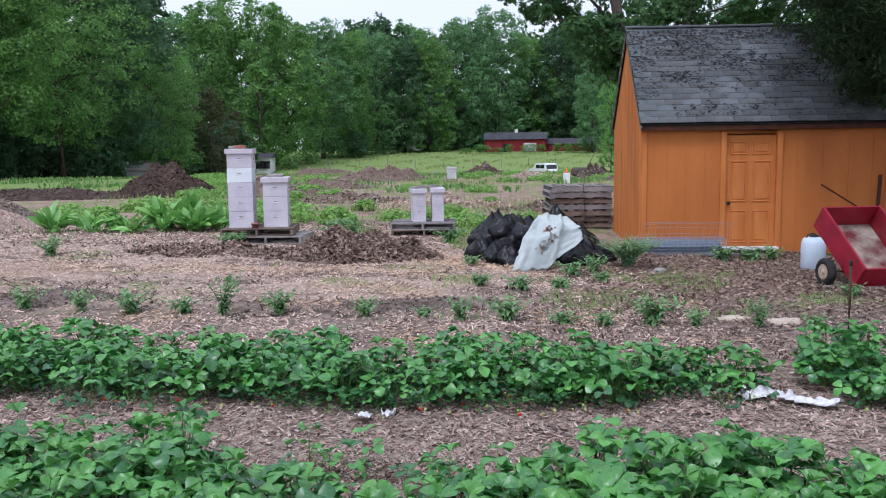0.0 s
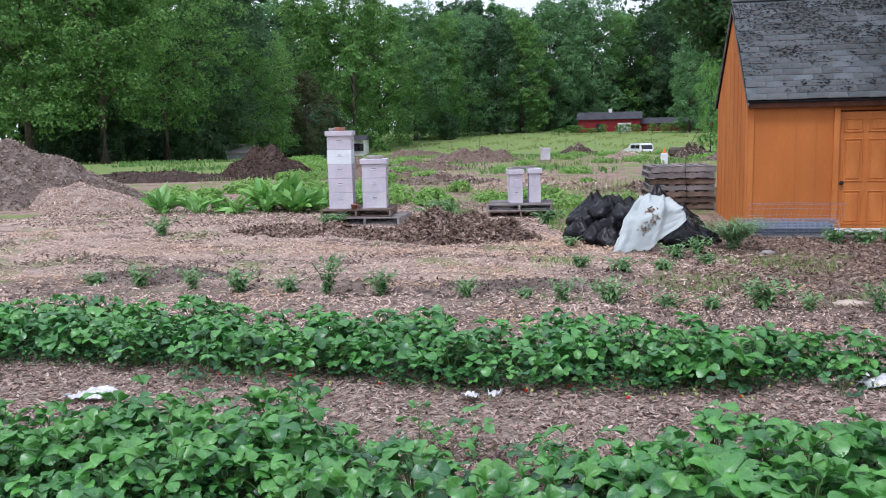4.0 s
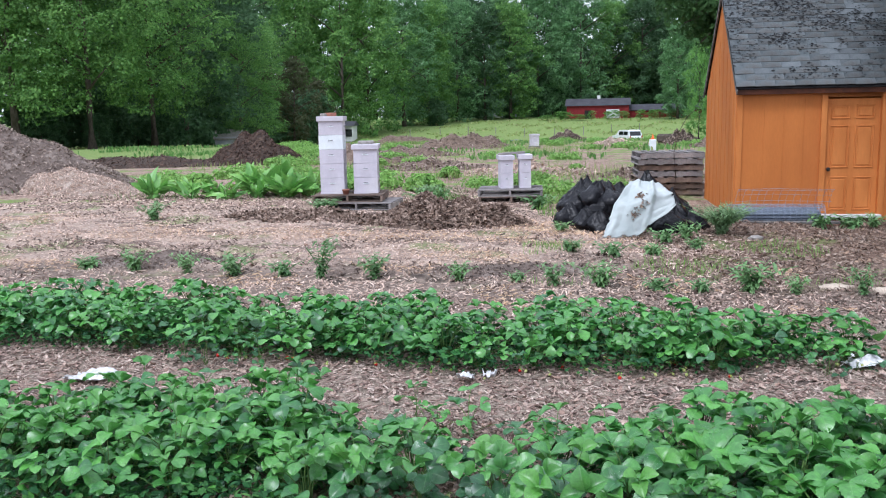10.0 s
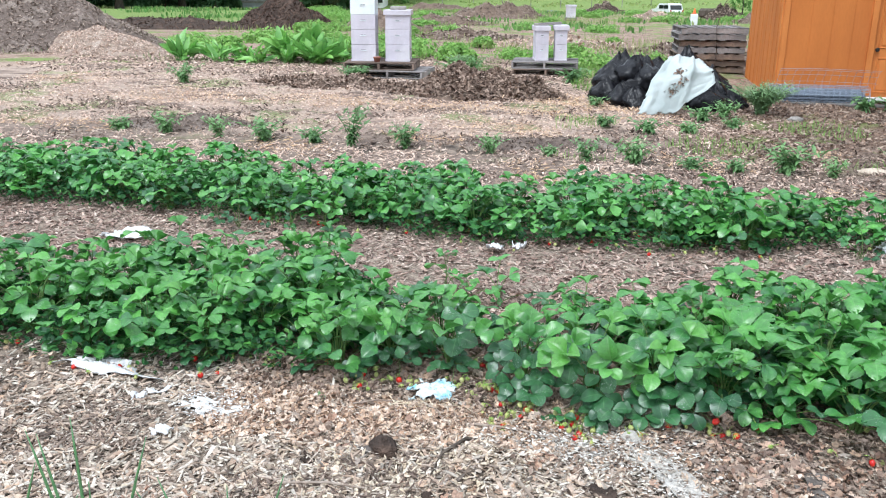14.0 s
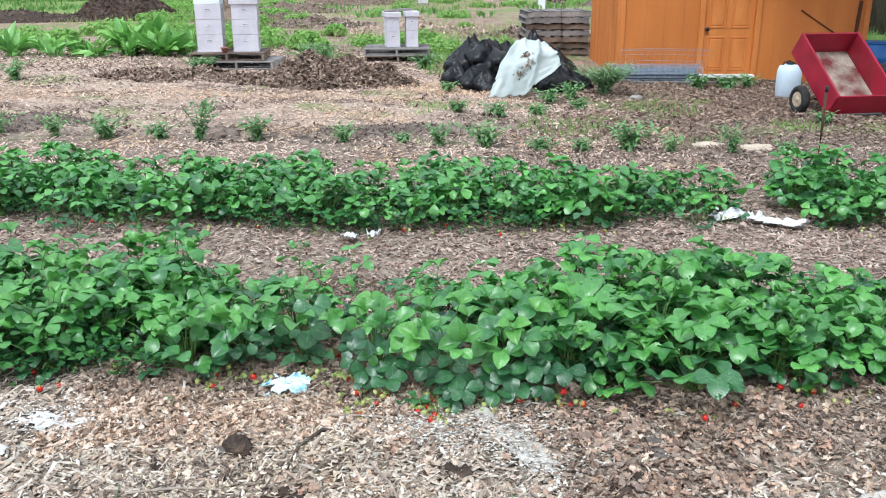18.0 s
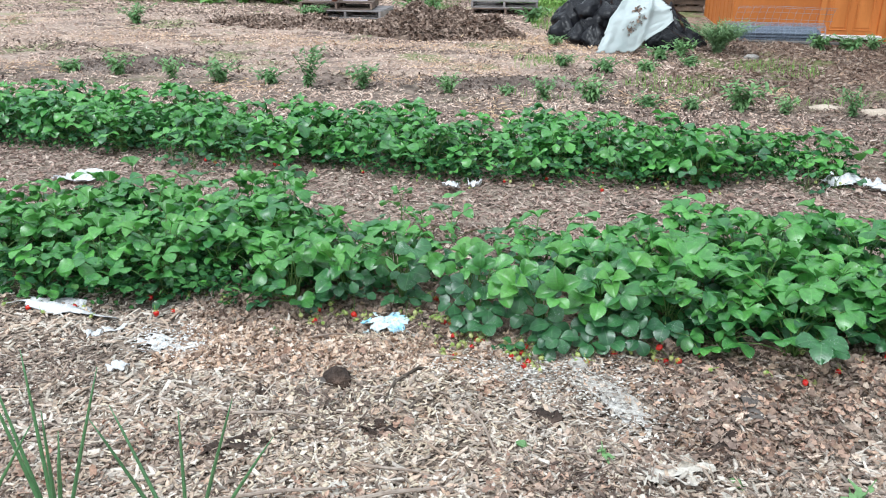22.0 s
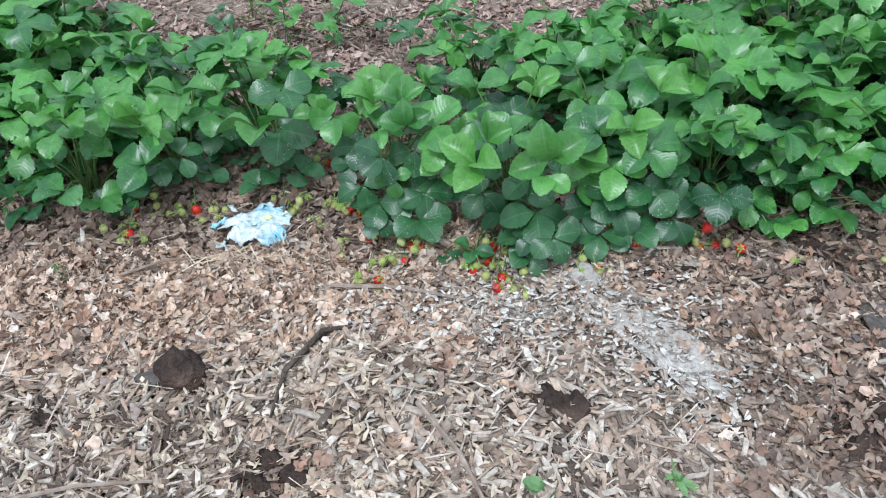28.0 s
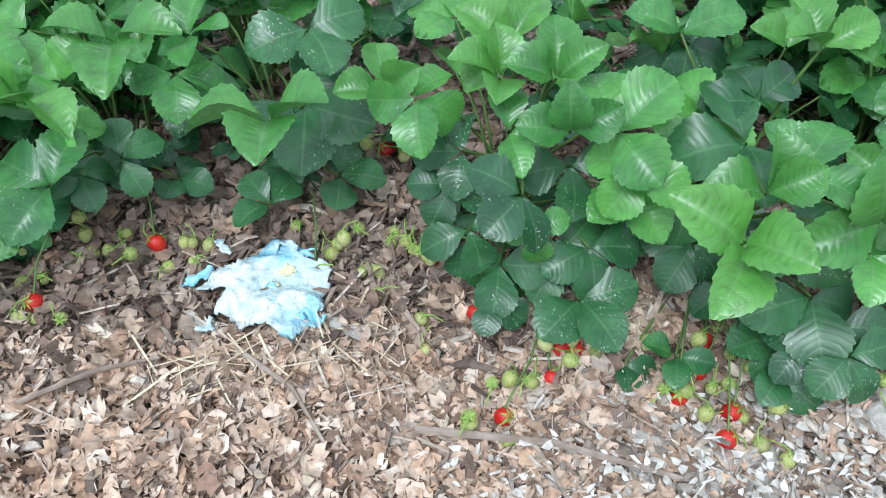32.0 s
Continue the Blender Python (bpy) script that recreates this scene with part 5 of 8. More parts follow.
def strawberry(x, y, seed, high=7, side=5, low=2, size=1.0, group="strawberry plants", label="leafy strawberry plant with glossy green toothed leaves"):
    r = random.Random(seed)
    e = thing("strawberry_plant", label, "plant", (x, y, gz(x, y) - 0.004), 0, group)
    a = r.uniform(0, 360)
    for i in range(high + side + low):
        if i < high:
            me, sc = r.choice(FAR_HIGH if y > 2 else LEAF_HIGH), r.uniform(0.82, 1.12)
        elif i < high + side:
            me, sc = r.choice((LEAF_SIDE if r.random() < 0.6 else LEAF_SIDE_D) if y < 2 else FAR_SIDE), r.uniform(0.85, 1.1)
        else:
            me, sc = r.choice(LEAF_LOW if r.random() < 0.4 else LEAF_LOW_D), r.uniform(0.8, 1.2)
        a += 137.5 + r.uniform(-25, 25)
        o = obj("leaf", me, None, e)
        o.matrix_local = pose(r.uniform(-0.02, 0.02), r.uniform(-0.02, 0.02), 0, r.uniform(-6, 6), r.uniform(-6, 6), a) @ Matrix.Diagonal((sc * size, sc * size, sc * size, 1))
    return e


ROW_A_BACK = ((-3.6, -2.2, -1.3, -0.98, -0.5, -0.34, -0.18, -0.04, 0.11, 0.34, 0.57, 1.0, 1.3, 1.6, 2.0, 2.35, 2.6, 4.4), (1.1, 1.15, 1.35, 1.4, 1.2, 0.95, 0.78, 0.46, 0.50, 0.62, 0.66, 0.82, 1.0, 1.1, 1.2, 1.0, 0.85, 0.9))
ROW_B_BACK = ((-5.2, -2.5, -1.6, -1.0, -0.2, 0.2, 0.76, 1.67, 2.5, 2.95), (4.1, 4.15, 3.55, 3.7, 3.65, 3.15, 3.5, 3.3, 3.1, 2.85))
ROW_B_FRONT = ((-5.2, -3.0, -2.1, -1.0, -0.45, 0.34, 1.1, 1.87, 2.7, 2.95), (2.95, 2.85, 2.78, 2.72, 2.45, 2.25, 2.32, 2.4, 2.62, 2.7))


def in_row_a(x, y):
    lo = 0.15 if x < 0.36 else (-0.02 if x < 1.1 else -0.19)
    return lo + 0.05 * math.sin(5 * x) < y < np.interp(x, *ROW_A_BACK)


def in_row_b(x, y):
    if x >= 3.45:
        return 2.35 < y < 3.4 and x < 5.6
    return x < 2.96 and np.interp(x, *ROW_B_FRONT) < y < np.interp(x, *ROW_B_BACK)


def fill(x0, x1, y0, y1, step, inside, seed, group, **kw):
    r = random.Random(seed)
    k = 0
    yy = y0
    while yy < y1:
        xx = x0 + (step / 2 if k % 2 else 0)
        while xx < x1:
            px, py = xx + r.uniform(-0.09, 0.09), yy + r.uniform(-0.08, 0.08)
            if inside(px, py):
                strawberry(px, py, r.randrange(10 ** 6), r.choice((13, 14, 15)), r.choice((6, 7)) + (3 if py < 0.4 or 2.2 < py < 2.85 else 0), r.choice((0, 1)) + (2 if py < 0.4 or 2.2 < py < 2.85 else 0), r.uniform(0.78, 1.12), group, **kw)
            xx += step
        yy += step * 0.86
        k += 1


def hero_free(x, y):
    return in_row_a(x, y) and not (-0.42 < x < 1.0 and y < 0.37)


fill(-3.6, 4.4, -0.10, 1.7, 0.30, hero_free, 31, "strawberry plants in the front row")
fill(-5.2, 5.6, 2.2, 4.3, 0.33, in_row_b, 32, "strawberry plants in the back row")

# The plants at the row's front edge, leaf by leaf: the leaf's joint, its heading, how far it leans to the open side,
# its size, and its tone: 0 dark for old and for shaded leaves, 1 full-grown, 2 young.
HERO = {
    (-0.22, 0.26): ((-0.149, 0.2, 0.3, -94, 0.1, 0.1, 2), (-0.23, 0.17, 0.26, 147, 0.3, 0.069, 1), (-0.259, 0.101, 0.28, -111, 0.2, 0.09, 2), (-0.239, 0.104, 0.22, 16, 0.4, 0.064, 1), (-0.238, 0.024, 0.2, 152, 0.5, 0.09, 1), (-0.164, 0.104, 0.17, 22, 0.5, 0.061, 0), (-0.233, 0.105, 0.14, -64, 0.6, 0.054, 0), (-0.108, 0.148, 0.08, -24, 0.2, 0.055, 0), (-0.333, 0.066, 0.05, 73, 0.1, 0.04, 0), (-0.169, 0.162, 0.12, -84, 0.4, 0.052, 0)),
    (0.06, 0.24): ((0.066, 0.05, 0.27, -90, -0.1, 0.105, 2), (-0.052, 0.205, 0.3, 1, 0.3, 0.067, 1), (-0.074, 0.176, 0.26, -81, 0.3, 0.07, 1), (0.118, 0.211, 0.3, -65, 0.3, 0.09, 0), (0.103, 0.164, 0.2, -26, 0.5, 0.104, 0), (0.22, 0.101, 0.27, 91, 0.6, 0.07, 2), (0.036, 0.088, 0.07, 123, 0.2, 0.065, 0), (0.142, 0.13, 0.08, -14, 0.2, 0.065, 0)),
    (0.42, 0.10): ((0.261, 0.043, 0.3, -95, 1.4, 0.075, 1), (0.38, -0.113, 0.27, -142, 0.5, 0.07, 0), (0.402, -0.104, 0.2, -80, 0.9, 0.047, 1), (0.438, 0.019, 0.34, 92, 0.5, 0.075, 2), (0.39, 0.107, 0.33, 139, 0.3, 0.085, 2), (0.444, -0.06, 0.32, 106, 0.8, 0.07, 2), (0.372, -0.032, 0.3, -2, 0.3, 0.063, 1), (0.504, -0.055, 0.31, 30, 0.5, 0.09, 1), (0.533, -0.082, 0.27, -135, 0.5, 0.071, 1), (0.369, 0.037, 0.33, 169, 0.3, 0.073, 2), (0.464, -0.154, 0.1, -65, 0.3, 0.082, 0), (0.347, -0.137, 0.09, -37, 0.3, 0.054, 0), (0.546, -0.033, 0.13, -74, 0.5, 0.062, 0), (0.322, -0.059, 0.15, -70, 0.6, 0.07, 0), (0.361, -0.099, 0.12, -100, 0.5, 0.075, 0), (0.443, -0.095, 0.13, -40, 0.6, 0.075, 0), (0.481, -0.105, 0.15, -80, 0.6, 0.075, 0), (0.322, 0.022, 0.22, 170, 0.5, 0.07, 0), (0.459, -0.027, 0.23, -90, 0.6, 0.075, 0), (0.535, -0.053, 0.2, -60, 0.5, 0.075, 1), (0.304, -0.001, 0.18, -120, 0.5, 0.06, 0)),
    (0.72, 0.02): ((0.522, -0.222, 0.035, -97, 0.1, 0.046, 0), (0.594, -0.218, 0.04, -104, 0.1, 0.051, 1), (0.596, -0.261, 0.33, -120, 0.5, 0.092, 2), (0.624, -0.22, 0.36, 80, 0.5, 0.07, 2), (0.685, -0.185, 0.35, 52, 0.6, 0.073, 1), (0.646, 0.152, 0.3, 74, 0.3, 0.09, 1), (0.706, -0.001, 0.3, 103, 0.4, 0.075, 0), (0.664, 0.165, 0.27, -100, 0.4, 0.08, 0), (0.678, -0.058, 0.28, -179, 0.4, 0.1, 0), (0.775, 0.014, 0.37, 106, 0.4, 0.075, 2), (0.756, -0.206, 0.14, -96, 0.6, 0.092, 0), (0.741, -0.253, 0.1, -135, 0.5, 0.053, 0), (0.781, -0.287, 0.12, -59, 0.5, 0.065, 0), (0.776, -0.222, 0.3, 113, 1.2, 0.1, 2), (0.762, -0.25, 0.28, -114, 0.7, 0.066, 1), (0.602, -0.0, 0.2, -86, 0.6, 0.063, 0), (0.62, -0.051, 0.2, -100, 0.6, 0.08, 0), (0.633, -0.093, 0.13, -120, 0.5, 0.075, 0), (0.687, -0.154, 0.1, -80, 0.5, 0.075, 0), (0.723, -0.221, 0.07, -100, 0.4, 0.07, 0), (0.723, -0.263, 0.05, -60, 0.3, 0.06, 0), (0.795, -0.23, 0.1, -80, 0.5, 0.075, 0), (0.658, 0.013, 0.27, -170, 0.5, 0.085, 1), (0.744, -0.142, 0.2, -60, 0.6, 0.08, 0)),
    (1.0, 0.14): ((0.93, 0.0, 0.31, -70, 0.4, 0.085, 1), (1.06, -0.06, 0.27, -95, 0.5, 0.085, 1), (0.96, -0.16, 0.16, -110, 0.6, 0.08, 0), (1.12, 0.06, 0.31, 30, 0.3, 0.085, 2), (1.10, -0.12, 0.17, -60, 0.6, 0.08, 0), (0.92, 0.2, 0.33, 100, 0.3, 0.085, 1), (1.02, -0.04, 0.10, -90, 0.4, 0.07, 0), (1.16, -0.04, 0.22, -30, 0.5, 0.085, 1), (0.88, -0.12, 0.24, -130, 0.5, 0.09, 2), (0.971, -0.179, 0.13, -80, 0.6, 0.085, 0), (1.007, -0.229, 0.08, -60, 0.5, 0.075, 0), (0.919, -0.226, 0.07, -110, 0.4, 0.07, 0), (1.061, -0.161, 0.16, -70, 0.6, 0.085, 0), (0.948, -0.157, 0.23, -100, 0.6, 0.085, 1), (1.035, -0.151, 0.27, -60, 0.6, 0.085, 1), (0.908, -0.165, 0.12, -90, 0.5, 0.08, 0), (1, -0.097, 0.3, -90, 0.5, 0.085, 2), (0.875, -0.125, 0.18, -70, 0.6, 0.08, 1), (1.117, -0.207, 0.09, -60, 0.5, 0.075, 0), (0.918, -0.106, 0.3, 160, 0.4, 0.085, 1)),
}
hk = 0
for (bx, by), blades in HERO.items():
    z0 = gz(bx, by)
    e = thing("strawberry_plant", "strawberry plant with ripening berries at the row's edge", "plant", (bx, by, z0), 0, "strawberry plants in the front row")
    for x, y, z, heading, lean, size, leaf_tone in blades:
        hk += 1
        joint = Vector((x - bx, y - by, z - z0))
        up = Vector((0, -lean, 1)).normalized()
        side = up.cross(Vector((1, 0, 0)))
        a = radians(heading)
        along = Vector((1, 0, 0)) * math.cos(a) + side * math.sin(a)
        across = up.cross(along)
        top = Matrix(((along.x, across.x, up.x, joint.x), (along.y, across.y, up.y, joint.y), (along.z, across.z, up.z, joint.z), (0, 0, 0, 1)))
        pts = [(joint.x * u ** 1.4, joint.y * u ** 1.4, joint.z * (1 - (1 - u) ** 1.4)) for u in (0, 0.25, 0.5, 0.75, 1)]
        me = leaf_mesh(pts, top, 1.0 * size, 500 + hk, (0.15, 0.36, 0.78)[leaf_tone], (3, 10, 26)[leaf_tone], 11, 0.005, ("straw_dark", "straw", "straw_young")[leaf_tone])
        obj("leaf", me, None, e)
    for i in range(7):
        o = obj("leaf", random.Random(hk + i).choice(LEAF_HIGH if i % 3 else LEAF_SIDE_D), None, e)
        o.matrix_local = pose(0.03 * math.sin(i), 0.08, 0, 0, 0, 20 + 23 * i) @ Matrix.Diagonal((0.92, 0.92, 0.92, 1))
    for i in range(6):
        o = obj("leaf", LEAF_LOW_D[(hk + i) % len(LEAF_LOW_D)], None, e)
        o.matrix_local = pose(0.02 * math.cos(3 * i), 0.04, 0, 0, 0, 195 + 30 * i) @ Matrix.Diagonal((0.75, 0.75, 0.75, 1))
    rb = random.Random(int(100 * bx) + 7)
    ripe_at = {-0.22: ((-0.32, 0.09), (-0.31, -0.03), (-0.15, 0.08)), 0.06: ((0.10, -0.01), (0.22, 0.23)), 0.42: ((0.28, 0.0), (0.31, -0.02), (0.33, -0.10), (0.42, -0.23), (0.44, -0.19), (0.46, -0.19), (0.35, -0.27)),
               0.72: ((0.65, -0.18), (0.63, -0.23), (0.59, -0.27), (0.64, -0.33), (0.66, -0.29)), 1.0: ((0.90, -0.30), (1.02, -0.22), (1.20, -0.2), (1.24, -0.21))}[bx]
    for x, y in ripe_at:
        berry(e, x - bx, y - by, gz(x, y) - z0 + rb.uniform(0.012, 0.026), True, rb)
        # A fruit stalk with unripe berries beside each ripe one.
        bm = bmesh.new()
        px, py = x - bx, y - by
        sway = rb.uniform(-0.05, 0.05)
        tube(bm, [(px * 0.35 + sway, py * 0.35, 0.03), (px * 0.6 + 1.3 * sway, py * 0.6, 0.075), (px * 0.85 + 0.8 * sway, py * 0.85, 0.06), (px, py, 0.03)], [0.0015] * 4, 5, False)
        part("fruit_stalk", bm, M["petiole"], e, shade=True)
        for j in range(rb.choice((3, 4, 5))):
            berry(e, px + rb.uniform(-0.07, 0.07), py + rb.uniform(-0.04, 0.055), gz(x, y) - z0 + rb.uniform(0.012, 0.05), False, rb)

# Unripe berries lying on the litter before the plants.
rb = random.Random(78)
edge = [o for o in scene.objects if o.name.startswith("strawberry_plant") and o.parent is None and (round(o.location.x, 2), round(o.location.y, 2)) in HERO]
for x, y in ((-0.091, 0.042), (-0.127, 0.037), (-0.107, 0.08), (0.125, 0.021), (0.069, 0.072), (0.167, -0.016), (0.193, -0.016), (0.19, -0.06), (-0.249, 0.071), (-0.228, 0.078), (-0.26, 0.058), (-0.334, -0.049), (-0.305, -0.057), (0.25, -0.1), (0.255, -0.144), (0.256, 0.017), (0.224, 0.059), (0.135, 0.039), (-0.067, 0.064), (-0.148, 0.095)):
    o = min(edge, key=lambda q: abs(q.location.x - x))
    berry(o, x - o.location.x, y - o.location.y, gz(x, y) - o.location.z + 0.014, False, rb)

# Berries under the leaves along the rest of both rows' front edges.
rb = random.Random(77)
for o in [o for o in scene.objects if o.name.startswith("strawberry_plant") and o.parent is None]:
    x, y = o.location.x, o.location.y
    front = (y < 0.45 and not -0.45 < x < 1.1) or 2.2 < y < 2.8
    if front:
        for j in range(rb.choice((2, 3, 4))):
            berry(o, rb.uniform(-0.16, 0.16), -rb.uniform(0.16, 0.30), rb.uniform(0.015, 0.05), rb.random() < (0.4 if y < 2 else 0.15), rb)


# Young runner plants, thinly set before the back row.
rr = random.Random(63)
for x, y in ((-2.0, 2.52), (-1.78, 2.42), (-1.55, 2.5), (-1.36, 2.4), (-1.18, 2.55), (-1.62, 2.68), (2.55, 2.3), (2.78, 2.42), (0.05, 1.05), (0.24, 1.12), (0.62, 0.98), (-0.1, 1.3)):
    strawberry(x, y, rr.randrange(10 ** 6), 3, 2, 2, rr.uniform(0.6, 0.8), "young strawberry plants", "small young strawberry plant with few pale leaves")


def flower_mesh():
    bm = bmesh.new()
    c = bm.verts.new((0, 0, 0.002))
    for k in range(5):
        a = k * 2 * math.pi / 5
        p = [bm.verts.new((q * math.cos(a + d), q * math.sin(a + d), z)) for q, d, z in ((0.007, -0.5, 0.002), (0.014, -0.32, 0.005), (0.0155, 0, 0.004), (0.014, 0.32, 0.005), (0.007, 0.5, 0.002))]
        bm.faces.new((c, *p))
    tube(bm, [(0, 0, 0), (0.004, 0.002, -0.05), (0.0, 0.01, -0.12)], 0.0014, 4, False)
    me = done(bm, "flower")
    me.materials.append(M["white_paint"])
    return me


FLOWER = flower_mesh()
for o in [o for o in scene.objects if o.name.startswith("strawberry_plant") and o.parent is None and 2.2 < o.location.y < 2.75 and 0.6 < o.location.x < 3]:
    if rr.random() < 0.7:
        f = obj("flower", FLOWER, None, o, "small white open flower")
        f.matrix_local = pose(rr.uniform(-0.14, 0.14), -rr.uniform(0.12, 0.22), rr.uniform(0.12, 0.2), rr.uniform(10, 50), 0, rr.uniform(0, 70))


KITE_LEAF = ([(-0.5, 0, 0), (-0.1, -0.33, 0.09), (0.32, -0.27, 0.05), (0.55, 0, -0.1), (0.32, 0.27, 0.05), (-0.1, 0.33, 0.09), (0.05, 0, 0)], [(0, 1, 6), (1, 2, 6), (2, 3, 6), (3, 4, 6), (4, 5, 6), (5, 0, 6)])


# Filler leaves between stalks; the row's inner shade is put into their dark colours.
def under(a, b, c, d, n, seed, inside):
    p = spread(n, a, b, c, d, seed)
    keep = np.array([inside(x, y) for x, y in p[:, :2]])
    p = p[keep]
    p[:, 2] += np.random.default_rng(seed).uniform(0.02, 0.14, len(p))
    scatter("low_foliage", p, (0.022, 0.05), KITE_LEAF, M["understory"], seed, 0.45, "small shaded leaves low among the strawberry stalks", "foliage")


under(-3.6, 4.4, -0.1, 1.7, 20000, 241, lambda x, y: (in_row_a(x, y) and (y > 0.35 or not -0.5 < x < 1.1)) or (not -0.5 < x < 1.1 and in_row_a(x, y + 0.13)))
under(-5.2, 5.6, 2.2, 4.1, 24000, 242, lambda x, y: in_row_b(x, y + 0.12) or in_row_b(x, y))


# ---- loose mulch, chips, dead leaves ----
def flake_shape(seed, sides, long, wide, thick):
    """A thin split flake of wood: an uneven top over a slightly larger foot."""
    r = random.Random(seed)
    top, foot = [], []
    for k in range(sides):
        a = 2 * math.pi * (k + 0.5) / sides + r.uniform(-0.35, 0.35)
        q = r.uniform(0.58, 1.12)
        top.append((0.5 * long * q * math.cos(a), 0.5 * wide * q * math.sin(a), thick * r.uniform(0.7, 1.3)))
        foot.append((0.53 * long * q * math.cos(a), 0.53 * wide * q * math.sin(a), 0.0))
    v = top + foot + [(0, 0, thick * 1.15)]
    f = [(k, (k + 1) % sides, 2 * sides) for k in range(sides)] + [t for k in range(sides) for t in ((sides + k, sides + (k + 1) % sides, k), (sides + (k + 1) % sides, (k + 1) % sides, k))]
    return v, f


def dead_leaf_shape(seed, curl):
    """A dry lobed leaf, torn and curled along its rib."""
    r = random.Random(seed)
    pts = []
    for k in range(14):
        a = 2 * math.pi * k / 14
        q = (1.0 if k % 2 == 0 else 0.74) * r.uniform(0.6, 1.2)
        pts.append((0.55 * q * math.cos(a), 0.34 * q * math.sin(a)))
    v = [(x, y, curl * (1.6 * y * y + 0.5 * abs(x) ** 1.5) + 0.05 * math.sin(9 * x + seed) + 0.04 * r.uniform(-1, 1)) for x, y in pts]
    v += [(-0.22, 0, 0.02), (0.22, 0, 0.02)]
    f = []
    for k in range(14):
        c = 15 if k in (0, 1, 2, 11, 12, 13, 3, 10) else 14
        f.append((k, (k + 1) % 14, c))
    f += [(3, 14, 15), (11, 15, 14)]
    return v, f


FLAKES = [flake_shape(1, 5, 1.15, 0.38, 0.08), flake_shape(12, 5, 0.95, 0.55, 0.06), flake_shape(3, 4, 1.35, 0.26, 0.09)]
SHREDS = [flake_shape(4, 4, 1.0, 0.11, 0.05), flake_shape(5, 4, 1.0, 0.16, 0.05)]
OAKS = [dead_leaf_shape(6, 0.7), dead_leaf_shape(7, -0.5), dead_leaf_shape(8, 0.2)]


def near_bed(x, y, rng):
    """Chips lie thick by the row and thin out over the bed around."""
    d = np.hypot((x - 0.5) / 3.1, (y + 0.9) / 1.75)
    soil = np.sin(1.9 * x + 0.7) * np.sin(2.6 * y - 0.4) + 0.4 * np.sin(5.3 * x + 2 * y)
    ash = np.exp(-(((x - 0.98) * 0.53 - (y + 0.56) * 0.85) ** 2 / 0.06 + ((y + 0.56) * 0.53 + (x - 0.98) * 0.85) ** 2 / 0.010))
    hollow = np.exp(-((x - 0.12) ** 2 + (y + 0.80) ** 2) / 0.006) + np.exp(-((x - 0.72) ** 2 / 0.005 + (y + 0.72) ** 2 / 0.01)) + np.exp(-((x - 1.54) ** 2 + (y + 0.59) ** 2) / 0.02)
    p = (1 - smooth(0.55, 1.25, d)) * (1 - 0.55 * (soil > 0.8)) * (1 - 0.93 * ash) * (1 - 0.85 * np.clip(hollow, 0, 1))
    return rng.uniform(0, 1, len(x)) < p


def chips_here(x, y, rng):
    """Wood chips give way to leaf litter along the row's foot."""
    leafy = smooth(-0.50, -0.30, y) * (1 - smooth(0.45, 0.75, x)) * smooth(-0.9, -0.6, x)
    dark = smooth(1.0, 1.4, x) * smooth(-1.15, -0.75, y)
    foot = smooth(-0.16, -0.04, y + 0.1 * (x > 1.1)) * (1 - smooth(2.2, 2.8, x)) * smooth(-0.9, -0.6, x)
    return near_bed(x, y, rng) & (rng.uniform(0, 1, len(x)) > np.maximum(0.72 * leafy, 0.95 * foot)) & (rng.uniform(0, 1, len(x)) > 0.6 * dark)


for k, (n, lo, hi) in enumerate(((32000, 0.012, 0.062), (32000, 0.010, 0.042), (28000, 0.014, 0.075))):
    scatter("wood_chips", spread(n, -2.7, 3.7, -2.7, 0.25, 41 + 300 * k, chips_here), (lo, hi), FLAKES[k], M["chips"], 1 + 300 * k, 0.30, "pale and brown shredded wood chips on the soil", "mulch", 0.005)
for k, n in enumerate((11000, 8000)):
    scatter("wood_shreds", spread(n, -2.7, 3.7, -2.7, 0.25, 341 + k, chips_here), (0.02, 0.085), SHREDS[k], M["chips"], 301 + k, 0.22, "thin torn wood shreds among the chips", "mulch", 0.008)
scatter("mulch_fines", spread(26000, -2.7, 3.7, -2.7, 0.4, 42, near_bed), (0.005, 0.018), FLAKES[1], M["chips"], 2, 0.5, "fine shredded mulch between the chips", "mulch", 0.002)
for k, n in enumerate((2600, 2200, 2600)):
    scatter("dead_leaves", spread(n, -2.2, 3.2, -2.2, 0.5, 43 + 310 * k, lambda x, y, r: near_bed(x, y, r) & ((y < -0.12 - 0.12 * (x > 1.1)) | (x > 2.6) | (x < -0.9)) & (r.uniform(0, 1, len(x)) < np.clip(0.30 + 0.5 * np.sin(3 * x + 1) + 0.5 * (x > 0.9) + 0.4 * (y < -1.2), 0, 1))), (0.025, 0.060), OAKS[k], M["dry_leaf"], 3 + 310 * k, 0.35, "dry brown oak leaf litter", "leaf litter", 0.008)
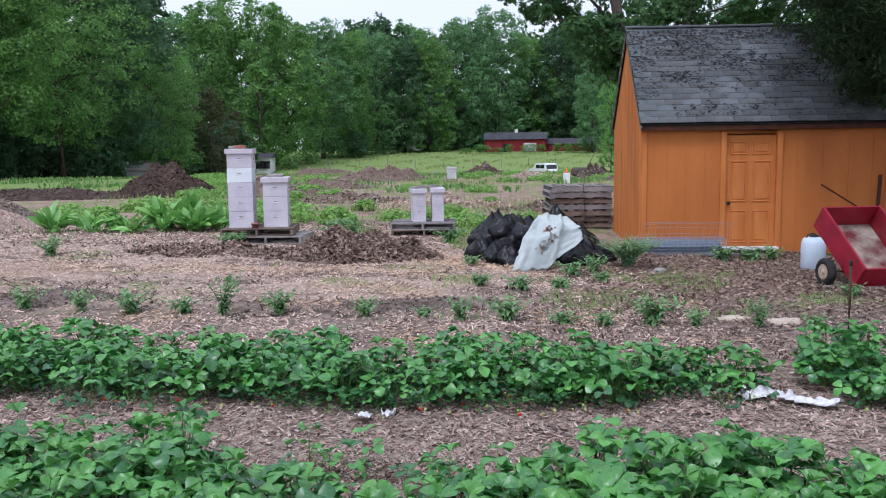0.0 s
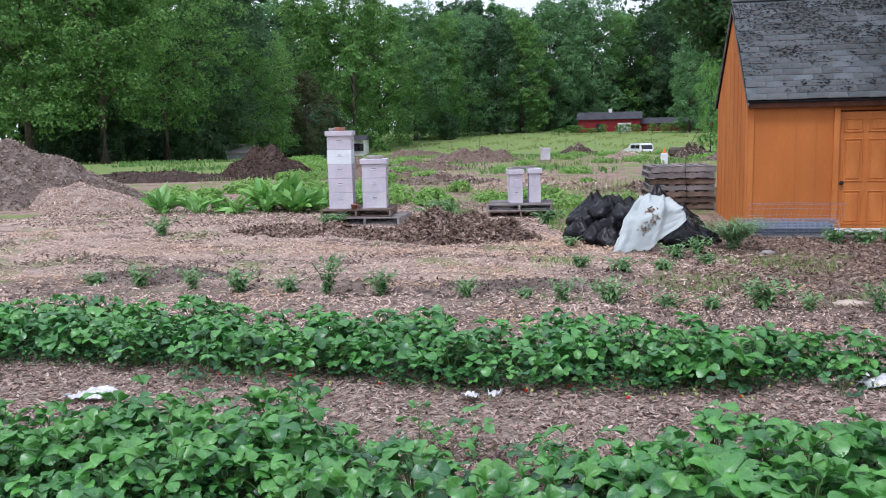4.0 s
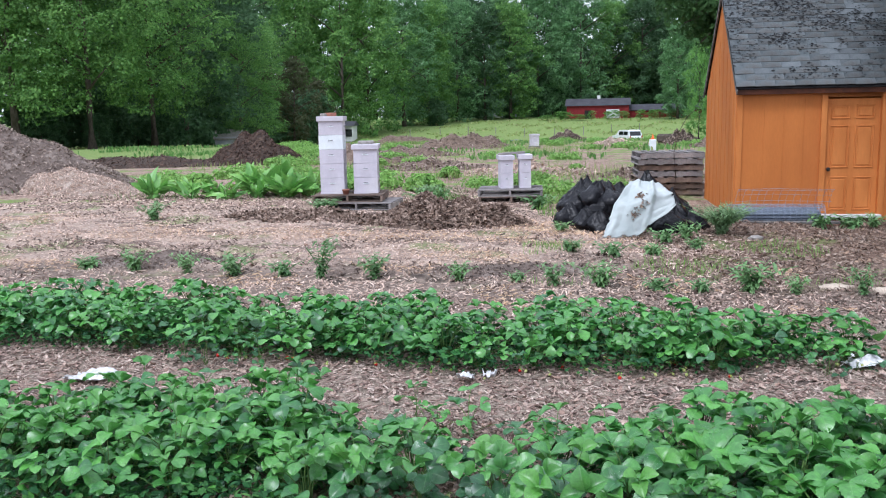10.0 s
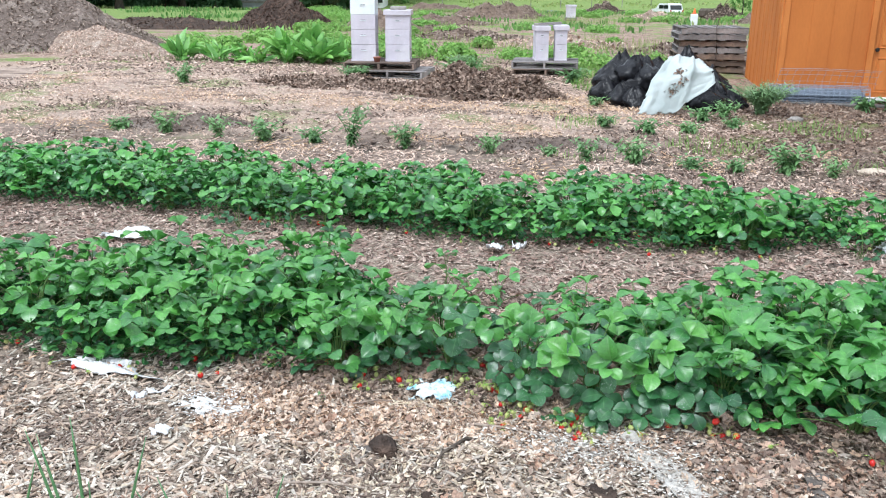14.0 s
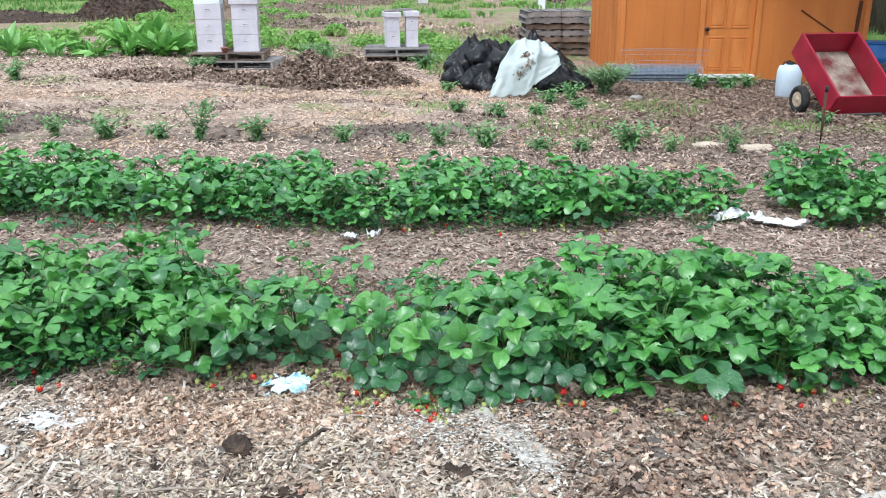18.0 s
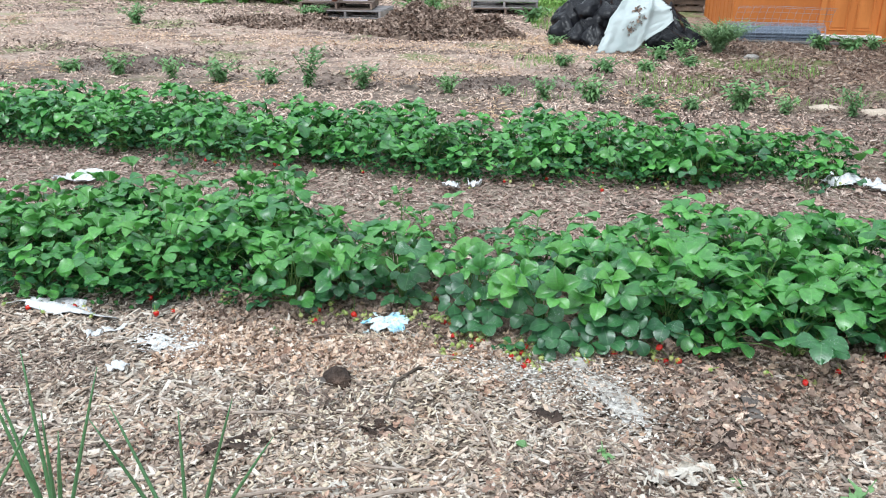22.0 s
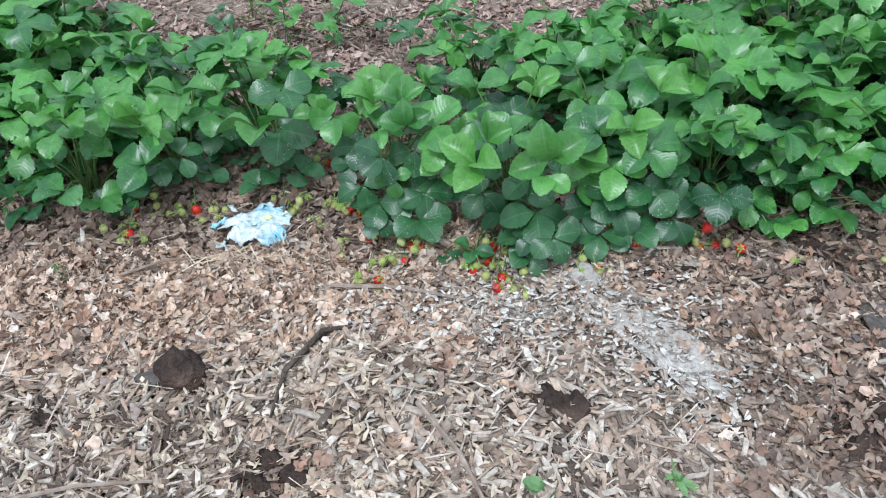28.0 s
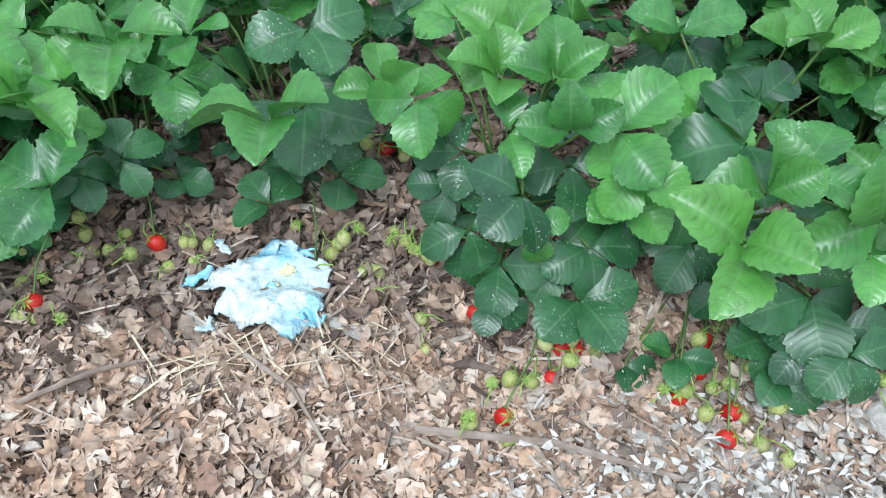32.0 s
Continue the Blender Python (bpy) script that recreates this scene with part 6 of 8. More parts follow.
for k, n in enumerate((3600, 3400, 3600)):
    scatter("dead_leaves", spread(n, -0.9, 0.95, -0.55, -0.08, 44 + 320 * k, lambda x, y, r: r.uniform(0, 1, len(x)) < (0.25 + 0.75 * smooth(-0.55, -0.35, y)) * (1 - smooth(-0.16, -0.06, y)) * (1 - 0.75 * smooth(0.45, 0.75, x))), (0.014, 0.050), OAKS[k], M["dry_leaf"], 4 + 320 * k, 0.5, "pale brown oak leaf litter by the plants", "leaf litter", 0.010)
    # Litter at the plants' foot: their shade is put into its darker colour.
    scatter("dead_leaves", spread(4600, -0.9, 2.6, -0.30, 0.45, 470 + k, lambda x, y, r: r.uniform(0, 1, len(x)) < smooth(-0.2, -0.06, y + 0.1 * (x > 1.1))), (0.016, 0.055), OAKS[k], M["dry_leaf_dark"], 473 + k, 0.5, "brown leaf litter under the plants, darkened for their shade", "leaf litter", 0.010)
scatter("dead_leaves", spread(3600, -0.9, 1.3, -0.55, -0.08, 344), (0.012, 0.032), DRY, M["dry_leaf"], 344, 0.3, "broken bits of dry leaf by the plants", "leaf litter", 0.006)


def shady(x, y, r):
    """Dark mulch in drifts, thickest beyond the ash."""
    m = np.sin(3.1 * x + 1.7 * y + 0.6) * np.sin(4.7 * y - 1.3 * x + 2.0) + 0.7 * np.sin(7.3 * x - 2.1 * y) * np.sin(6.1 * y + 3.3 * x)
    return near_bed(x, y, r) & (m + 0.55 * smooth(0.8, 1.5, x) * smooth(-1.3, -0.7, y) > r.uniform(0.25, 0.9, len(x)))


scatter("dark_mulch", spread(26000, -2.2, 3.4, -2.4, 0.1, 381, shady), (0.010, 0.040), FLAKES[0], M["chips_dark"], 382, 0.45, "dark mulch in drifts among the pale chips", "mulch", 0.012)
scatter("dark_mulch", spread(12000, -2.2, 3.4, -2.4, 0.1, 383, shady), (0.02, 0.06), SHREDS[1], M["chips_dark"], 384, 0.35, "dark torn shreds among the pale chips", "mulch", 0.014)


def yellow(x, y, rng):
    return rng.uniform(0, 1, len(x)) < np.exp(-((x - 0.05) ** 2 / 0.16 + (y + 0.84) ** 2 / 0.05)) + 0.8 * np.exp(-((x - 0.30) ** 2 / 0.05 + (y + 0.62) ** 2 / 0.02)) + 0.42 * np.exp(-((x + 0.05) ** 2 / 0.55 + (y + 1.1) ** 2 / 0.3))


for k, n in enumerate((11000, 9000)):
    scatter("fresh_chips", spread(n, -1.2, 1.6, -1.8, -0.3, 141 + k, yellow), (0.010, 0.036), FLAKES[k], M["chips_gold"], 101 + 200 * k, 0.4, "fresh yellowish wood chips heaped on the mulch", "mulch", 0.010)


def ashy(x, y, r):
    return r.uniform(0, 1, len(x)) < 0.7 * np.exp(-((x - 0.62) ** 2 / 0.06 + (y + 0.40) ** 2 / 0.012)) + 0.42 * np.exp(-(((x - 0.98) * 0.53 - (y + 0.56) * 0.85) ** 2 / 0.08 + ((y + 0.56) * 0.53 + (x - 0.98) * 0.85) ** 2 / 0.02))


scatter("ash_chips", spread(15000, 0.25, 1.35, -0.85, -0.22, 142, ashy), (0.005, 0.024), FLAKES[1], M["chips_ash"], 102, 0.25, "wood chips whitened by ash", "mulch", 0.016)
scatter("ash_chips", spread(3000, 0.25, 1.35, -0.85, -0.22, 151, ashy), (0.014, 0.055), SHREDS[0], M["chips_ash"], 152, 0.2, "wood shreds whitened by ash", "mulch", 0.016)
for k, n in enumerate((2600, 2400, 2600)):
    scatter("dead_leaves", spread(n, 0.9, 3.2, -1.3, 0.2, 145 + 330 * k, lambda x, y, r: r.uniform(0, 1, len(x)) < smooth(0.9, 1.25, x) * (1 - smooth(2.4, 3.2, x)) * (0.62 + 0.5 * np.sin(5 * x + 1) * np.sin(6 * y)) * smooth(-1.3, -0.8, y)), (0.022, 0.060), OAKS[k], M["dry_leaf_dark"], 105 + 330 * k, 0.45, "dark reddish brown leaf litter", "leaf litter", 0.014)
scatter("ash_chips", spread(2600, -1.15, -0.6, -0.5, -0.08, 149, lambda x, y, r: r.uniform(0, 1, len(x)) < np.exp(-((x + 0.87) ** 2 / 0.016 + (y + 0.28) ** 2 / 0.010))), (0.006, 0.020), FLAKES[1], M["ash_white"], 109, 0.2, "spill of white ash on the chips", "ash", 0.02)
# Reddish leaf litter and fine dark soil in patches on the chips.
DRIFTS = ((-0.03, -1.38, 0.26), (1.45, -0.47, 0.30), (0.72, -1.13, 0.20), (1.48, -0.85, 0.26), (0.15, -0.80, 0.12), (-0.65, -1.01, 0.18), (-0.3, -0.42, 0.16), (0.45, -0.55, 0.14), (1.9, -0.55, 0.3), (-1.0, -1.3, 0.25))


def drifts(x, y, r):
    p = sum(np.exp(-(((x - a) / c) ** 2 + ((y - b) / (0.55 * c)) ** 2)) for a, b, c in DRIFTS)
    return r.uniform(0, 1, len(x)) < p


for k in range(3):
    scatter("dead_leaves", spread(3400, -1.4, 2.4, -1.8, -0.1, 610 + k, drifts), (0.018, 0.05), OAKS[k], M["leaf_copper"], 613 + k, 0.5, "copper brown leaf litter in drifts on the chips", "leaf litter", 0.016)
STALK = ([(-.5, -.018, 0), (.5, -.016, .02), (.5, .016, .02), (-.5, .018, 0)], [(0, 1, 2, 3)])
scatter("straw_bits", spread(1000, -0.6, 1.0, -0.9, 0.05, 45, lambda x, y, r: near_bed(x, y, r)), (0.04, 0.10), STALK, M["chips"], 5, 0.10, "thin pale straw and grass stalks", "straw", 0.012)
scatter("straw_bits", spread(900, -0.25, 0.35, -0.30, -0.02, 345, lambda x, y, r: r.uniform(0, 1, len(x)) < 0.8 * np.exp(-((x - 0.05) ** 2 / 0.035 + (y + 0.155) ** 2 / 0.003))), (0.03, 0.085), STALK, M["straw_pale"], 346, 0.08, "pale dry grass stalks matted round the wrapper", "straw", 0.016)
for k, (n, sh, lo, hi) in enumerate(((8000, FLAKES[0], 0.02, 0.06), (6500, FLAKES[2], 0.02, 0.065), (6000, SHREDS[1], 0.03, 0.08))):
    scatter("wood_chips", spread(n, -4.5, 5.5, 1.15, 3.0, 46 + 350 * k, lambda x, y, r: (y > 1.25) & (y < 2.9)), (lo, hi), sh, M["chips_row"], 6 + 350 * k, 0.3, "reddish brown wood chips between the rows", "mulch", 0.004)
for k, n in enumerate((1700, 1700, 1700)):
    scatter("dead_leaves", spread(n, -4.5, 5.5, 1.2, 2.9, 47 + 360 * k), (0.025, 0.062), OAKS[k], M["dry_leaf_red"], 7 + 360 * k, 0.3, "dry brown leaves between the rows", "leaf litter", 0.008)
scatter("wood_chips", spread(7000, -1.2, 1.6, 0.2, 1.35, 147), (0.014, 0.055), FLAKES[2], M["chips_row"], 107, 0.4, "brown wood chips in the gap of the front row", "mulch", 0.006)
for k in range(2):
    scatter("dead_leaves", spread(1500, -1.2, 1.6, 0.2, 1.35, 148 + 370 * k), (0.025, 0.06), OAKS[k], M["dry_leaf_red"], 108 + 370 * k, 0.4, "dry leaves in the gap of the front row", "leaf litter", 0.01)


def streak(x, y):
    return np.sin(0.9 * x + 2.1 * y + 1.2 * np.sin(0.8 * x)) * 0.6 + np.sin(3.7 * y - 0.5 * x + 0.7) * 0.5 + 0.3 * np.sin(2.9 * x + 1.1 * y)


scatter("straw_litter", spread(30000, -8, 2.2, 6.2, 9.6, 143, lambda x, y, r: streak(x, y) > r.uniform(0.1, 1.0, len(x))), (0.02, 0.07), ([(-.5, -.07, 0), (.5, -.06, .03), (.5, .06, .03), (-.5, .07, 0)], [(0, 1, 2, 3)]), M["straw_gold"], 103, 0.2, "orange-tan straw streaks trodden into the path", "straw", 0.012)
scatter("straw_litter", spread(9000, -2.6, 2.4, 7.4, 9.9, 146, lambda x, y, r: r.uniform(0, 1, len(x)) < np.exp(-((x - 0.95) ** 2 / 0.5 + (y - 9.1) ** 2 / 0.5)) + 0.9 * np.exp(-((x + 0.9) ** 2 / 1.2 + (y - 8.2) ** 2 / 0.06)) + 0.7 * np.exp(-((x - 0.6) ** 2 / 0.9 + (y - 7.9) ** 2 / 0.05))), (0.025, 0.08), ([(-.5, -.08, 0), (.5, -.07, .03), (.5, .07, .03), (-.5, .08, 0)], [(0, 1, 2, 3)]), M["straw_gold"], 106, 0.3, "orange-tan straw round the mulch mound", "straw", 0.02)
scatter("dark_mulch", spread(11000, -8, 4.5, 6.4, 9.8, 144, lambda x, y, r: -streak(x, y) > r.uniform(0.2, 1.0, len(x))), (0.012, 0.05), CHIP, M["chips_dark"], 104, 0.35, "dark bands of fine mulch across the path", "mulch", 0.006)
def trodden(x, y, r):
    return r.uniform(0, 1, len(x)) < np.where(y < 5.6, 1.0, np.where(y < 6.4, 0.55, 0.9)) * (0.55 + 0.45 * smooth(-0.5, 0.4, streak(x, y))) * (1 - smooth(2.2, 3.8, x))


def broken(x, y, r):
    """Dark mulch in broken bands and clods."""
    m = -streak(x, y) * 0.7 + 0.8 * np.sin(2.3 * x + 0.7 * y) * np.sin(3.1 * y - 0.9 * x + 1)
    return m > r.uniform(0.0, 1.1, len(x))


for k, (n, lo, hi) in enumerate(((22000, 0.018, 0.060), (20000, 0.016, 0.050), (14000, 0.02, 0.075))):
    scatter("wood_chips", spread(n, -8, 3.8, 4.0, 10.8, 48 + 390 * k, trodden), (lo, hi), FLAKES[k], M["chips_path"], 8 + 390 * k, 0.4, "tan wood chips over the garden path", "mulch", 0.006)
for k, (n, lo, hi) in enumerate(((13000, 0.02, 0.075), (9000, 0.03, 0.10))):
    scatter("dark_mulch", spread(n, -8, 9, 3.9, 10.8, 49 + 400 * k, broken), (lo, hi), FLAKES[2 * k], M["chips_dark"], 9 + 400 * k, 0.55, "dark brown mulch and bark pieces", "mulch", 0.010)
for k, n in enumerate((6000, 6000, 6000)):
    scatter("dead_leaves", spread(n, 1.4, 10, 5.4, 10.9, 50 + 410 * k, lambda x, y, r: r.uniform(0, 1, len(x)) < smooth(1.4, 2.8, x)), (0.03, 0.075), OAKS[k], M["dry_leaf_dark"], 10 + 410 * k, 0.4, "dry brown leaves before the shed", "leaf litter", 0.008)
    scatter("dead_leaves", spread(1100, -7, 2.4, 4.3, 9.6, 450 + k, broken), (0.03, 0.08), OAKS[k], M["dry_leaf_red"], 453 + k, 0.5, "dry brown leaves blown over the path", "leaf litter", 0.008)
scatter("straw_litter", spread(9000, -7, 3.5, 4.2, 6.4, 456, lambda x, y, r: np.sin(2.2 * x + 0.4) * np.sin(2.9 * y + 0.8 * x) > r.uniform(0.2, 1.1, len(x))), (0.03, 0.09), SHREDS[1], M["straw_gold"], 457, 0.3, "orange-tan shreds round the weeds", "straw", 0.012)
for k in range(2):
    scatter("wood_chips", spread(9000, -5, 7, 2.7, 4.9, 480 + k, lambda x, y, r: r.uniform(0, 1, len(x)) < smooth(2.7, 3.0, y) * (1 - smooth(4.3, 4.9, y))), (0.018, 0.06), FLAKES[2 * k], M["chips_row"], 482 + k, 0.4, "brown wood chips round the back row", "mulch", 0.006)
    scatter("dead_leaves", spread(1500, 1.5, 7, 2.7, 5.4, 484 + k), (0.03, 0.07), OAKS[k], M["dry_leaf_red"], 486 + k, 0.4, "dry leaves at the back row's end", "leaf litter", 0.008)
    scatter("dark_mulch", spread(5000, 1.5, 8, 3.6, 6.2, 488 + k), (0.015, 0.06), FLAKES[2 * k], M["chips_dark"], 490 + k, 0.45, "dark mulch beside the back row", "mulch", 0.006)
scatter("wood_chips", spread(12000, -9, 3.2, 10.6, 14.5, 51), (0.03, 0.085), FLAKES[0], M["chips_path"], 15, 0.35, "tan wood chips round the beehives", "mulch", 0.004)
scatter("dark_mulch", spread(7000, -9, 3.2, 10.4, 15.5, 52), (0.03, 0.09), FLAKES[2], M["chips_dark"], 16, 0.45, "dark mulch round the beehives", "mulch", 0.004)


scatter("wood_chips", spread(1300, 1.0, 1.65, -1.62, -1.0, 461), (0.008, 0.045), FLAKES[0], M["chips"], 462, 0.4, "wood chips drifted over the pale sheets", "mulch", 0.034)


# ---- heaps ----
def heap(name, label, category, x, y, rx, ry, h, m, seed, turn=0, n=36, peak=1.4, bumps=0.16, chips=None, count=0, size=(0.04, 0.1)):
    """A loose heap, lumpy, with its foot sunk a little into the ground, and pieces lying on it."""
    rng = np.random.default_rng(seed)
    ph = rng.uniform(0, 6.28, 6)

    def top(u, v):
        t = np.arctan2(v, u)
        d = np.hypot(u, v) * (1.12 + 0.13 * np.sin(2 * t + ph[0]) + 0.10 * np.sin(3 * t + ph[1]) + 0.06 * np.sin(7 * t + ph[2]))
        lump = 1 + bumps * (np.sin(4 * u + ph[0]) * np.sin(5 * v + ph[1]) + 0.6 * np.sin(9 * u + ph[2]) * np.sin(8 * v + ph[3]) + 0.4 * np.sin(17 * u + ph[4] + 3 * v))
        return h * np.clip(1 - d ** peak, -0.05, 1) * lump

    ca, sa = math.cos(radians(turn)), math.sin(radians(turn))
    g = np.linspace(-1.08, 1.08, n)
    U, V = np.meshgrid(g, g)
    X, Y = x + U * rx * ca - V * ry * sa, y + U * rx * sa + V * ry * ca
    Z = ground_z(X, Y) + top(U, V) - 0.02 + rng.normal(0, 0.012 * min(1, h * 2), U.shape) * (np.hypot(U, V) < 1)
    Z = np.where(Z < ground_z(X, Y) + 0.004, ground_z(X, Y) - 0.06, Z)
    i = np.arange(n * n).reshape(n, n)
    f = np.stack([i[:-1, :-1], i[:-1, 1:], i[1:, 1:], i[1:, :-1]], -1).reshape(-1, 4)
    ob = tagged(obj(name, raw(name, np.stack([X, Y, Z], -1).reshape(-1, 3), f, True), m), label, category)
    if chips:
        a, q = rng.uniform(0, 6.28, count), np.sqrt(rng.uniform(0, 0.96, count))
        u, v = q * np.cos(a), q * np.sin(a)
        px, py = x + u * rx * ca - v * ry * sa, y + u * rx * sa + v * ry * ca
        scatter("loose_mulch", np.column_stack([px, py, ground_z(px, py) + np.maximum(top(u, v), 0) - 0.012]), size, CHIP, chips, seed + 1, 0.6, "shredded pieces on the heap", "mulch", 0.0, ob)
    return ob


M["heap_chip"] = islands("compost pieces", [(0.07, 0.044, 0.034), (0.12, 0.075, 0.056), (0.048, 0.032, 0.026), (0.19, 0.12, 0.088)])
M["heap_leaf"] = islands("shredded leaf mulch", [(0.30, 0.21, 0.16), (0.13, 0.09, 0.07), (0.20, 0.14, 0.11), (0.44, 0.33, 0.26), (0.09, 0.065, 0.052)])
M["heap_mix"] = islands("weathered chips", [(0.34, 0.26, 0.215), (0.20, 0.15, 0.12), (0.46, 0.37, 0.31), (0.14, 0.105, 0.085)])
M["heap_brown"] = mat("brown mulch mound", (0.15, 0.105, 0.08), (0.24, 0.175, 0.135), 14, 0.95, 1.0, 45, c3=(0.10, 0.07, 0.055), dist=0.04)
M["heap_grey"] = mat("grey brown chip heap", (0.20, 0.155, 0.13), (0.13, 0.10, 0.085), 10, 0.95, 1.0, 40, c3=(0.30, 0.245, 0.21), dist=0.04)
M["heap_pale"] = mat("pale chip heap", (0.36, 0.28, 0.22), (0.27, 0.20, 0.16), 10, 0.95, 1.0, 40, c3=(0.44, 0.36, 0.30), dist=0.04)
heap("mulch_mound", "low brown mound of shredded leaf mulch", "mulch mound", -0.75, 9.55, 1.45, 0.75, 0.36, M["heap_brown"], 61, 4, 60, 1.5, 0.5, M["heap_leaf"], 6500, (0.04, 0.15))
heap("mulch_mound", "low brown mound of leaf mulch before the hives", "mulch mound", -2.9, 9.8, 1.5, 0.55, 0.11, M["heap_brown"], 62, -6, 40, 1.6, 0.5, M["heap_leaf"], 2200, (0.04, 0.13))
heap("wood_chip_mound", "large heap of greyish brown wood chips", "wood chip mound", -11.45, 15.2, 3.3, 2.3, 1.38, M["heap_grey"], 63, 10, 44, 1.4, 0.13, M["heap_mix"], 9000, (0.03, 0.10))
heap("wood_chip_mound", "apron of pale wood chips at the mound's foot", "wood chip mound", -9.2, 14.2, 2.2, 1.25, 0.50, M["heap_pale"], 163, -25, 36, 1.3, 0.12, M["chips_path"], 7000, (0.02, 0.06))
heap("compost_mound", "dark brown compost mound on the field", "compost mound", -10.3, 30.6, 2.5, 1.9, 1.3, M["soil"], 64, 0, 44, 1.05, 0.2, M["heap_chip"], 4500, (0.05, 0.15))
heap("compost_mound", "low spread of dark compost", "compost mound", -14.5, 29.5, 5.0, 1.6, 0.35, M["soil"], 65, 4, 36, 1.4, 0.4, M["heap_chip"], 1500, (0.05, 0.16))
heap("compost_mound", "low brown earth mound", "compost mound", -6.0, 29.5, 2.6, 1.4, 0.5, M["heap_brown"], 66, 0, 30, 1.4, 0.5, M["heap_mix"], 1200, (0.05, 0.16))
for k, (x, y, rx, ry, h, mm) in enumerate(((-3.0, 43, 3.2, 1.8, 0.75, "heap_brown"), (3.6, 62, 2.2, 1.5, 0.8, "soil"), (5.1, 41.5, 1.5, 1.1, 0.42, "heap_pale"), (9.0, 44, 1.3, 1.1, 0.62, "soil"), (10.4, 40, 1.9, 1.2, 0.6, "heap_brown"),
                                       (3.8, 20.5, 1.8, 1.0, 0.28, "heap_brown"), (0.6, 21.5, 2.2, 0.9, 0.3, "heap_pale"), (-2.5, 25, 2.4, 1.0, 0.25, "heap_brown"), (-4.8, 35, 3, 1.2, 0.35, "heap_brown"), (-8.6, 60, 4, 2, 0.6, "heap_brown"))):
    heap("earth_mound", "heap of brown earth and mulch on the field", "earth mound", x, y, rx, ry, h, M[mm], 70 + k, 0, 26, 1.3, 0.5, M["chips_path" if mm == "heap_pale" else "heap_mix"], 900, (0.06, 0.2))


# ---- leafy weeds, shrubs and broad plants ----
def blade(verts, faces, ox, length, width, bend=0.3, fold=0.25, n=4):
    """A plain pointed leaf from ox along +x."""
    ids = []
    for i in range(n + 1):
        s = i / n
        w = width * math.sin(math.pi * (0.08 + 0.9 * s)) ** 0.8 if i < n else 0.002
        z = -bend * length * s * s
        row = []
        for y in (-w, 0, w):
            verts.append(tuple(ox @ Vector((length * s, y, z + fold * abs(y)))))
            row.append(len(verts) - 1)
        ids.append(row)
    for a, b in zip(ids, ids[1:]):
        faces.append((a[0], a[1], b[1], b[0]))
        faces.append((a[1], a[2], b[2], b[1]))


def weed_mesh(height, stems, leaves, ln, wd, seed, spread_=0.5, m="weed"):
    r = random.Random(seed)
    verts, faces = [], []
    for k in range(stems):
        a, out = r.uniform(0, 6.28), r.uniform(0.05, spread_)
        h = height * r.uniform(0.6, 1.0)
        bm = bmesh.new()
        pts = [(out * h * u * u * math.cos(a), out * h * u * u * math.sin(a), h * u) for u in (0, 0.4, 0.7, 1)]
        tube(bm, pts, [0.004, 0.0035, 0.003, 0.002], 4, False)
        o = len(verts)
        bm.verts.index_update()
        verts += [tuple(v.co) for v in bm.verts]
        faces += [tuple(v.index + o for v in f.verts) for f in bm.faces]
        bm.free()
        for i in range(leaves):
            u = 0.15 + 0.85 * i / leaves
            p = (out * h * u * u * math.cos(a), out * h * u * u * math.sin(a), h * u)
            ox = Matrix.Translation(p) @ Euler((r.uniform(-0.3, 0.3), r.uniform(-0.65, 0.35), r.uniform(0, 6.28))).to_matrix().to_4x4()
            blade(verts, faces, ox, ln * r.uniform(0.6, 1.1) * (0.7 + 1.1 * u * (1 - u)), 1.7 * wd * r.uniform(0.7, 1.1) * (0.8 + 0.8 * u * (1 - u)), r.uniform(0.1, 0.5))
    me = raw("foliage", verts, faces)
    me.materials.append(M[m])
    return me


SPROUT = [weed_mesh(0.045, 3, 2, 0.040, 0.011, 85, 1.2), weed_mesh(0.07, 4, 3, 0.045, 0.006, 86, 1.0)]


def tuft(w, h, n, leaf, per, m, seed):
    """A low round clump of small leaves, open at its edge."""
    rng = np.random.default_rng(seed)
    lobes = []
    for i in range(n):
        a, q = rng.uniform(0, 6.28), math.sqrt(rng.uniform(0, 1))
        lobes.append((w * q * math.cos(a), w * q * math.sin(a), h * (0.25 + 0.6 * (1 - q * q) * rng.uniform(0.5, 1.1)), w * rng.uniform(0.22, 0.42)))
    me = crown_mesh("foliage", lobes, per, leaf, seed, 0.9)
    me.materials.append(M[m])
    return me


SAGE = weed_mesh(0.48, 170, 17, 0.085, 0.007, 95, 1.35, "sage")
LUSH, LUSH2, LUSH3 = tuft(0.34, 0.36, 22, 0.075, 62, "weed_tuft", 96), tuft(0.6, 0.16, 26, 0.075, 46, "weed_tuft", 97), tuft(0.7, 0.22, 30, 0.08, 46, "weed_tuft", 98)


def green(me, x, y, s=1.0, turn=0, name="weed", label="leafy green weed growing from the mulch", category="weed", group="weeds"):
    o = obj(name, me, None)
    o.matrix_world = pose(x, y, gz(x, y) - 0.01, 0, 0, turn) @ Matrix.Diagonal((s, s, s * (1.22 if name == "weed" else 1.0), 1))
    return tagged(o, label, category, group)


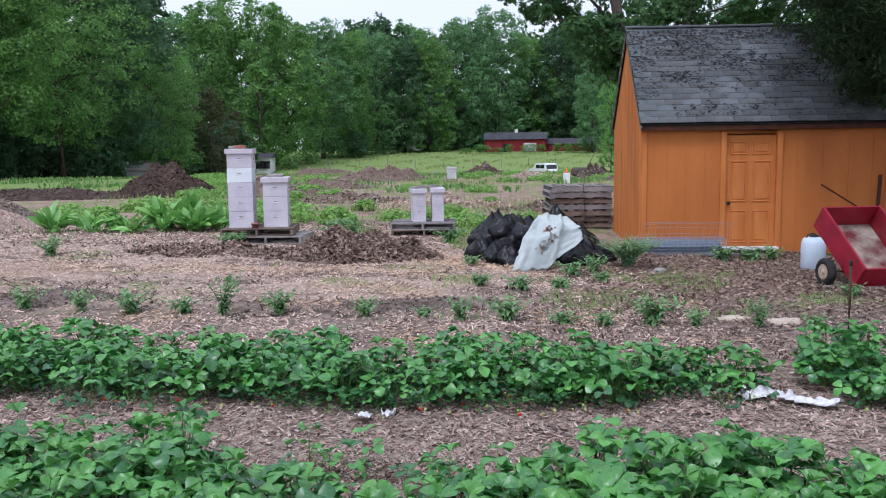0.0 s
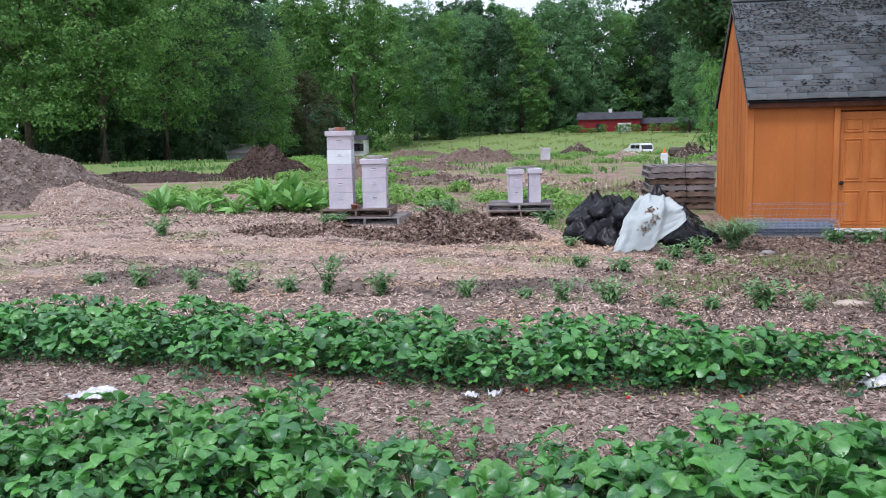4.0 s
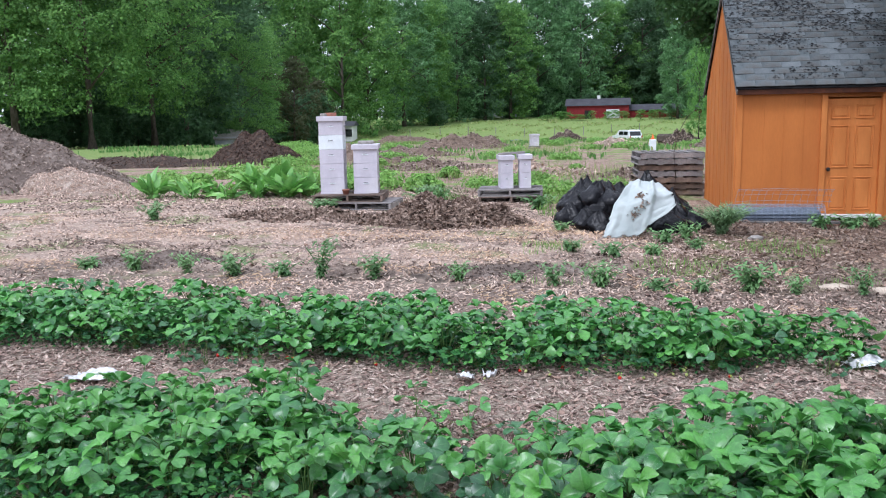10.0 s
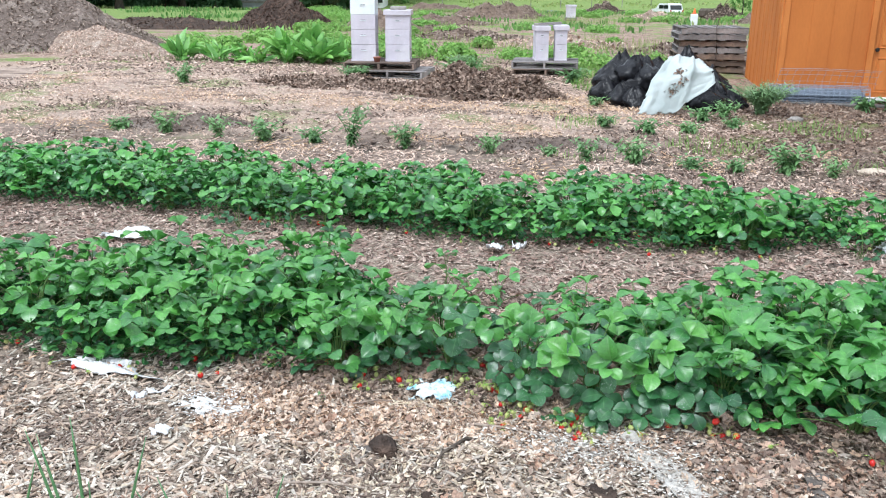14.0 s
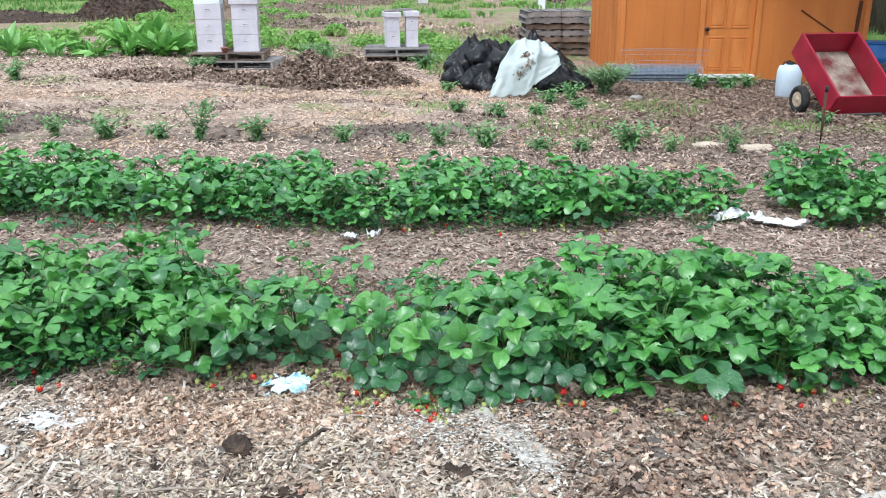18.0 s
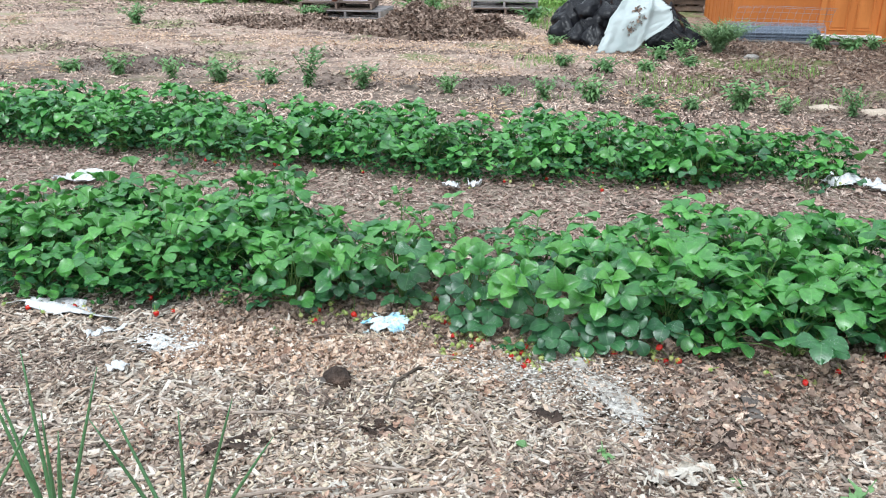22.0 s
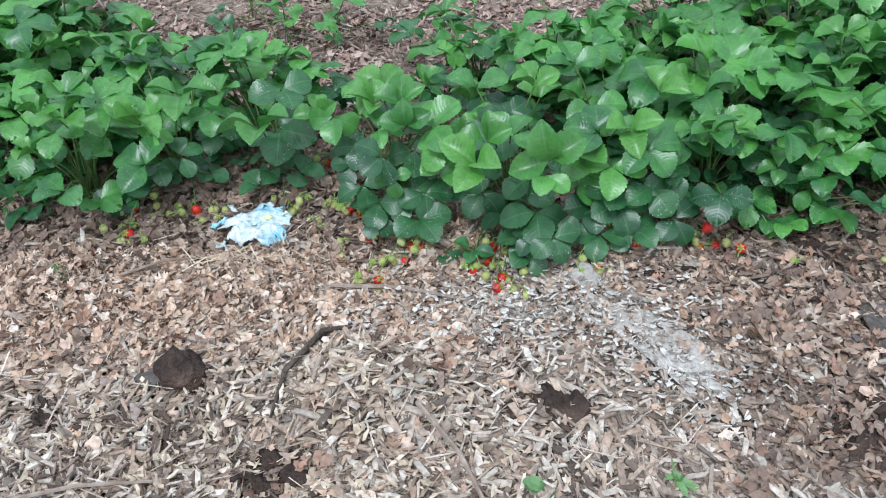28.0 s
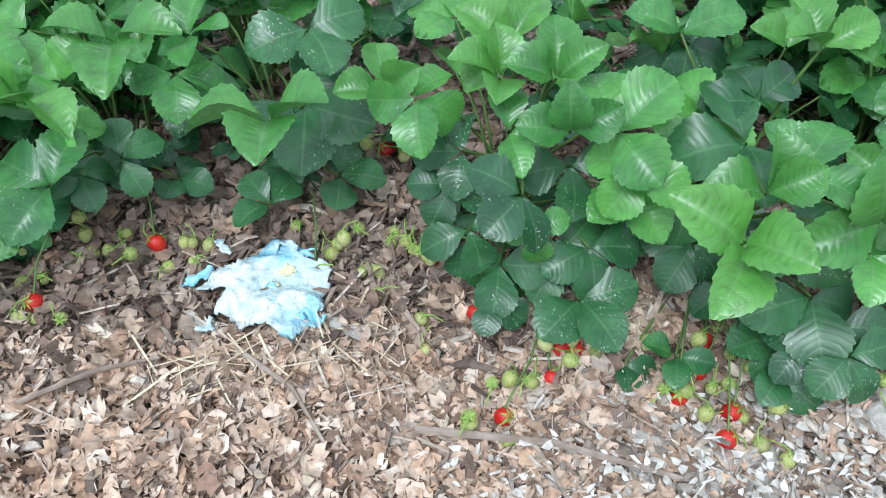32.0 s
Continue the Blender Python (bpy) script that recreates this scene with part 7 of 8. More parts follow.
WEEDS = [weed_mesh(0.30, 12, 12, 0.095, 0.010, 81, 1.3), weed_mesh(0.25, 16, 11, 0.10, 0.011, 82, 1.7), weed_mesh(0.40, 11, 15, 0.095, 0.010, 83, 1.0), weed_mesh(0.15, 18, 8, 0.095, 0.010, 84, 2.2)]
for k, (x, y, w, s) in enumerate(((-3.98, 5.99, 1, 0.9), (-3.3, 5.88, 0, 0.9), (-2.72, 5.75, 1, 1.0), (-2.15, 5.79, 3, 1.0), (-1.71, 5.66, 2, 1.05), (-1.12, 5.69, 0, 1.0), (-0.17, 5.53, 1, 0.75), (0.84, 5.35, 0, 0.85), (1.3, 5.23, 1, 1.0), (1.88, 5.18, 3, 0.9),
                                  (2.27, 5.02, 3, 0.8), (2.73, 5.02, 1, 1.15), (3.15, 5.0, 0, 0.7), (3.75, 4.9, 2, 0.7), (4.25, 4.85, 3, 0.8), (0.45, 5.4, 3, 0.7), (-4.6, 6.1, 3, 1.0), (1.6, 6.9, 3, 1.1), (2.1, 7.1, 3, 1.0), (1.1, 7.2, 3, 0.9),
                                  (-5.2, 9.3, 1, 1.1), (4.9, 9.7, 3, 1.3), (5.4, 9.8, 3, 1.4), (5.75, 9.9, 1, 0.9), (2.4, 8.05, 3, 1.1), (2.7, 8.3, 1, 0.9), (1.05, 8.9, 3, 0.9), (0.75, 11.6, 3, 1.6), (-1.35, 12.2, 3, 1.6), (5.4, 6.5, 3, 0.9), (2.7, 7.6, 3, 0.8), (-1.0, 12.3, 0, 1.2))):
    green(WEEDS[w], x, y, s, 50 * k)
green(weed_mesh(0.30, 60, 13, 0.08, 0.008, 99, 1.3), -2.75, 10.3, 1.0, 10, "shrub", "feathery green weed before the hive pallet", "shrub", "shrubs")
green(SAGE, 3.28, 8.85, 1.0, 30, "shrub", "bushy grey-green herb beside the wire roll", "shrub", "shrubs")
green(LUSH, -1.62, 14.6, 1.15, 60, "shrub", "leafy dark green bush behind the beehives", "shrub", "shrubs")
green(SAGE, -1.36, 12.9, 0.62, 90, "shrub", "low grey-green bush behind the beehives", "shrub", "shrubs")
rw = random.Random(90)
for k in range(80):
    y = rw.uniform(13.5, 52)
    x = rw.uniform(-4 - 0.25 * y, 4 + 0.2 * y)
    if (2.6 < x < 8.4 and y < 17) or (abs(x + 2.3) < 1 and y < 14) or (-7 < x < -3 and y < 14):
        continue
    green(rw.choice((LUSH, LUSH2, LUSH2, LUSH3)), x, y, rw.uniform(0.6, 1.3), rw.uniform(0, 360), "weed_clump", "lush green weed clump on the field", "weed", "weed clumps on the field")
for x, y, s, k in ((0.653, -0.93, 1.0, 0), (0.16, -0.87, 0.7, 0), (0.57, -1.49, 1.2, 0), (1.06, -1.55, 1.4, 0), (1.36, -1.06, 1.1, 0), (-0.44, -0.21, 1.0, 0), (0.92, -0.93, 0.9, 1), (-0.75, -0.25, 0.8, 0), (1.05, -0.35, 0.5, 0)):
    green(SPROUT[k], x, y, s, 40 * k, "seedling", "small green seedling in the mulch", "seedling", "seedlings")
for x, y, s in ((1.62, -1.28, 1.0), (1.50, -1.40, 0.8), (1.72, -1.45, 1.1), (1.58, -1.55, 0.9)):
    green(weed_mesh(0.17, 3, 7, 0.07, 0.0075, int(s * 50), 0.6), x, y, s, 20, "weed", "bright green narrow-leaved weed in the mulch", "weed")


def broad_plant(x, y, n, ln, wd, seed, label):
    """A clump of big upright leaves, each its own part."""
    r = random.Random(seed)
    e = thing("broad_leaf_plant", label, "plant", (x, y, gz(x, y)), 0, "broad-leaved plants")
    for i in range(n):
        verts, faces = [], []
        L = ln * r.uniform(0.55, 1.15)
        bm = bmesh.new()
        st = L * 0.3
        ox = Matrix.Rotation(-radians(r.uniform(22, 84)), 4, "Y") @ Matrix.Rotation(radians(r.uniform(-60, 60)), 4, "X")
        tube(bm, [(0, 0, 0), tuple(ox @ Vector((st, 0, 0)))], [0.012, 0.007], 5, False)
        bm.verts.index_update()
        verts = [tuple(v.co) for v in bm.verts]
        faces = [tuple(v.index for v in f.verts) for f in bm.faces]
        bm.free()
        blade(verts, faces, ox @ Matrix.Translation((st * 0.9, 0, 0)), L, 1.15 * wd * L * r.uniform(0.7, 1.2), r.uniform(-0.15, 0.6), 0.45, 7)
        me = raw("leaf", verts, faces, True)
        me.materials.append(M["broad"])
        o = obj("leaf", me, None, e)
        o.matrix_local = pose(r.uniform(-0.12, 0.12), r.uniform(-0.1, 0.1), 0, 0, 0, r.uniform(0, 360))


for k, (x, y, n, ln, wd) in enumerate(((-6.5, 12.3, 26, 0.46, 0.16), (-5.85, 12.4, 22, 0.34, 0.17), (-5.5, 12.6, 18, 0.30, 0.17), (-5.1, 12.4, 22, 0.33, 0.17), (-4.75, 13.1, 60, 0.50, 0.17), (-4.3, 13.2, 60, 0.54, 0.17), (-4.05, 12.7, 44, 0.43, 0.17), (-3.7, 13.1, 30, 0.40, 0.16), (-4.55, 12.6, 22, 0.32, 0.17))):
    broad_plant(x, y, n, ln, wd, 120 + k, "clump of large upright bright green leaves")


def onion(x, y, n, h, seed, fan):
    r = random.Random(seed)
    e = thing("onion_plant", "young onion with upright hollow green leaves", "plant", (x, y, gz(x, y)), 0, "onions")
    part("stem", tube(bmesh.new(), [(0, 0, -0.02), (0, 0, 0.03), (0, 0, 0.07)], [0.011, 0.010, 0.008], 8), M["petiole"], e, "pale green stem base", True)
    for i in range(n):
        a = (i / max(1, n - 1) - 0.5) * fan + r.uniform(-0.12, 0.12)
        b = r.uniform(-0.3, 0.3)
        L = h * r.uniform(0.55, 1.05)
        pts = [(L * u * math.sin(a), L * u * math.sin(b) * 0.6, 0.03 + L * u * math.cos(a) - 0.06 * L * u * u) for u in (0, 0.3, 0.6, 0.85, 1)]
        part("leaf", tube(bmesh.new(), pts, [0.0055, 0.006, 0.0048, 0.0032, 0.001], 7), M["onion"], e, shade=True)


onion(-0.66, -1.64, 7, 0.66, 5, 0.55)
onion(-0.28, -1.66, 5, 0.68, 6, 0.9)
onion(-0.95, -1.66, 7, 0.58, 7, 1.0)

# Tall grass and tufts over the field.
BLADES = ([(-.03, 0, 0), (.03, 0, 0), (.05, .05, .55), (.03, .16, 1.0), (.0, .05, .55)], [(0, 1, 2, 3, 4)])


def grassy(x, y, rng):
    m = np.sin(0.55 * x + 1.3) * np.sin(0.42 * y + 0.5) + 0.5 * np.sin(1.3 * x - 0.7 * y) + 0.3 * np.sin(2.7 * y + x)
    shed_in = (x > 3.3) & (x < 8.3) & (y < 15.6)
    pal = ((np.abs(x + 2.3) < 0.8) | (np.abs(x - 0.26) < 0.75)) & (y < 13.7)
    return (m > rng.uniform(0.15, 0.8, len(x))) & ~shed_in & ~pal


scatter("grass", spread(24000, -12, 14, 11.7, 30, 91, grassy), (0.05, 0.15), BLADES, M["grass"], 11, 0.22, "green weedy grass between bare patches", "grass")
scatter("grass", spread(30000, -28, 26, 30, 75, 92, grassy), (0.12, 0.26), ([(-.2, 0, 0), (.2, 0, 0), (.25, .05, .55), (.0, .16, 1.0), (-.25, .05, .6)], [(0, 1, 2, 3, 4)]), M["grass"], 12, 0.2, "rough green grass over the far field", "grass")
scatter("meadow_grass", spread(13000, -12, 12, 17, 60, 191, lambda x, y, r: np.sin(0.35 * x + 0.8) * np.sin(0.3 * y + 1.9) + 0.4 * np.sin(1.1 * x + 0.5 * y) > r.uniform(0, 0.7, len(x))), (0.12, 0.34), BLADES, M["grass_dry"], 111, 0.2, "tall yellowing meadow grass", "grass")
scatter("grass", spread(40000, -40, 40, 58, 150, 192, grassy), (0.18, 0.45), ([(-.4, 0, 0), (.4, 0, 0), (.3, .05, .45), (.0, .16, .7), (-.3, .05, .5)], [(0, 1, 2, 3, 4)]), M["grass_dry"], 112, 0.2, "rough meadow before the wood", "grass")
scatter("grass", spread(7000, 0.75, 3.2, 10.6, 14.5, 193, lambda x, y, r: r.uniform(0, 1, len(x)) < 0.45 + 0.5 * np.sin(3 * x + 1) * np.sin(2.3 * y)), (0.06, 0.19), BLADES, M["weed_tuft"], 113, 0.25, "bright green grass round the bags and pallets", "grass")
scatter("grass", spread(2600, -1.6, -0.6, 11.2, 14.0, 194, lambda x, y, r: r.uniform(0, 1, len(x)) < 0.4 + 0.5 * np.sin(4 * x + 1) * np.sin(3.3 * y)), (0.05, 0.14), BLADES, M["grass"], 114, 0.25, "grass behind the beehives", "grass")
scatter("grass", spread(4200, 0.5, 5.2, 5.3, 8.0, 93, lambda x, y, r: np.sin(2.1 * x) * np.sin(2.6 * y + 1) > 0.45), (0.05, 0.12), BLADES, M["weed_tuft"], 13, 0.3, "thin young grass in the path", "grass")
scatter("grass", spread(2500, 8.4, 16, 10.5, 20, 94), (0.12, 0.35), BLADES, M["grass"], 14, 0.25, "grass beside the shed", "grass")


# ---- heap of black bags with a tarp ----
def bag(x, y, z, s, seed, turn):
    bm = bmesh.new()
    bmesh.ops.create_uvsphere(bm, u_segments=26, v_segments=16, radius=1.0)
    r = random.Random(seed)
    off = Vector((r.uniform(0, 50), r.uniform(0, 50), r.uniform(0, 50)))
    lx, ly = r.uniform(-0.4, 0.4), r.uniform(-0.4, 0.4)
    for v in bm.verts:
        n = noise.noise(v.co * 1.4 + off) * 0.36 - abs(noise.noise(v.co * 2.9 + off)) * 0.40 - abs(noise.noise(v.co * 6.3 + off)) * 0.22 + noise.noise(v.co * 11 + off) * 0.06
        p = v.co * (1.1 + n)
        if p.z > 0.35:
            k = max(0.22, 1.0 - 1.05 * (p.z - 0.35))
            p.x, p.y = p.x * k + lx * (p.z - 0.35), p.y * k + ly * (p.z - 0.35)
            p.z += 0.45 * (p.z - 0.35)
        p.z = max(p.z, -0.5)
        v.co = Vector((p.x * s, p.y * s * 0.85, (p.z + 0.5) * s * 0.75))
    o = part("garbage_bag", bm, M["bag"], None, "", True)
    o.matrix_world = pose(x, y, z, r.uniform(-8, 8), r.uniform(-8, 8), turn)
    tagged(o, "full black plastic bag, creased and shiny, in a heap", "bag", "black bags in a heap")


rb = random.Random(15)
for k in range(34):
    u, v = rb.uniform(-1, 1), rb.uniform(-1, 1)
    if u * u + v * v > 1:
        u, v = u * 0.6, v * 0.6
    x, y = 2.1 + 0.98 * u, 9.95 + 0.75 * v
    lift = 0.40 * min(1.0, max(0, 1.35 * (1 - (u + 0.12) ** 2 - (v * 0.8) ** 2))) * (0.45 + 0.55 * rb.random())
    bag(x, y, gz(x, y) - 0.03 + lift * 0.85, rb.uniform(0.20, 0.33), 200 + k, rb.uniform(0, 360))
for k, (x, y) in enumerate(((1.22, 9.55), (1.45, 9.25), (1.62, 9.1), (2.75, 9.2), (2.98, 9.45), (2.6, 9.05), (1.3, 9.9))):
    bag(x, y, gz(x, y) - 0.03, 0.25, 260 + k, 40 * k)


def tarp():
    """A creased sheet drawn over the front of the heap."""
    n = 46
    verts, faces = [], []
    def along(pts, u):
        k = min(int(u * (len(pts) - 1)), len(pts) - 2)
        return Vector(pts[k]).lerp(Vector(pts[k + 1]), u * (len(pts) - 1) - k)
    for j in range(n):
        for i in range(n):
            u, v = i / (n - 1), j / (n - 1)
            low = along(((1.57, 8.14, 0.02), (1.78, 8.24, 0.02), (2.02, 8.38, 0.03), (2.26, 8.50, 0.16), (2.62, 8.66, 0.44)), u)
            mid = along(((1.74, 8.52, 0.42), (2.0, 8.52, 0.44), (2.25, 8.60, 0.50), (2.58, 8.78, 0.58)), u)
            top = along(((2.02, 9.0, 0.68), (2.2, 8.98, 0.71), (2.48, 9.0, 0.69)), u)
            q = low.lerp(mid, v * 2) if v < 0.5 else mid.lerp(top, v * 2 - 1)
            p = Vector((u * 2.0, v * 2.0, 0.7))
            cr = 0.045 * noise.noise(p * 1.5) + 0.03 * abs(noise.noise(p * 3.3)) + 0.02 * math.sin(10 * u + 4 * v + 3 * noise.noise(p * 2))
            cr += 0.07 * math.exp(-((u - 0.66 - 0.08 * v) / 0.04) ** 2) * min(1, 2 * v)
            verts.append((q.x + 0.02 * noise.noise(p * 2.2 + Vector((9, 0, 0))), q.y - 0.6 * cr, gz(q.x, q.y) + max(0.012, q.z + 0.7 * cr)))
    for j in range(n - 1):
        for i in range(n - 1):
            if noise.noise(Vector((i * 0.3, j * 0.3, 4))) > 0.2 and (i < 1 or j < 1 or i > n - 3):
                continue
            a = j * n + i
            faces.append((a, a + 1, a + n + 1, a + n))
    me = raw("tarp", verts, faces, True)
    o = obj("tarp", me, M["tarp"])
    md = o.modifiers.new("thickness", "SOLIDIFY")
    md.thickness = 0.006
    tagged(o, "creased dirty white plastic tarp over the black bags", "tarp")
    for k, (u, v, s) in enumerate(((0.46, 0.64, 0.09), (0.52, 0.40, 0.11), (0.44, 0.34, 0.06))):
        i, j = int(u * n), int(v * n)
        pts = []
        r = random.Random(k)
        for q in range(24):
            ii, jj = min(n - 1, max(0, i + round(r.gauss(0, s * 28)))), min(n - 1, max(0, j + round(r.gauss(0, s * 14))))
            pts.append(verts[jj * n + ii])
        scatter("leaf_dirt", np.array(pts), (0.03, 0.07), DRY, M["dry_leaf_dark"], 30 + k, 0.8, "dead leaves and dirt on the tarp", "leaf litter", 0.008)


tarp()


# ---- wire roll by the shed ----
def wire_roll():
    L, R = 1.42, 0.17
    e = thing("wire_mesh_roll", "rolled galvanised wire fencing lying before the shed", "wire fence", (4.42, 10.35, gz(4.4, 10.35) + 0.02), -3)
    rng = random.Random(3)
    k = 0
    for turn, r0, sag in ((0, 0.17, 0.8), (1, 0.145, 0.85), (2, 0.12, 0.9)):
        bm = bmesh.new()
        for i in range(18):
            x = -L / 2 + L * i / 17 + rng.uniform(-0.006, 0.006)
            pts = [(x, r0 * math.cos(a), r0 * sag * (1 + math.sin(a))) for a in np.linspace(0, 6.2, 15)]
            tube(bm, pts, 0.0026, 4, False)
        part("hoop_wire", bm, M["wire"], e)["kind"] = "stuff"
        bm = bmesh.new()
        for i in range(14):
            a = 2 * math.pi * i / 14 + turn * 0.3
            tube(bm, [(-L / 2, r0 * math.cos(a), r0 * sag * (1 + math.sin(a))), (L / 2, r0 * math.cos(a), r0 * sag * (1 + math.sin(a)))], 0.0026, 4, False)
        part("line_wire", bm, M["wire"], e)["kind"] = "stuff"
    # The loose end stands up as a low arch.
    bm = bmesh.new()
    for i in range(14):
        x = -0.58 + 1.42 * i / 13
        tube(bm, [(x, 0.15, 0.2), (x + 0.02, 0.17, 0.34), (x + 0.04, 0.12, 0.46), (x + 0.05, 0.03, 0.50)], 0.0024, 4, False)
    for y, z in ((0.165, 0.30), (0.16, 0.40), (0.10, 0.47), (0.03, 0.50)):
        tube(bm, [(-0.56, y, z), (0.0, y, z + 0.012), (0.88, y, z - 0.01)], 0.0024, 4, False)
    part("loose_end", bm, M["wire"], e, "springy loose end of the wire")
    part("core", one_box((L - 0.04, 0.2, 0.18), (0, 0, 0.12), bevel=0.08), M["wire_core"], e, "dense dark inner coils")


wire_roll()
loose("plank", one_box((1.7, 0.12, 0.035), (0, 0, 0.02), bevel=0.005), M["fascia"], "dark weathered plank under the wire roll", "plank", (4.55, 10.18, gz(4.5, 10.18)), -3)


# ---- tipped garden cart ----
def cart():
    e = thing("garden_cart", "red wooden garden cart tipped forward onto its front edge", "cart", (6.13, 7.2, gz(6.13, 7.2)), 0)
    L, Wd, H, t = 1.16, 0.82, 0.33, 0.022
    tip = pose(0, 0, 0, 0, 0, 9) @ pose(0, 0, 0.015, 37, 0, 0)   # y runs up along the bed from its low front edge

    def put(name, size, at, m, label=""):
        bm = one_box(size, at, bevel=0.005)
        bmesh.ops.transform(bm, matrix=tip, verts=bm.verts)
        return part(name, bm, m, e, label)
    put("bed_floor", (Wd - 2 * t, L - 2 * t, t), (0, L / 2, t / 2), M["cart_floor"], "scuffed bare floor with red paint left")
    put("side_panel", (t, L, H), (-Wd / 2 + t / 2, L / 2, H / 2), M["cart"])
    put("side_panel", (t, L, H), (Wd / 2 - t / 2, L / 2, H / 2), M["cart"])
    put("front_panel", (Wd - 2 * t - 0.002, t, H), (0, t / 2, H / 2), M["cart"])
    put("back_panel", (Wd - 2 * t - 0.002, t, H), (0, L - t / 2, H / 2), M["cart"])
    put("edge_strip", (Wd - 0.1, 0.012, 0.03), (0, -0.007, 0.018), M["pallet"], "bare wooden strip along the lower edge")
    for x in (-Wd / 2 - 0.005, Wd / 2 + 0.005):
        put("corner_iron", (0.014, 0.04, H * 0.9), (x, 0.02, H / 2), M["cart"])
    for x in (-Wd / 2 + t / 2, Wd / 2 - t / 2):
        put("top_rail", (0.03, L, 0.012), (x, L / 2, H + 0.007), M["cart"])
    return e


def cart_wheels(e):
    for sx in (-1, 1):
        c = Vector((-0.06 + sx * 0.55, 0.36 + sx * 0.08, 0.175))
        rot = pose(*c, 0, 90, 9)
        bm = bmesh.new()
        n, k = 28, 10
        R, r = 0.135, 0.045
        rings = []
        for i in range(n):
            a = 2 * math.pi * i / n
            rings.append([bm.verts.new(((R + r * math.cos(b)) * math.cos(a), (R + r * math.cos(b)) * math.sin(a), 1.25 * r * math.sin(b))) for b in [2 * math.pi * j / k for j in range(k)]])
        for i in range(n):
            for j in range(k):
                bm.faces.new((rings[i][j], rings[(i + 1) % n][j], rings[(i + 1) % n][(j + 1) % k], rings[i][(j + 1) % k]))
        bmesh.ops.transform(bm, matrix=rot, verts=bm.verts)
        ty = part("wheel", bm, M["rubber"], e, "black pneumatic wheel with a cream rim", True)
        bm = lathe(bmesh.new(), [(0.02, -0.05), (0.025, -0.035), (0.06, -0.03), (0.095, -0.045), (0.10, -0.04), (0.10, 0.04), (0.095, 0.045), (0.06, 0.03), (0.025, 0.035), (0.02, 0.05)], sides=20)
        bmesh.ops.transform(bm, matrix=rot, verts=bm.verts)
        part("rim", bm, M["rim"], ty, "cream metal rim", True)
    part("axle", tube(bmesh.new(), [(-0.64, 0.27, 0.175), (0.52, 0.45, 0.175)], 0.014, 8), M["rust"], e)
    for sx in (-1, 1):
        part("strut", tube(bmesh.new(), [(-0.06 + sx * 0.3, 0.36 + sx * 0.05, 0.18), (-0.08 + sx * 0.3, 0.48 + sx * 0.05, 0.40)], 0.014, 6), M["cart"], e)
    part("tow_bar", tube(bmesh.new(), [(-0.12, 0.86, 0.68), (-0.28, 1.05, 0.80)], 0.016, 8), M["black_plastic"], e)


cart_wheels(cart())

jx, jy = 5.84, 8.9


def jug():
    e = thing("plastic_drum", "white plastic drum behind the red cart", "drum", (jx + 0.12, jy, gz(jx, jy)))
    e.scale = (0.9, 0.9, 0.98)
    part("body", lathe(bmesh.new(), [(0.17, 0.0), (0.185, 0.02), (0.19, 0.30), (0.185, 0.38), (0.16, 0.45), (0.09, 0.47)]), M["jug"], e, shade=True)
    part("cap", lathe(bmesh.new(), [(0.06, 0.46), (0.06, 0.50), (0.05, 0.51)], sides=16), M["black_plastic"], e, "dark screw cap", True)
    part("handle", tube(bmesh.new(), [(-0.12, 0, 0.44), (-0.1, 0, 0.5), (0.0, 0.03, 0.52), (0.1, 0, 0.47)], 0.012, 6), M["black_plastic"], e, shade=True)


jug()


def barrel():
    x, y = 7.78, 10.05
    e = thing("blue_barrel", "blue plastic barrel standing beside the shed", "barrel", (x, y, gz(x, y)))
    part("body", lathe(bmesh.new(), [(0.21, 0), (0.23, 0.03), (0.235, 0.22), (0.245, 0.24), (0.235, 0.26), (0.235, 0.46), (0.245, 0.48), (0.235, 0.50), (0.225, 0.70), (0.2, 0.72), (0.19, 0.70)]), M["blue"], e, shade=True)
    part("rim", lathe(bmesh.new(), [(0.225, 0.695), (0.237, 0.70), (0.237, 0.725), (0.215, 0.73)]), M["blue"], e, shade=True)


barrel()


def bucket():
    x, y = 7.32, 8.42
    e = thing("bucket", "white tub with a loose black lid on it", "bucket", (x, y, gz(x, y)))
    part("body", lathe(bmesh.new(), [(0.24, 0), (0.25, 0.02), (0.28, 0.40), (0.29, 0.41)]), M["jug"], e, shade=True)
    part("lid", lathe(bmesh.new(), [(0.36, 0.41), (0.38, 0.43), (0.37, 0.47), (0.25, 0.52), (0.12, 0.54)]), M["black_plastic"], e, "black plastic lid", True)


bucket()
loose("brick", one_box((0.24, 0.11, 0.08), (0, 0, 0.04), bevel=0.008), M["brick"], "brown brick lying on the black lid", "brick", (7.36, 8.40, gz(7.32, 8.42) + 0.535), 20)


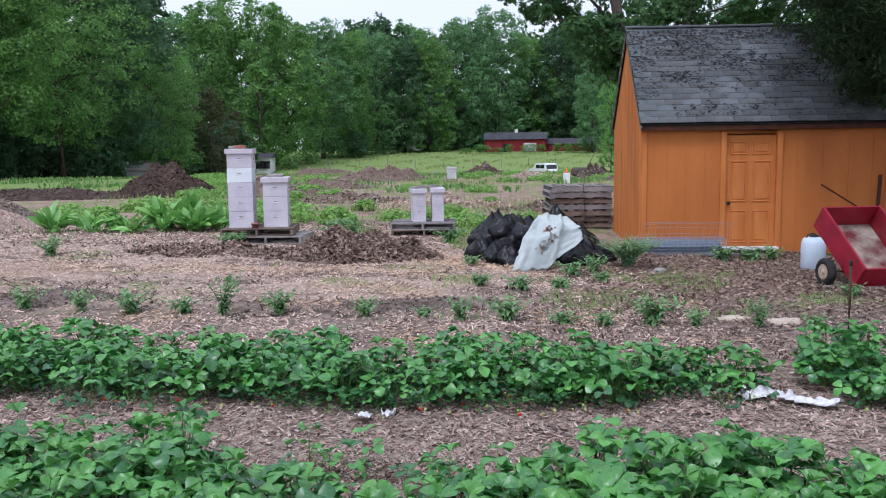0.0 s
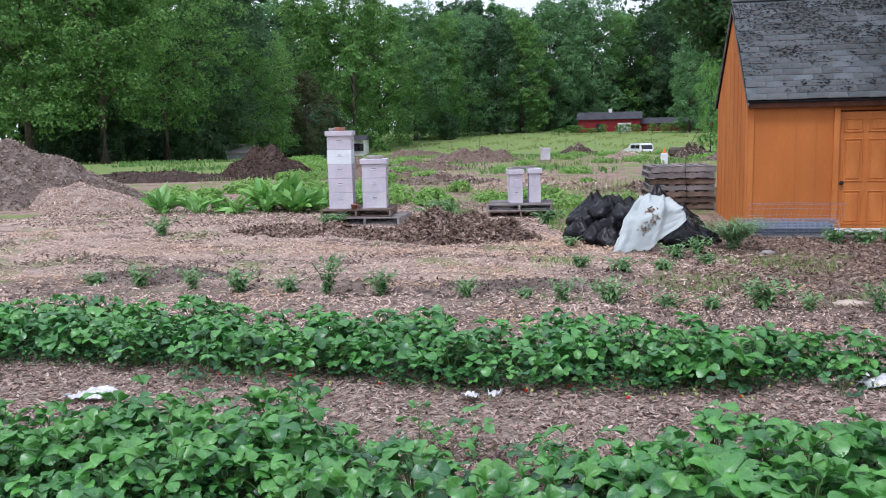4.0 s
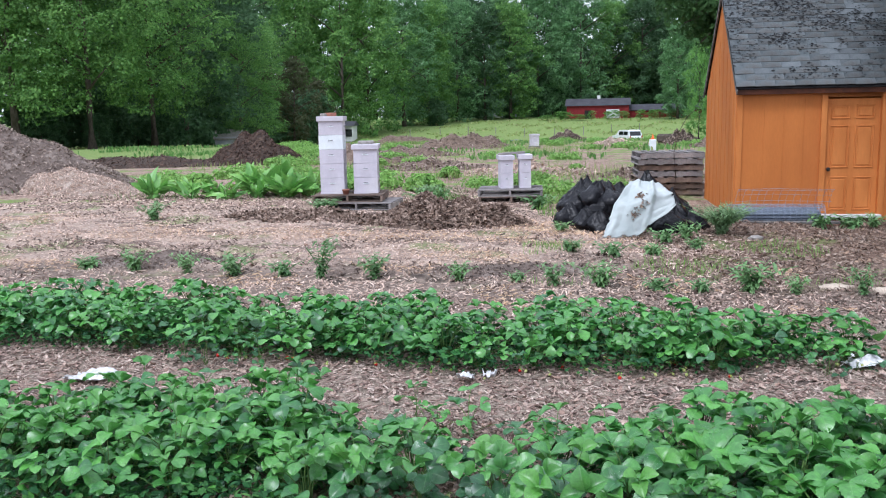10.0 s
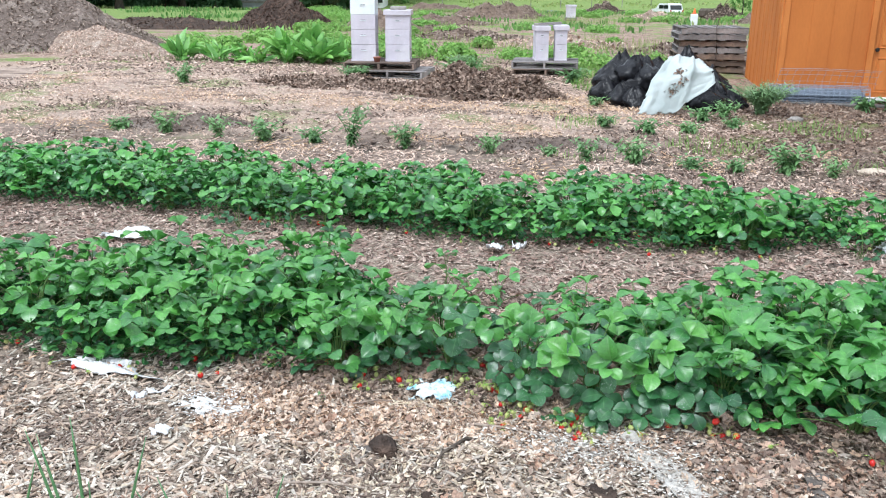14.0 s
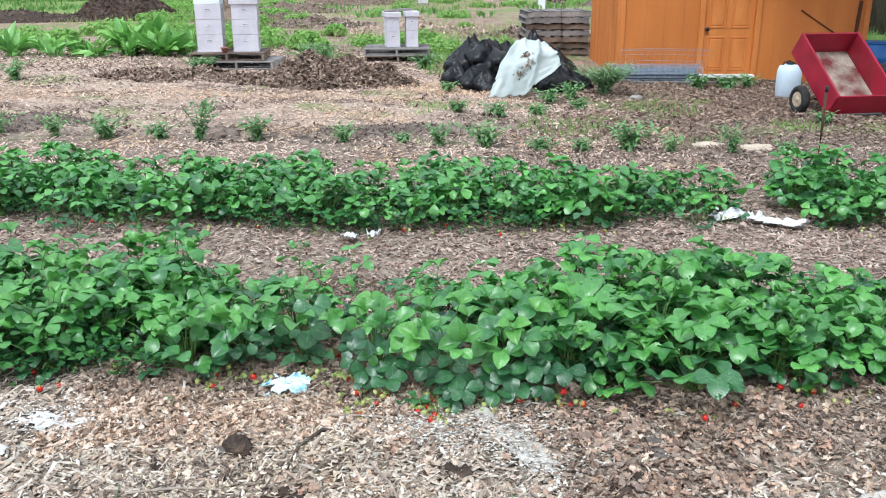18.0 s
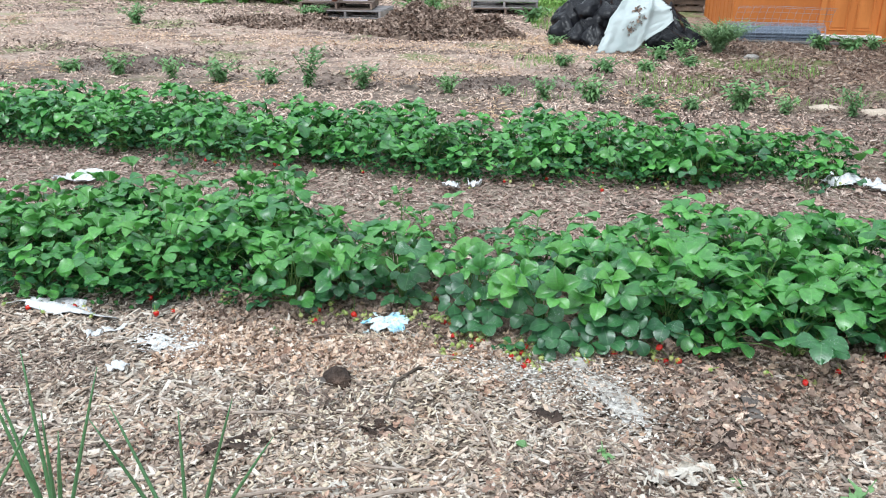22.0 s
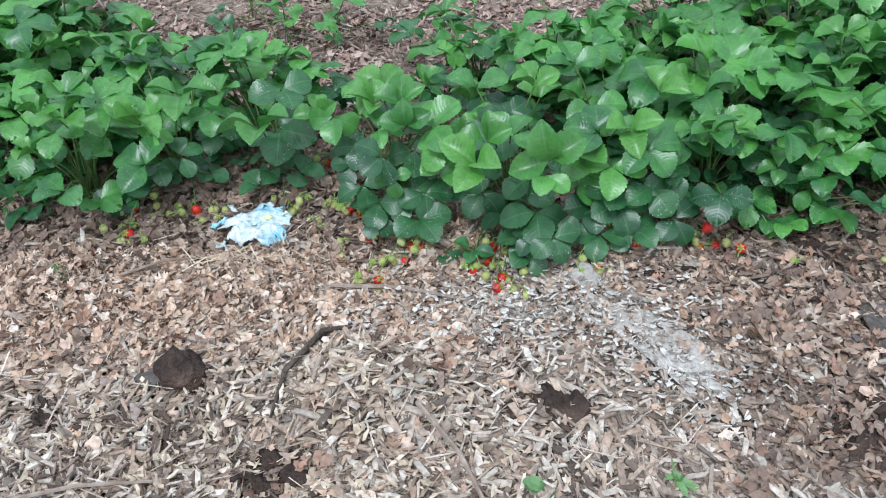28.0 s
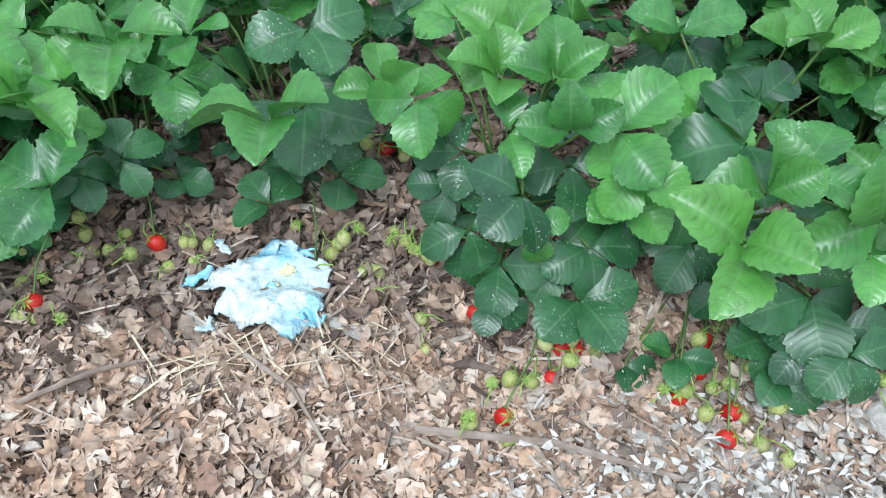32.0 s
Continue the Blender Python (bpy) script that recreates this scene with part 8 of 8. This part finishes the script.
def clutter():
    """Scrap beside the shed: pipe, crate, hose, panel, boards."""
    x, y = 8.7, 10.1
    loose("white_pipe", tube(bmesh.new(), [(-0.45, 0.2, 0.62), (0.5, -0.2, 0.40)], 0.055, 14), M["white_paint"], "white plastic pipe lying on the scrap", "pipe", (x, y - 0.3, gz(x, y)), 0, True)
    bm = bmesh.new()
    for k in range(5):
        pts = [(0.28 * math.cos(a) + 0.02 * k, 0.2 * math.sin(a), 0.06 + 0.05 * k + 0.03 * math.sin(3 * a + k)) for a in np.linspace(0, 6.2, 20)]
        tube(bm, pts, 0.014, 6, False)
    loose("garden_hose", bm, M["black_plastic"], "coiled black hose beside the barrel", "hose", (8.25, 9.5, gz(8.25, 9.5)), 0, True)
    e = thing("perforated_panel", "pale perforated metal panel leaning on the scrap", "panel", (8.62, 10.35, gz(8.6, 10.3) + 0.35), 12)
    part("sheet", one_box((0.52, 0.012, 0.42), (0, 0, 0.25), (-25, 18, 0)), M["steel"], e)
    for i in range(6):
        for j in range(4):
            h = lathe(bmesh.new(), [(0.018, 0), (0.018, 0.004)], sides=8)
            bmesh.ops.transform(h, matrix=pose(0, 0, 0.25, -25, 18, 0) @ pose(-0.2 + 0.08 * i, -0.0065, -0.14 + 0.09 * j, 90, 0, 0), verts=h.verts)
            part("hole", h, M["dark_slot"], e)
    for k, (dx, dz, tl) in enumerate(((-0.1, 0.55, 22), (0.15, 0.30, -14), (0.35, 0.2, 8), (0.0, 0.12, -4), (0.4, 0.08, 3))):
        loose("scrap_board", one_box((0.9, 0.09, 0.025), (0, 0, 0), (0, -tl, 0), 0.004), M["pallet_brown"], "dark weathered scrap board in the pile", "board", (8.7 + dx, 10.2 - 0.12 * k, gz(8.7, 10) + dz), 10 * k)
    e = thing("metal_rack", "grey metal rack with shelves of scrap", "rack", (9.35, 9.75, gz(9.3, 9.7)), 0)
    for dx in (-0.3, 0.3):
        for dy in (-0.2, 0.2):
            part("post", one_box((0.03, 0.03, 1.5), (dx, dy, 0.75)), M["steel"], e)
    for z in (0.12, 0.55, 1.0, 1.45):
        part("shelf", one_box((0.66, 0.46, 0.025), (0, 0, z)), M["steel"], e)
    loose("grey_bin", one_box((0.5, 0.34, 0.34), (0, 0, 0.17), bevel=0.03), M["grey_wall"], "grey storage bin on the rack", "bin", (9.35, 9.75, gz(9.3, 9.7) + 0.565), 4)
    loose("wire_crate", one_box((0.5, 0.34, 0.24), (0, 0, 0.12), bevel=0.02), M["steel"], "dull metal crate at the rack's foot", "crate", (9.0, 9.1, gz(9, 9.1)), -8)


clutter()

# Stake in the row and a bent sapling by the shed.
st = tube(bmesh.new(), [(0, 0, -0.1), (0.004, 0.0, 0.35), (-0.004, 0, 0.70)], 0.0135, 8)
stake = loose("stake", st, M["rust"], "rusty iron stake driven into the bed", "stake", (4.40, 4.45, gz(4.4, 4.45)), 0, True)
part("cap", lathe(bmesh.new(), [(0.017, 0.66), (0.017, 0.71), (0.013, 0.715)], sides=10), M["black_plastic"], stake, "black plastic cap", True)
loose("vine", tube(bmesh.new(), [(0, 0, 0), (0.02, 0, 0.5), (-0.02, 0, 0.95), (0.05, 0.0, 1.3), (0.22, 0.02, 1.62), (0.42, 0.05, 1.78)], [0.01, 0.009, 0.008, 0.007, 0.006, 0.004], 6), M["bark"], "thin bare stem bent towards the shed", "vine", (3.42, 13.6, gz(3.4, 13.6)), 0, True)


# ---- litter, stones and clods in the mulch ----
def sheet(name, label, category, x, y, rx, ry, m, seed, turn=0, lump=0.03, n=18, lift=0.012, jag=0.3, parent=None):
    """A crumpled scrap lying on the ground, with a torn outline and thickness."""
    off = Vector((seed * 3.7, seed * 1.3, 0))
    verts, faces, keep = [], [], {}
    for j in range(n):
        for i in range(n):
            u, v = 2 * i / (n - 1) - 1, 2 * j / (n - 1) - 1
            p = Vector((u, v, 0)) * 1.3 + off
            px, py = u * rx, v * ry
            q = pose(0, 0, 0, 0, 0, turn) @ Vector((px, py, 0))
            z = lift + lump * (0.5 + noise.noise(p * 1.1) + 0.6 * abs(noise.noise(p * 2.6)))
            inside = math.hypot(u, v) + jag * noise.noise(p * 1.9 + Vector((5, 5, 5))) < 0.86
            keep[i, j] = inside
            verts.append((q.x, q.y, gz(x + q.x, y + q.y) - gz(x, y) + max(0.004, z)))
    for j in range(n - 1):
        for i in range(n - 1):
            if keep[i, j] and keep[i + 1, j] and keep[i, j + 1] and keep[i + 1, j + 1]:
                a = j * n + i
                faces.append((a, a + 1, a + n + 1, a + n))
    o = obj(name, raw(name, verts, faces, True), m)
    o.location = (x, y, gz(x, y))
    md = o.modifiers.new("thickness", "SOLIDIFY")
    md.thickness = 0.003
    if parent:
        o.parent = parent
        o.location = o.location - parent.location
        o["label"] = label
        return o
    return tagged(o, label, category)


wrapper = sheet("plastic_wrapper", "torn blue and white printed plastic film on the leaf litter", "litter", 0.03, -0.05, 0.118, 0.082, M["tissue"], 4, -26, 0.034, 40, 0.014, 0.75)
for k, (x, y, rx, ry, tn) in enumerate(((0.09, -0.095, 0.034, 0.018, -60), (0.065, 0.012, 0.045, 0.014, -12), (-0.075, 0.0, 0.03, 0.014, 10), (0.025, -0.05, 0.03, 0.014, 30), (-0.01, -0.02, 0.02, 0.010, -20))):
    sheet("printed_panel", "bright blue printed area", "", x, y, rx, ry, M["blue_film"], 80 + k, tn, 0.016, 16, 0.022, 0.6, wrapper)
for k, (x, y, rx, ry, tn) in enumerate(((0.0, -0.075, 0.022, 0.018, 40), (0.06, -0.02, 0.018, 0.008, 10), (-0.03, 0.0, 0.012, 0.008, 0), (0.04, -0.045, 0.010, 0.007, 60))):
    sheet("printed_panel", "pale yellow printed area", "", x, y, rx, ry, M["yellow_film"], 90 + k, tn, 0.014, 12, 0.026, 0.6, wrapper)
sheet("plastic_scrap", "grey torn plastic strip beside the wrapper", "litter", 0.14, -0.115, 0.06, 0.018, M["ash"], 5, -22, 0.01, 12, 0.01, 0.1)
sheet("plastic_scrap", "brownish plastic strip under the wrapper", "litter", -0.065, -0.075, 0.055, 0.018, M["ash"], 6, -40, 0.008, 12, 0.01, 0.1)
for x, y, rx, ry, s, tn in ((-1.52, -0.03, 0.34, 0.075, 7, -8), (-1.18, -0.19, 0.07, 0.04, 8, 20), (-1.22, -0.30, 0.05, 0.03, 9, 60), (0.14, 2.10, 0.08, 0.07, 10, 0), (0.30, 2.12, 0.06, 0.03, 11, 30), (-2.46, 2.02, 0.22, 0.10, 12, 0),
                           (2.86, 2.50, 0.20, 0.09, 15, 10), (3.18, 2.32, 0.24, 0.09, 16, -20), (3.02, 2.42, 0.08, 0.05, 17, 0), (-1.0, -0.55, 0.06, 0.03, 18, 5)):
    sheet("plastic_scrap", "crumpled white plastic scrap in the mulch", "litter", x, y, rx, ry, M["plastic_white"], s, tn, 0.03 if y < 1 else 0.06)
sheet("ash_patch", "grey ash spread over the mulch", "ash", 0.98, -0.54, 0.24, 0.085, M["ash"], 21, -54, 0.006, 50, 0.012, 0.7)
sheet("ash_patch", "spill of white ash beside the plastic scraps", "ash", -0.87, -0.28, 0.15, 0.085, M["plaster"], 27, 8, 0.010, 40, 0.012, 0.7)
sheet("ash_patch", "pale ash among the chips", "ash", 0.60, -0.37, 0.22, 0.06, M["ash"], 22, -8, 0.006, 50, 0.010, 0.9)
sheet("fibre_sheet", "torn pale fibre sheet showing through the mulch", "fibre sheet", 1.15, -1.09, 0.12, 0.075, M["white_stone"], 23, 5, 0.036, 46, 0.030, 0.8)
sheet("fibre_sheet", "torn pale fibre sheet half buried in mulch", "fibre sheet", 1.38, -1.43, 0.22, 0.10, M["white_stone"], 24, -28, 0.036, 52, 0.026, 0.9)
sheet("fibre_sheet", "small torn pale fibre sheet in mulch", "fibre sheet", 1.31, -1.26, 0.10, 0.05, M["white_stone"], 25, -40, 0.028, 36, 0.026, 0.9)
sheet("fibre_sheet", "pale fibre sheet at the bed's end", "fibre sheet", 2.15, -0.95, 0.16, 0.08, M["ash"], 26, 10, 0.02, 30, 0.002, 0.9)
for k, (x, y, rx, ry) in enumerate(((3.62, 5.30, 0.24, 0.15), (4.12, 5.12, 0.28, 0.17), (1.75, 5.6, 0.45, 0.12), (-0.6, 5.9, 0.4, 0.14), (-1.6, 6.2, 0.5, 0.14), (-3.6, 6.6, 0.4, 0.16), (4.7, 4.6, 0.3, 0.1))):
    heap("sand_patch", "small patch of pale dry sand", "sand", x, y, 1.25 * rx, 1.2 * ry, 0.055 if k < 2 else 0.024, M["sand"], 150 + k, 0, 18, 1.4, 0.2)
heap("soil_mound", "low dark mound of fine soil", "soil", -4.0, 6.5, 1.1, 0.5, 0.12, M["heap_grey"], 160, 0, 30, 1.3, 0.25, M["chips_dark"], 1500, (0.015, 0.05))
heap("soil_mound", "low grey-brown soil ridge", "soil", 0.3, 6.1, 1.4, 0.4, 0.09, M["heap_grey"], 161, 0, 30, 1.3, 0.3, M["chips_dark"], 1500, (0.015, 0.05))


def rock(name, x, y, s, m, label, category, seed, squash=0.6):
    bm = bmesh.new()
    bmesh.ops.create_icosphere(bm, subdivisions=3, radius=1.0)
    off = Vector((seed, seed * 2.2, 3))
    for v in bm.verts:
        k = 1 + 0.42 * noise.noise(v.co * 1.5 + off) + 0.24 * noise.noise(v.co * 4 + off) + 0.16 * noise.noise(v.co * 9 + off)
        v.co = v.co * k * s
        v.co.z *= squash
    o = part(name, bm, m, None, "", True)
    o.location = (x, y, gz(x, y) + s * squash * 0.45)
    tagged(o, label, category)


for k, (x, y, rx, ry) in enumerate(((0.11, -0.82, 0.075, 0.055), (0.72, -0.72, 0.06, 0.09), (1.32, -0.86, 0.11, 0.06), (1.54, -0.59, 0.11, 0.12), (-0.38, -0.63, 0.07, 0.035), (1.5, -0.29, 0.10, 0.05), (1.07, -0.34, 0.10, 0.045), (-0.35, -1.08, 0.12, 0.06))):
    sheet("soil_patch", "bare dark soil showing between the chips", "soil", x, y, rx, ry, M["soil" if k != 3 else "clod"], 60 + k, 30 * k, 0.022, 26, 0.004, 0.9)
loose("bark_strip", tube(bmesh.new(), [(0.11, -0.70, gz(0.11, -0.70) + 0.02), (0.14, -0.60, gz(0.14, -0.60) + 0.03), (0.22, -0.50, gz(0.22, -0.50) + 0.035), (0.33, -0.45, gz(0.33, -0.45) + 0.02)], [0.003, 0.007, 0.008, 0.004], 7), M["bark"], "dark curled strip of bark in the chips", "bark", (0, 0, 0))
rock("soil_clod", -0.095, -0.56, 0.055, M["soil"], "dark dry clod of soil on the wood chips", "clod", 1, 0.75)
rock("soil_clod", -0.155, -0.57, 0.032, M["clod"], "dusty clod beside the larger dark one", "clod", 5, 0.6)
rock("stone", 0.86, -0.33, 0.04, M["ash"], "grey stone by the plants", "stone", 2, 0.6)
rock("stone", 0.05, -1.25, 0.028, M["white_stone"], "pale stone in the mulch", "stone", 3, 0.6)
rock("stone", 3.62, 8.35, 0.09, M["stone_grey"], "grey stone near the shrub", "stone", 4, 0.5)
for k, (x, y, s) in enumerate(((0.17, -0.83, 0.035), (0.11, -0.77, 0.03), (0.13, -0.86, 0.028), (1.38, -0.80, 0.03), (0.62, -0.72, 0.022), (0.48, -1.28, 0.03))):
    rock("soil_clod", x, y, s, M["soil"], "dark moist clump of soil in the mulch", "clod", 30 + k, 0.55)
for k, (x0, y0, x1, y1, r) in enumerate(((0.23, -0.28, 0.56, -0.39, 0.006), (0.42, -0.72, 0.55, -1.02, 0.006), (-0.12, -1.15, 0.30, -1.12, 0.006), (-0.35, -1.35, 0.05, -1.28, 0.007), (0.22, -0.60, 0.14, -0.78, 0.007), (0.0, -0.15, 0.11, -0.29, 0.004), (-0.30, -0.20, -0.12, -0.14, 0.004), (0.05, -1.36, 0.36, -1.22, 0.008), (-0.4, -0.9, -0.1, -0.86, 0.005))):
    z0, z1 = gz(x0, y0) + 0.03, gz(x1, y1) + 0.03
    m_ = ((x0 + x1) / 2 + 0.012, (y0 + y1) / 2 + 0.01, (z0 + z1) / 2 + 0.008)
    loose("twig", tube(bmesh.new(), [(x0, y0, z0), m_, (x1, y1, z1)], [r, r * 0.9, r * 0.6], 6), M["twig"], "thin grey-brown twig on the mulch", "twig", (0, 0, 0))


# ---- far field ----
def far_hive(x, y, label):
    z = gz(x, y)
    e = thing("hive_stand", "low wooden stand under a far beehive", "stand", (x, y, z))
    part("top", one_box((0.6, 0.6, 0.05), (0, 0, 0.12)), M["pallet"], e)
    for dx in (-0.25, 0.25):
        part("leg", one_box((0.08, 0.5, 0.1), (dx, 0, 0.05)), M["pallet"], e)
    hive((x, y, z + 0.146), 10, 2, label=label, group="far beehives")


far_hive(0.98, 41, "pale beehive of two boxes far off in the field")


def car(x, y, turn):
    z = gz(x, y)
    e = thing("car", "white estate car parked beyond the mounds", "car", (x, y, z), turn)
    bm = bmesh.new()
    prof = [(-2.2, 0.35), (-2.25, 0.75), (-2.05, 0.98), (-1.85, 1.55), (-1.5, 1.68), (0.5, 1.66), (1.1, 1.12), (2.05, 0.98), (2.2, 0.7), (2.2, 0.35)]
    a = [bm.verts.new((px, -0.86 + 0.10 * smooth(0.95, 1.6, pz), pz)) for px, pz in prof]
    b = [bm.verts.new((px, 0.86 - 0.10 * smooth(0.95, 1.6, pz), pz)) for px, pz in prof]
    bm.faces.new(a[::-1])
    bm.faces.new(b)
    for k in range(len(prof)):
        bm.faces.new((a[k], a[(k + 1) % len(prof)], b[(k + 1) % len(prof)], b[k]))
    part("body", bm, M["car_paint"], e)
    part("rear_window", one_box((0.03, 1.38, 0.50), (-1.97, 0, 1.27), (0, 19, 0)), M["glass_dark"], e)
    for s in (-1, 1):
        part("side_window", one_box((0.95, 0.03, 0.40), (-1.2, s * 0.81, 1.30), (s * 8, 0, 0)), M["glass_dark"], e)
        part("side_window", one_box((1.0, 0.03, 0.40), (-0.1, s * 0.81, 1.30), (s * 8, 0, 0)), M["glass_dark"], e)
        part("tail_light", one_box((0.04, 0.16, 0.3), (-2.2, s * 0.74, 0.84)), M["tail"], e)
        for px in (-1.4, 1.4):
            w = lathe(bmesh.new(), [(0.18, -0.1), (0.31, -0.1), (0.33, 0), (0.31, 0.1), (0.18, 0.1)], sides=18)
            bmesh.ops.transform(w, matrix=pose(px, s * 0.76, 0.33, 90, 0, 0), verts=w.verts)
            part("wheel", w, M["rubber"], e)
    part("bumper", one_box((0.1, 1.6, 0.2), (-2.26, 0, 0.45), bevel=0.03), M["grey_wall"], e)
    part("number_plate", one_box((0.01, 0.4, 0.11), (-2.262, 0, 0.72)), M["white_paint"], e)


car(12.4, 100, 112)
cz = gz(6.35, 37)
loose("white_box", one_box((0.27, 0.27, 0.50), (0, 0, 0.25), bevel=0.02), M["hive_white"], "white box in the field with a cone on it", "box", (6.35, 37, cz), 8)
loose("traffic_cone", lathe(bmesh.new(), [(0.11, 0), (0.11, 0.02), (0.075, 0.02), (0.015, 0.24), (0.01, 0.24)], sides=16), M["cone"], "small orange traffic cone on a white box", "cone", (6.35, 37, cz + 0.50), 0, True)
loose("blue_tub", lathe(bmesh.new(), [(0.4, 0), (0.5, 0.5), (0.46, 0.5)], sides=18), M["blue"], "blue tub far off in the field", "tub", (-0.3, 70, gz(-0.3, 70)), 0, True)


def barn(x, y):
    z = gz(x, y)
    e = thing("barn", "long low red barn with a dark roof at the wood's edge", "barn", (x, y, z - 0.7), -6)
    e.scale = (1.15, 1, 1)
    part("wall", one_box((9.5, 6, 2.7), (0, 0, 1.35)), M["red_barn"], e)
    for nm, x0, x1, h, rz in (("roof", -5, 5, 1.3, 2.7), ):
        bm = bmesh.new()
        vs = [(x0, -3.3, rz), (x1, -3.3, rz), (x1, 0, rz + h), (x0, 0, rz + h), (x0, 3.3, rz), (x1, 3.3, rz)]
        v = [bm.verts.new(p) for p in vs]
        for f in ((0, 1, 2, 3), (3, 2, 5, 4), (0, 3, 4), (1, 5, 2), (0, 4, 5, 1)):
            bm.faces.new([v[i] for i in f])
        part(nm, bm, M["barn_roof"], e)
    part("wing_wall", one_box((11, 5, 1.9), (10.2, 1, 0.95)), M["red_barn"], e)
    part("wing_roof", one_box((11.4, 3.0, 0.15), (10.2, -0.3, 2.25), (20, 0, 0)), M["barn_roof"], e)
    part("garage_door", one_box((2.0, 0.1, 1.5), (2.3, -3.06, 1.25)), M["white_paint"], e, "white garage door")
    part("chimney", one_box((0.5, 0.5, 0.7), (0.1, 0, 4.2)), M["white_paint"], e)
    part("door", one_box((1.0, 0.1, 1.9), (-1.5, -3.06, 0.95)), M["dark_slot"], e)


barn(13.6, 156)


def house(x, y, w, h, label, m="white_paint"):
    z = gz(x, y)
    e = thing("house", label, "house", (x, y, z), 5)
    rise = min(2.0, 0.3 * h)
    part("wall", one_box((w, 7, h), (0, 0, h / 2)), M[m], e)
    bm = bmesh.new()
    v = [bm.verts.new(p) for p in ((-w / 2 - .3, -3.9, h), (w / 2 + .3, -3.9, h), (w / 2 + .3, 0, h + rise), (-w / 2 - .3, 0, h + rise), (-w / 2 - .3, 3.9, h), (w / 2 + .3, 3.9, h))]
    for f in ((0, 1, 2, 3), (3, 2, 5, 4), (0, 3, 4), (1, 5, 2), (0, 4, 5, 1)):
        bm.faces.new([v[i] for i in f])
    part("roof", bm, M["barn_roof"], e)
    for dx in (-w * 0.3, 0, w * 0.3):
        win = part("window", one_box((1.0, 0.1, 1.2), (dx, -3.54, h * 0.55)), M["white_paint"], e)
        part("pane", one_box((0.8, 0.06, 1.0), (dx, -3.58, h * 0.55)), M["glass_dark"], win)


house(-5.5, 182, 8, 3.0, "pale house half hidden among the trees", "grey_wall")
house(-24.2, 116, 1.8, 2.1, "white house glimpsed between the trees")
out = thing("outbuilding", "low grey outbuilding half hidden under the trees", "outbuilding", (-28.8, 80, gz(-28.8, 80) - 0.1), 20)
out.scale = (1.35, 1.35, 2.1)
part("wall", one_box((2.0, 1.6, 0.8), (0, 0, 0.4)), M["grey_wall"], out)
part("roof", one_box((2.2, 1.9, 0.08), (0, 0, 0.9), (12, 0, 0)), M["stone_grey"], out)
for k in range(9):
    x, y = -16 + 4.1 * k, 120 + 3 * math.sin(k)
    loose("fence_post", tube(bmesh.new(), [(0, 0, 0), (0, 0, 1.2)], 0.05, 6), M["pallet"], "thin wooden post along the field edge", "post", (x, y, gz(x, y)))
loose("stump", one_box((1.1, 1.0, 0.5), (0, 0, 0.25), bevel=0.12), M["bark"], "dark stump behind the shed", "stump", (8.6, 46.5, gz(8.6, 46.5)), 20)
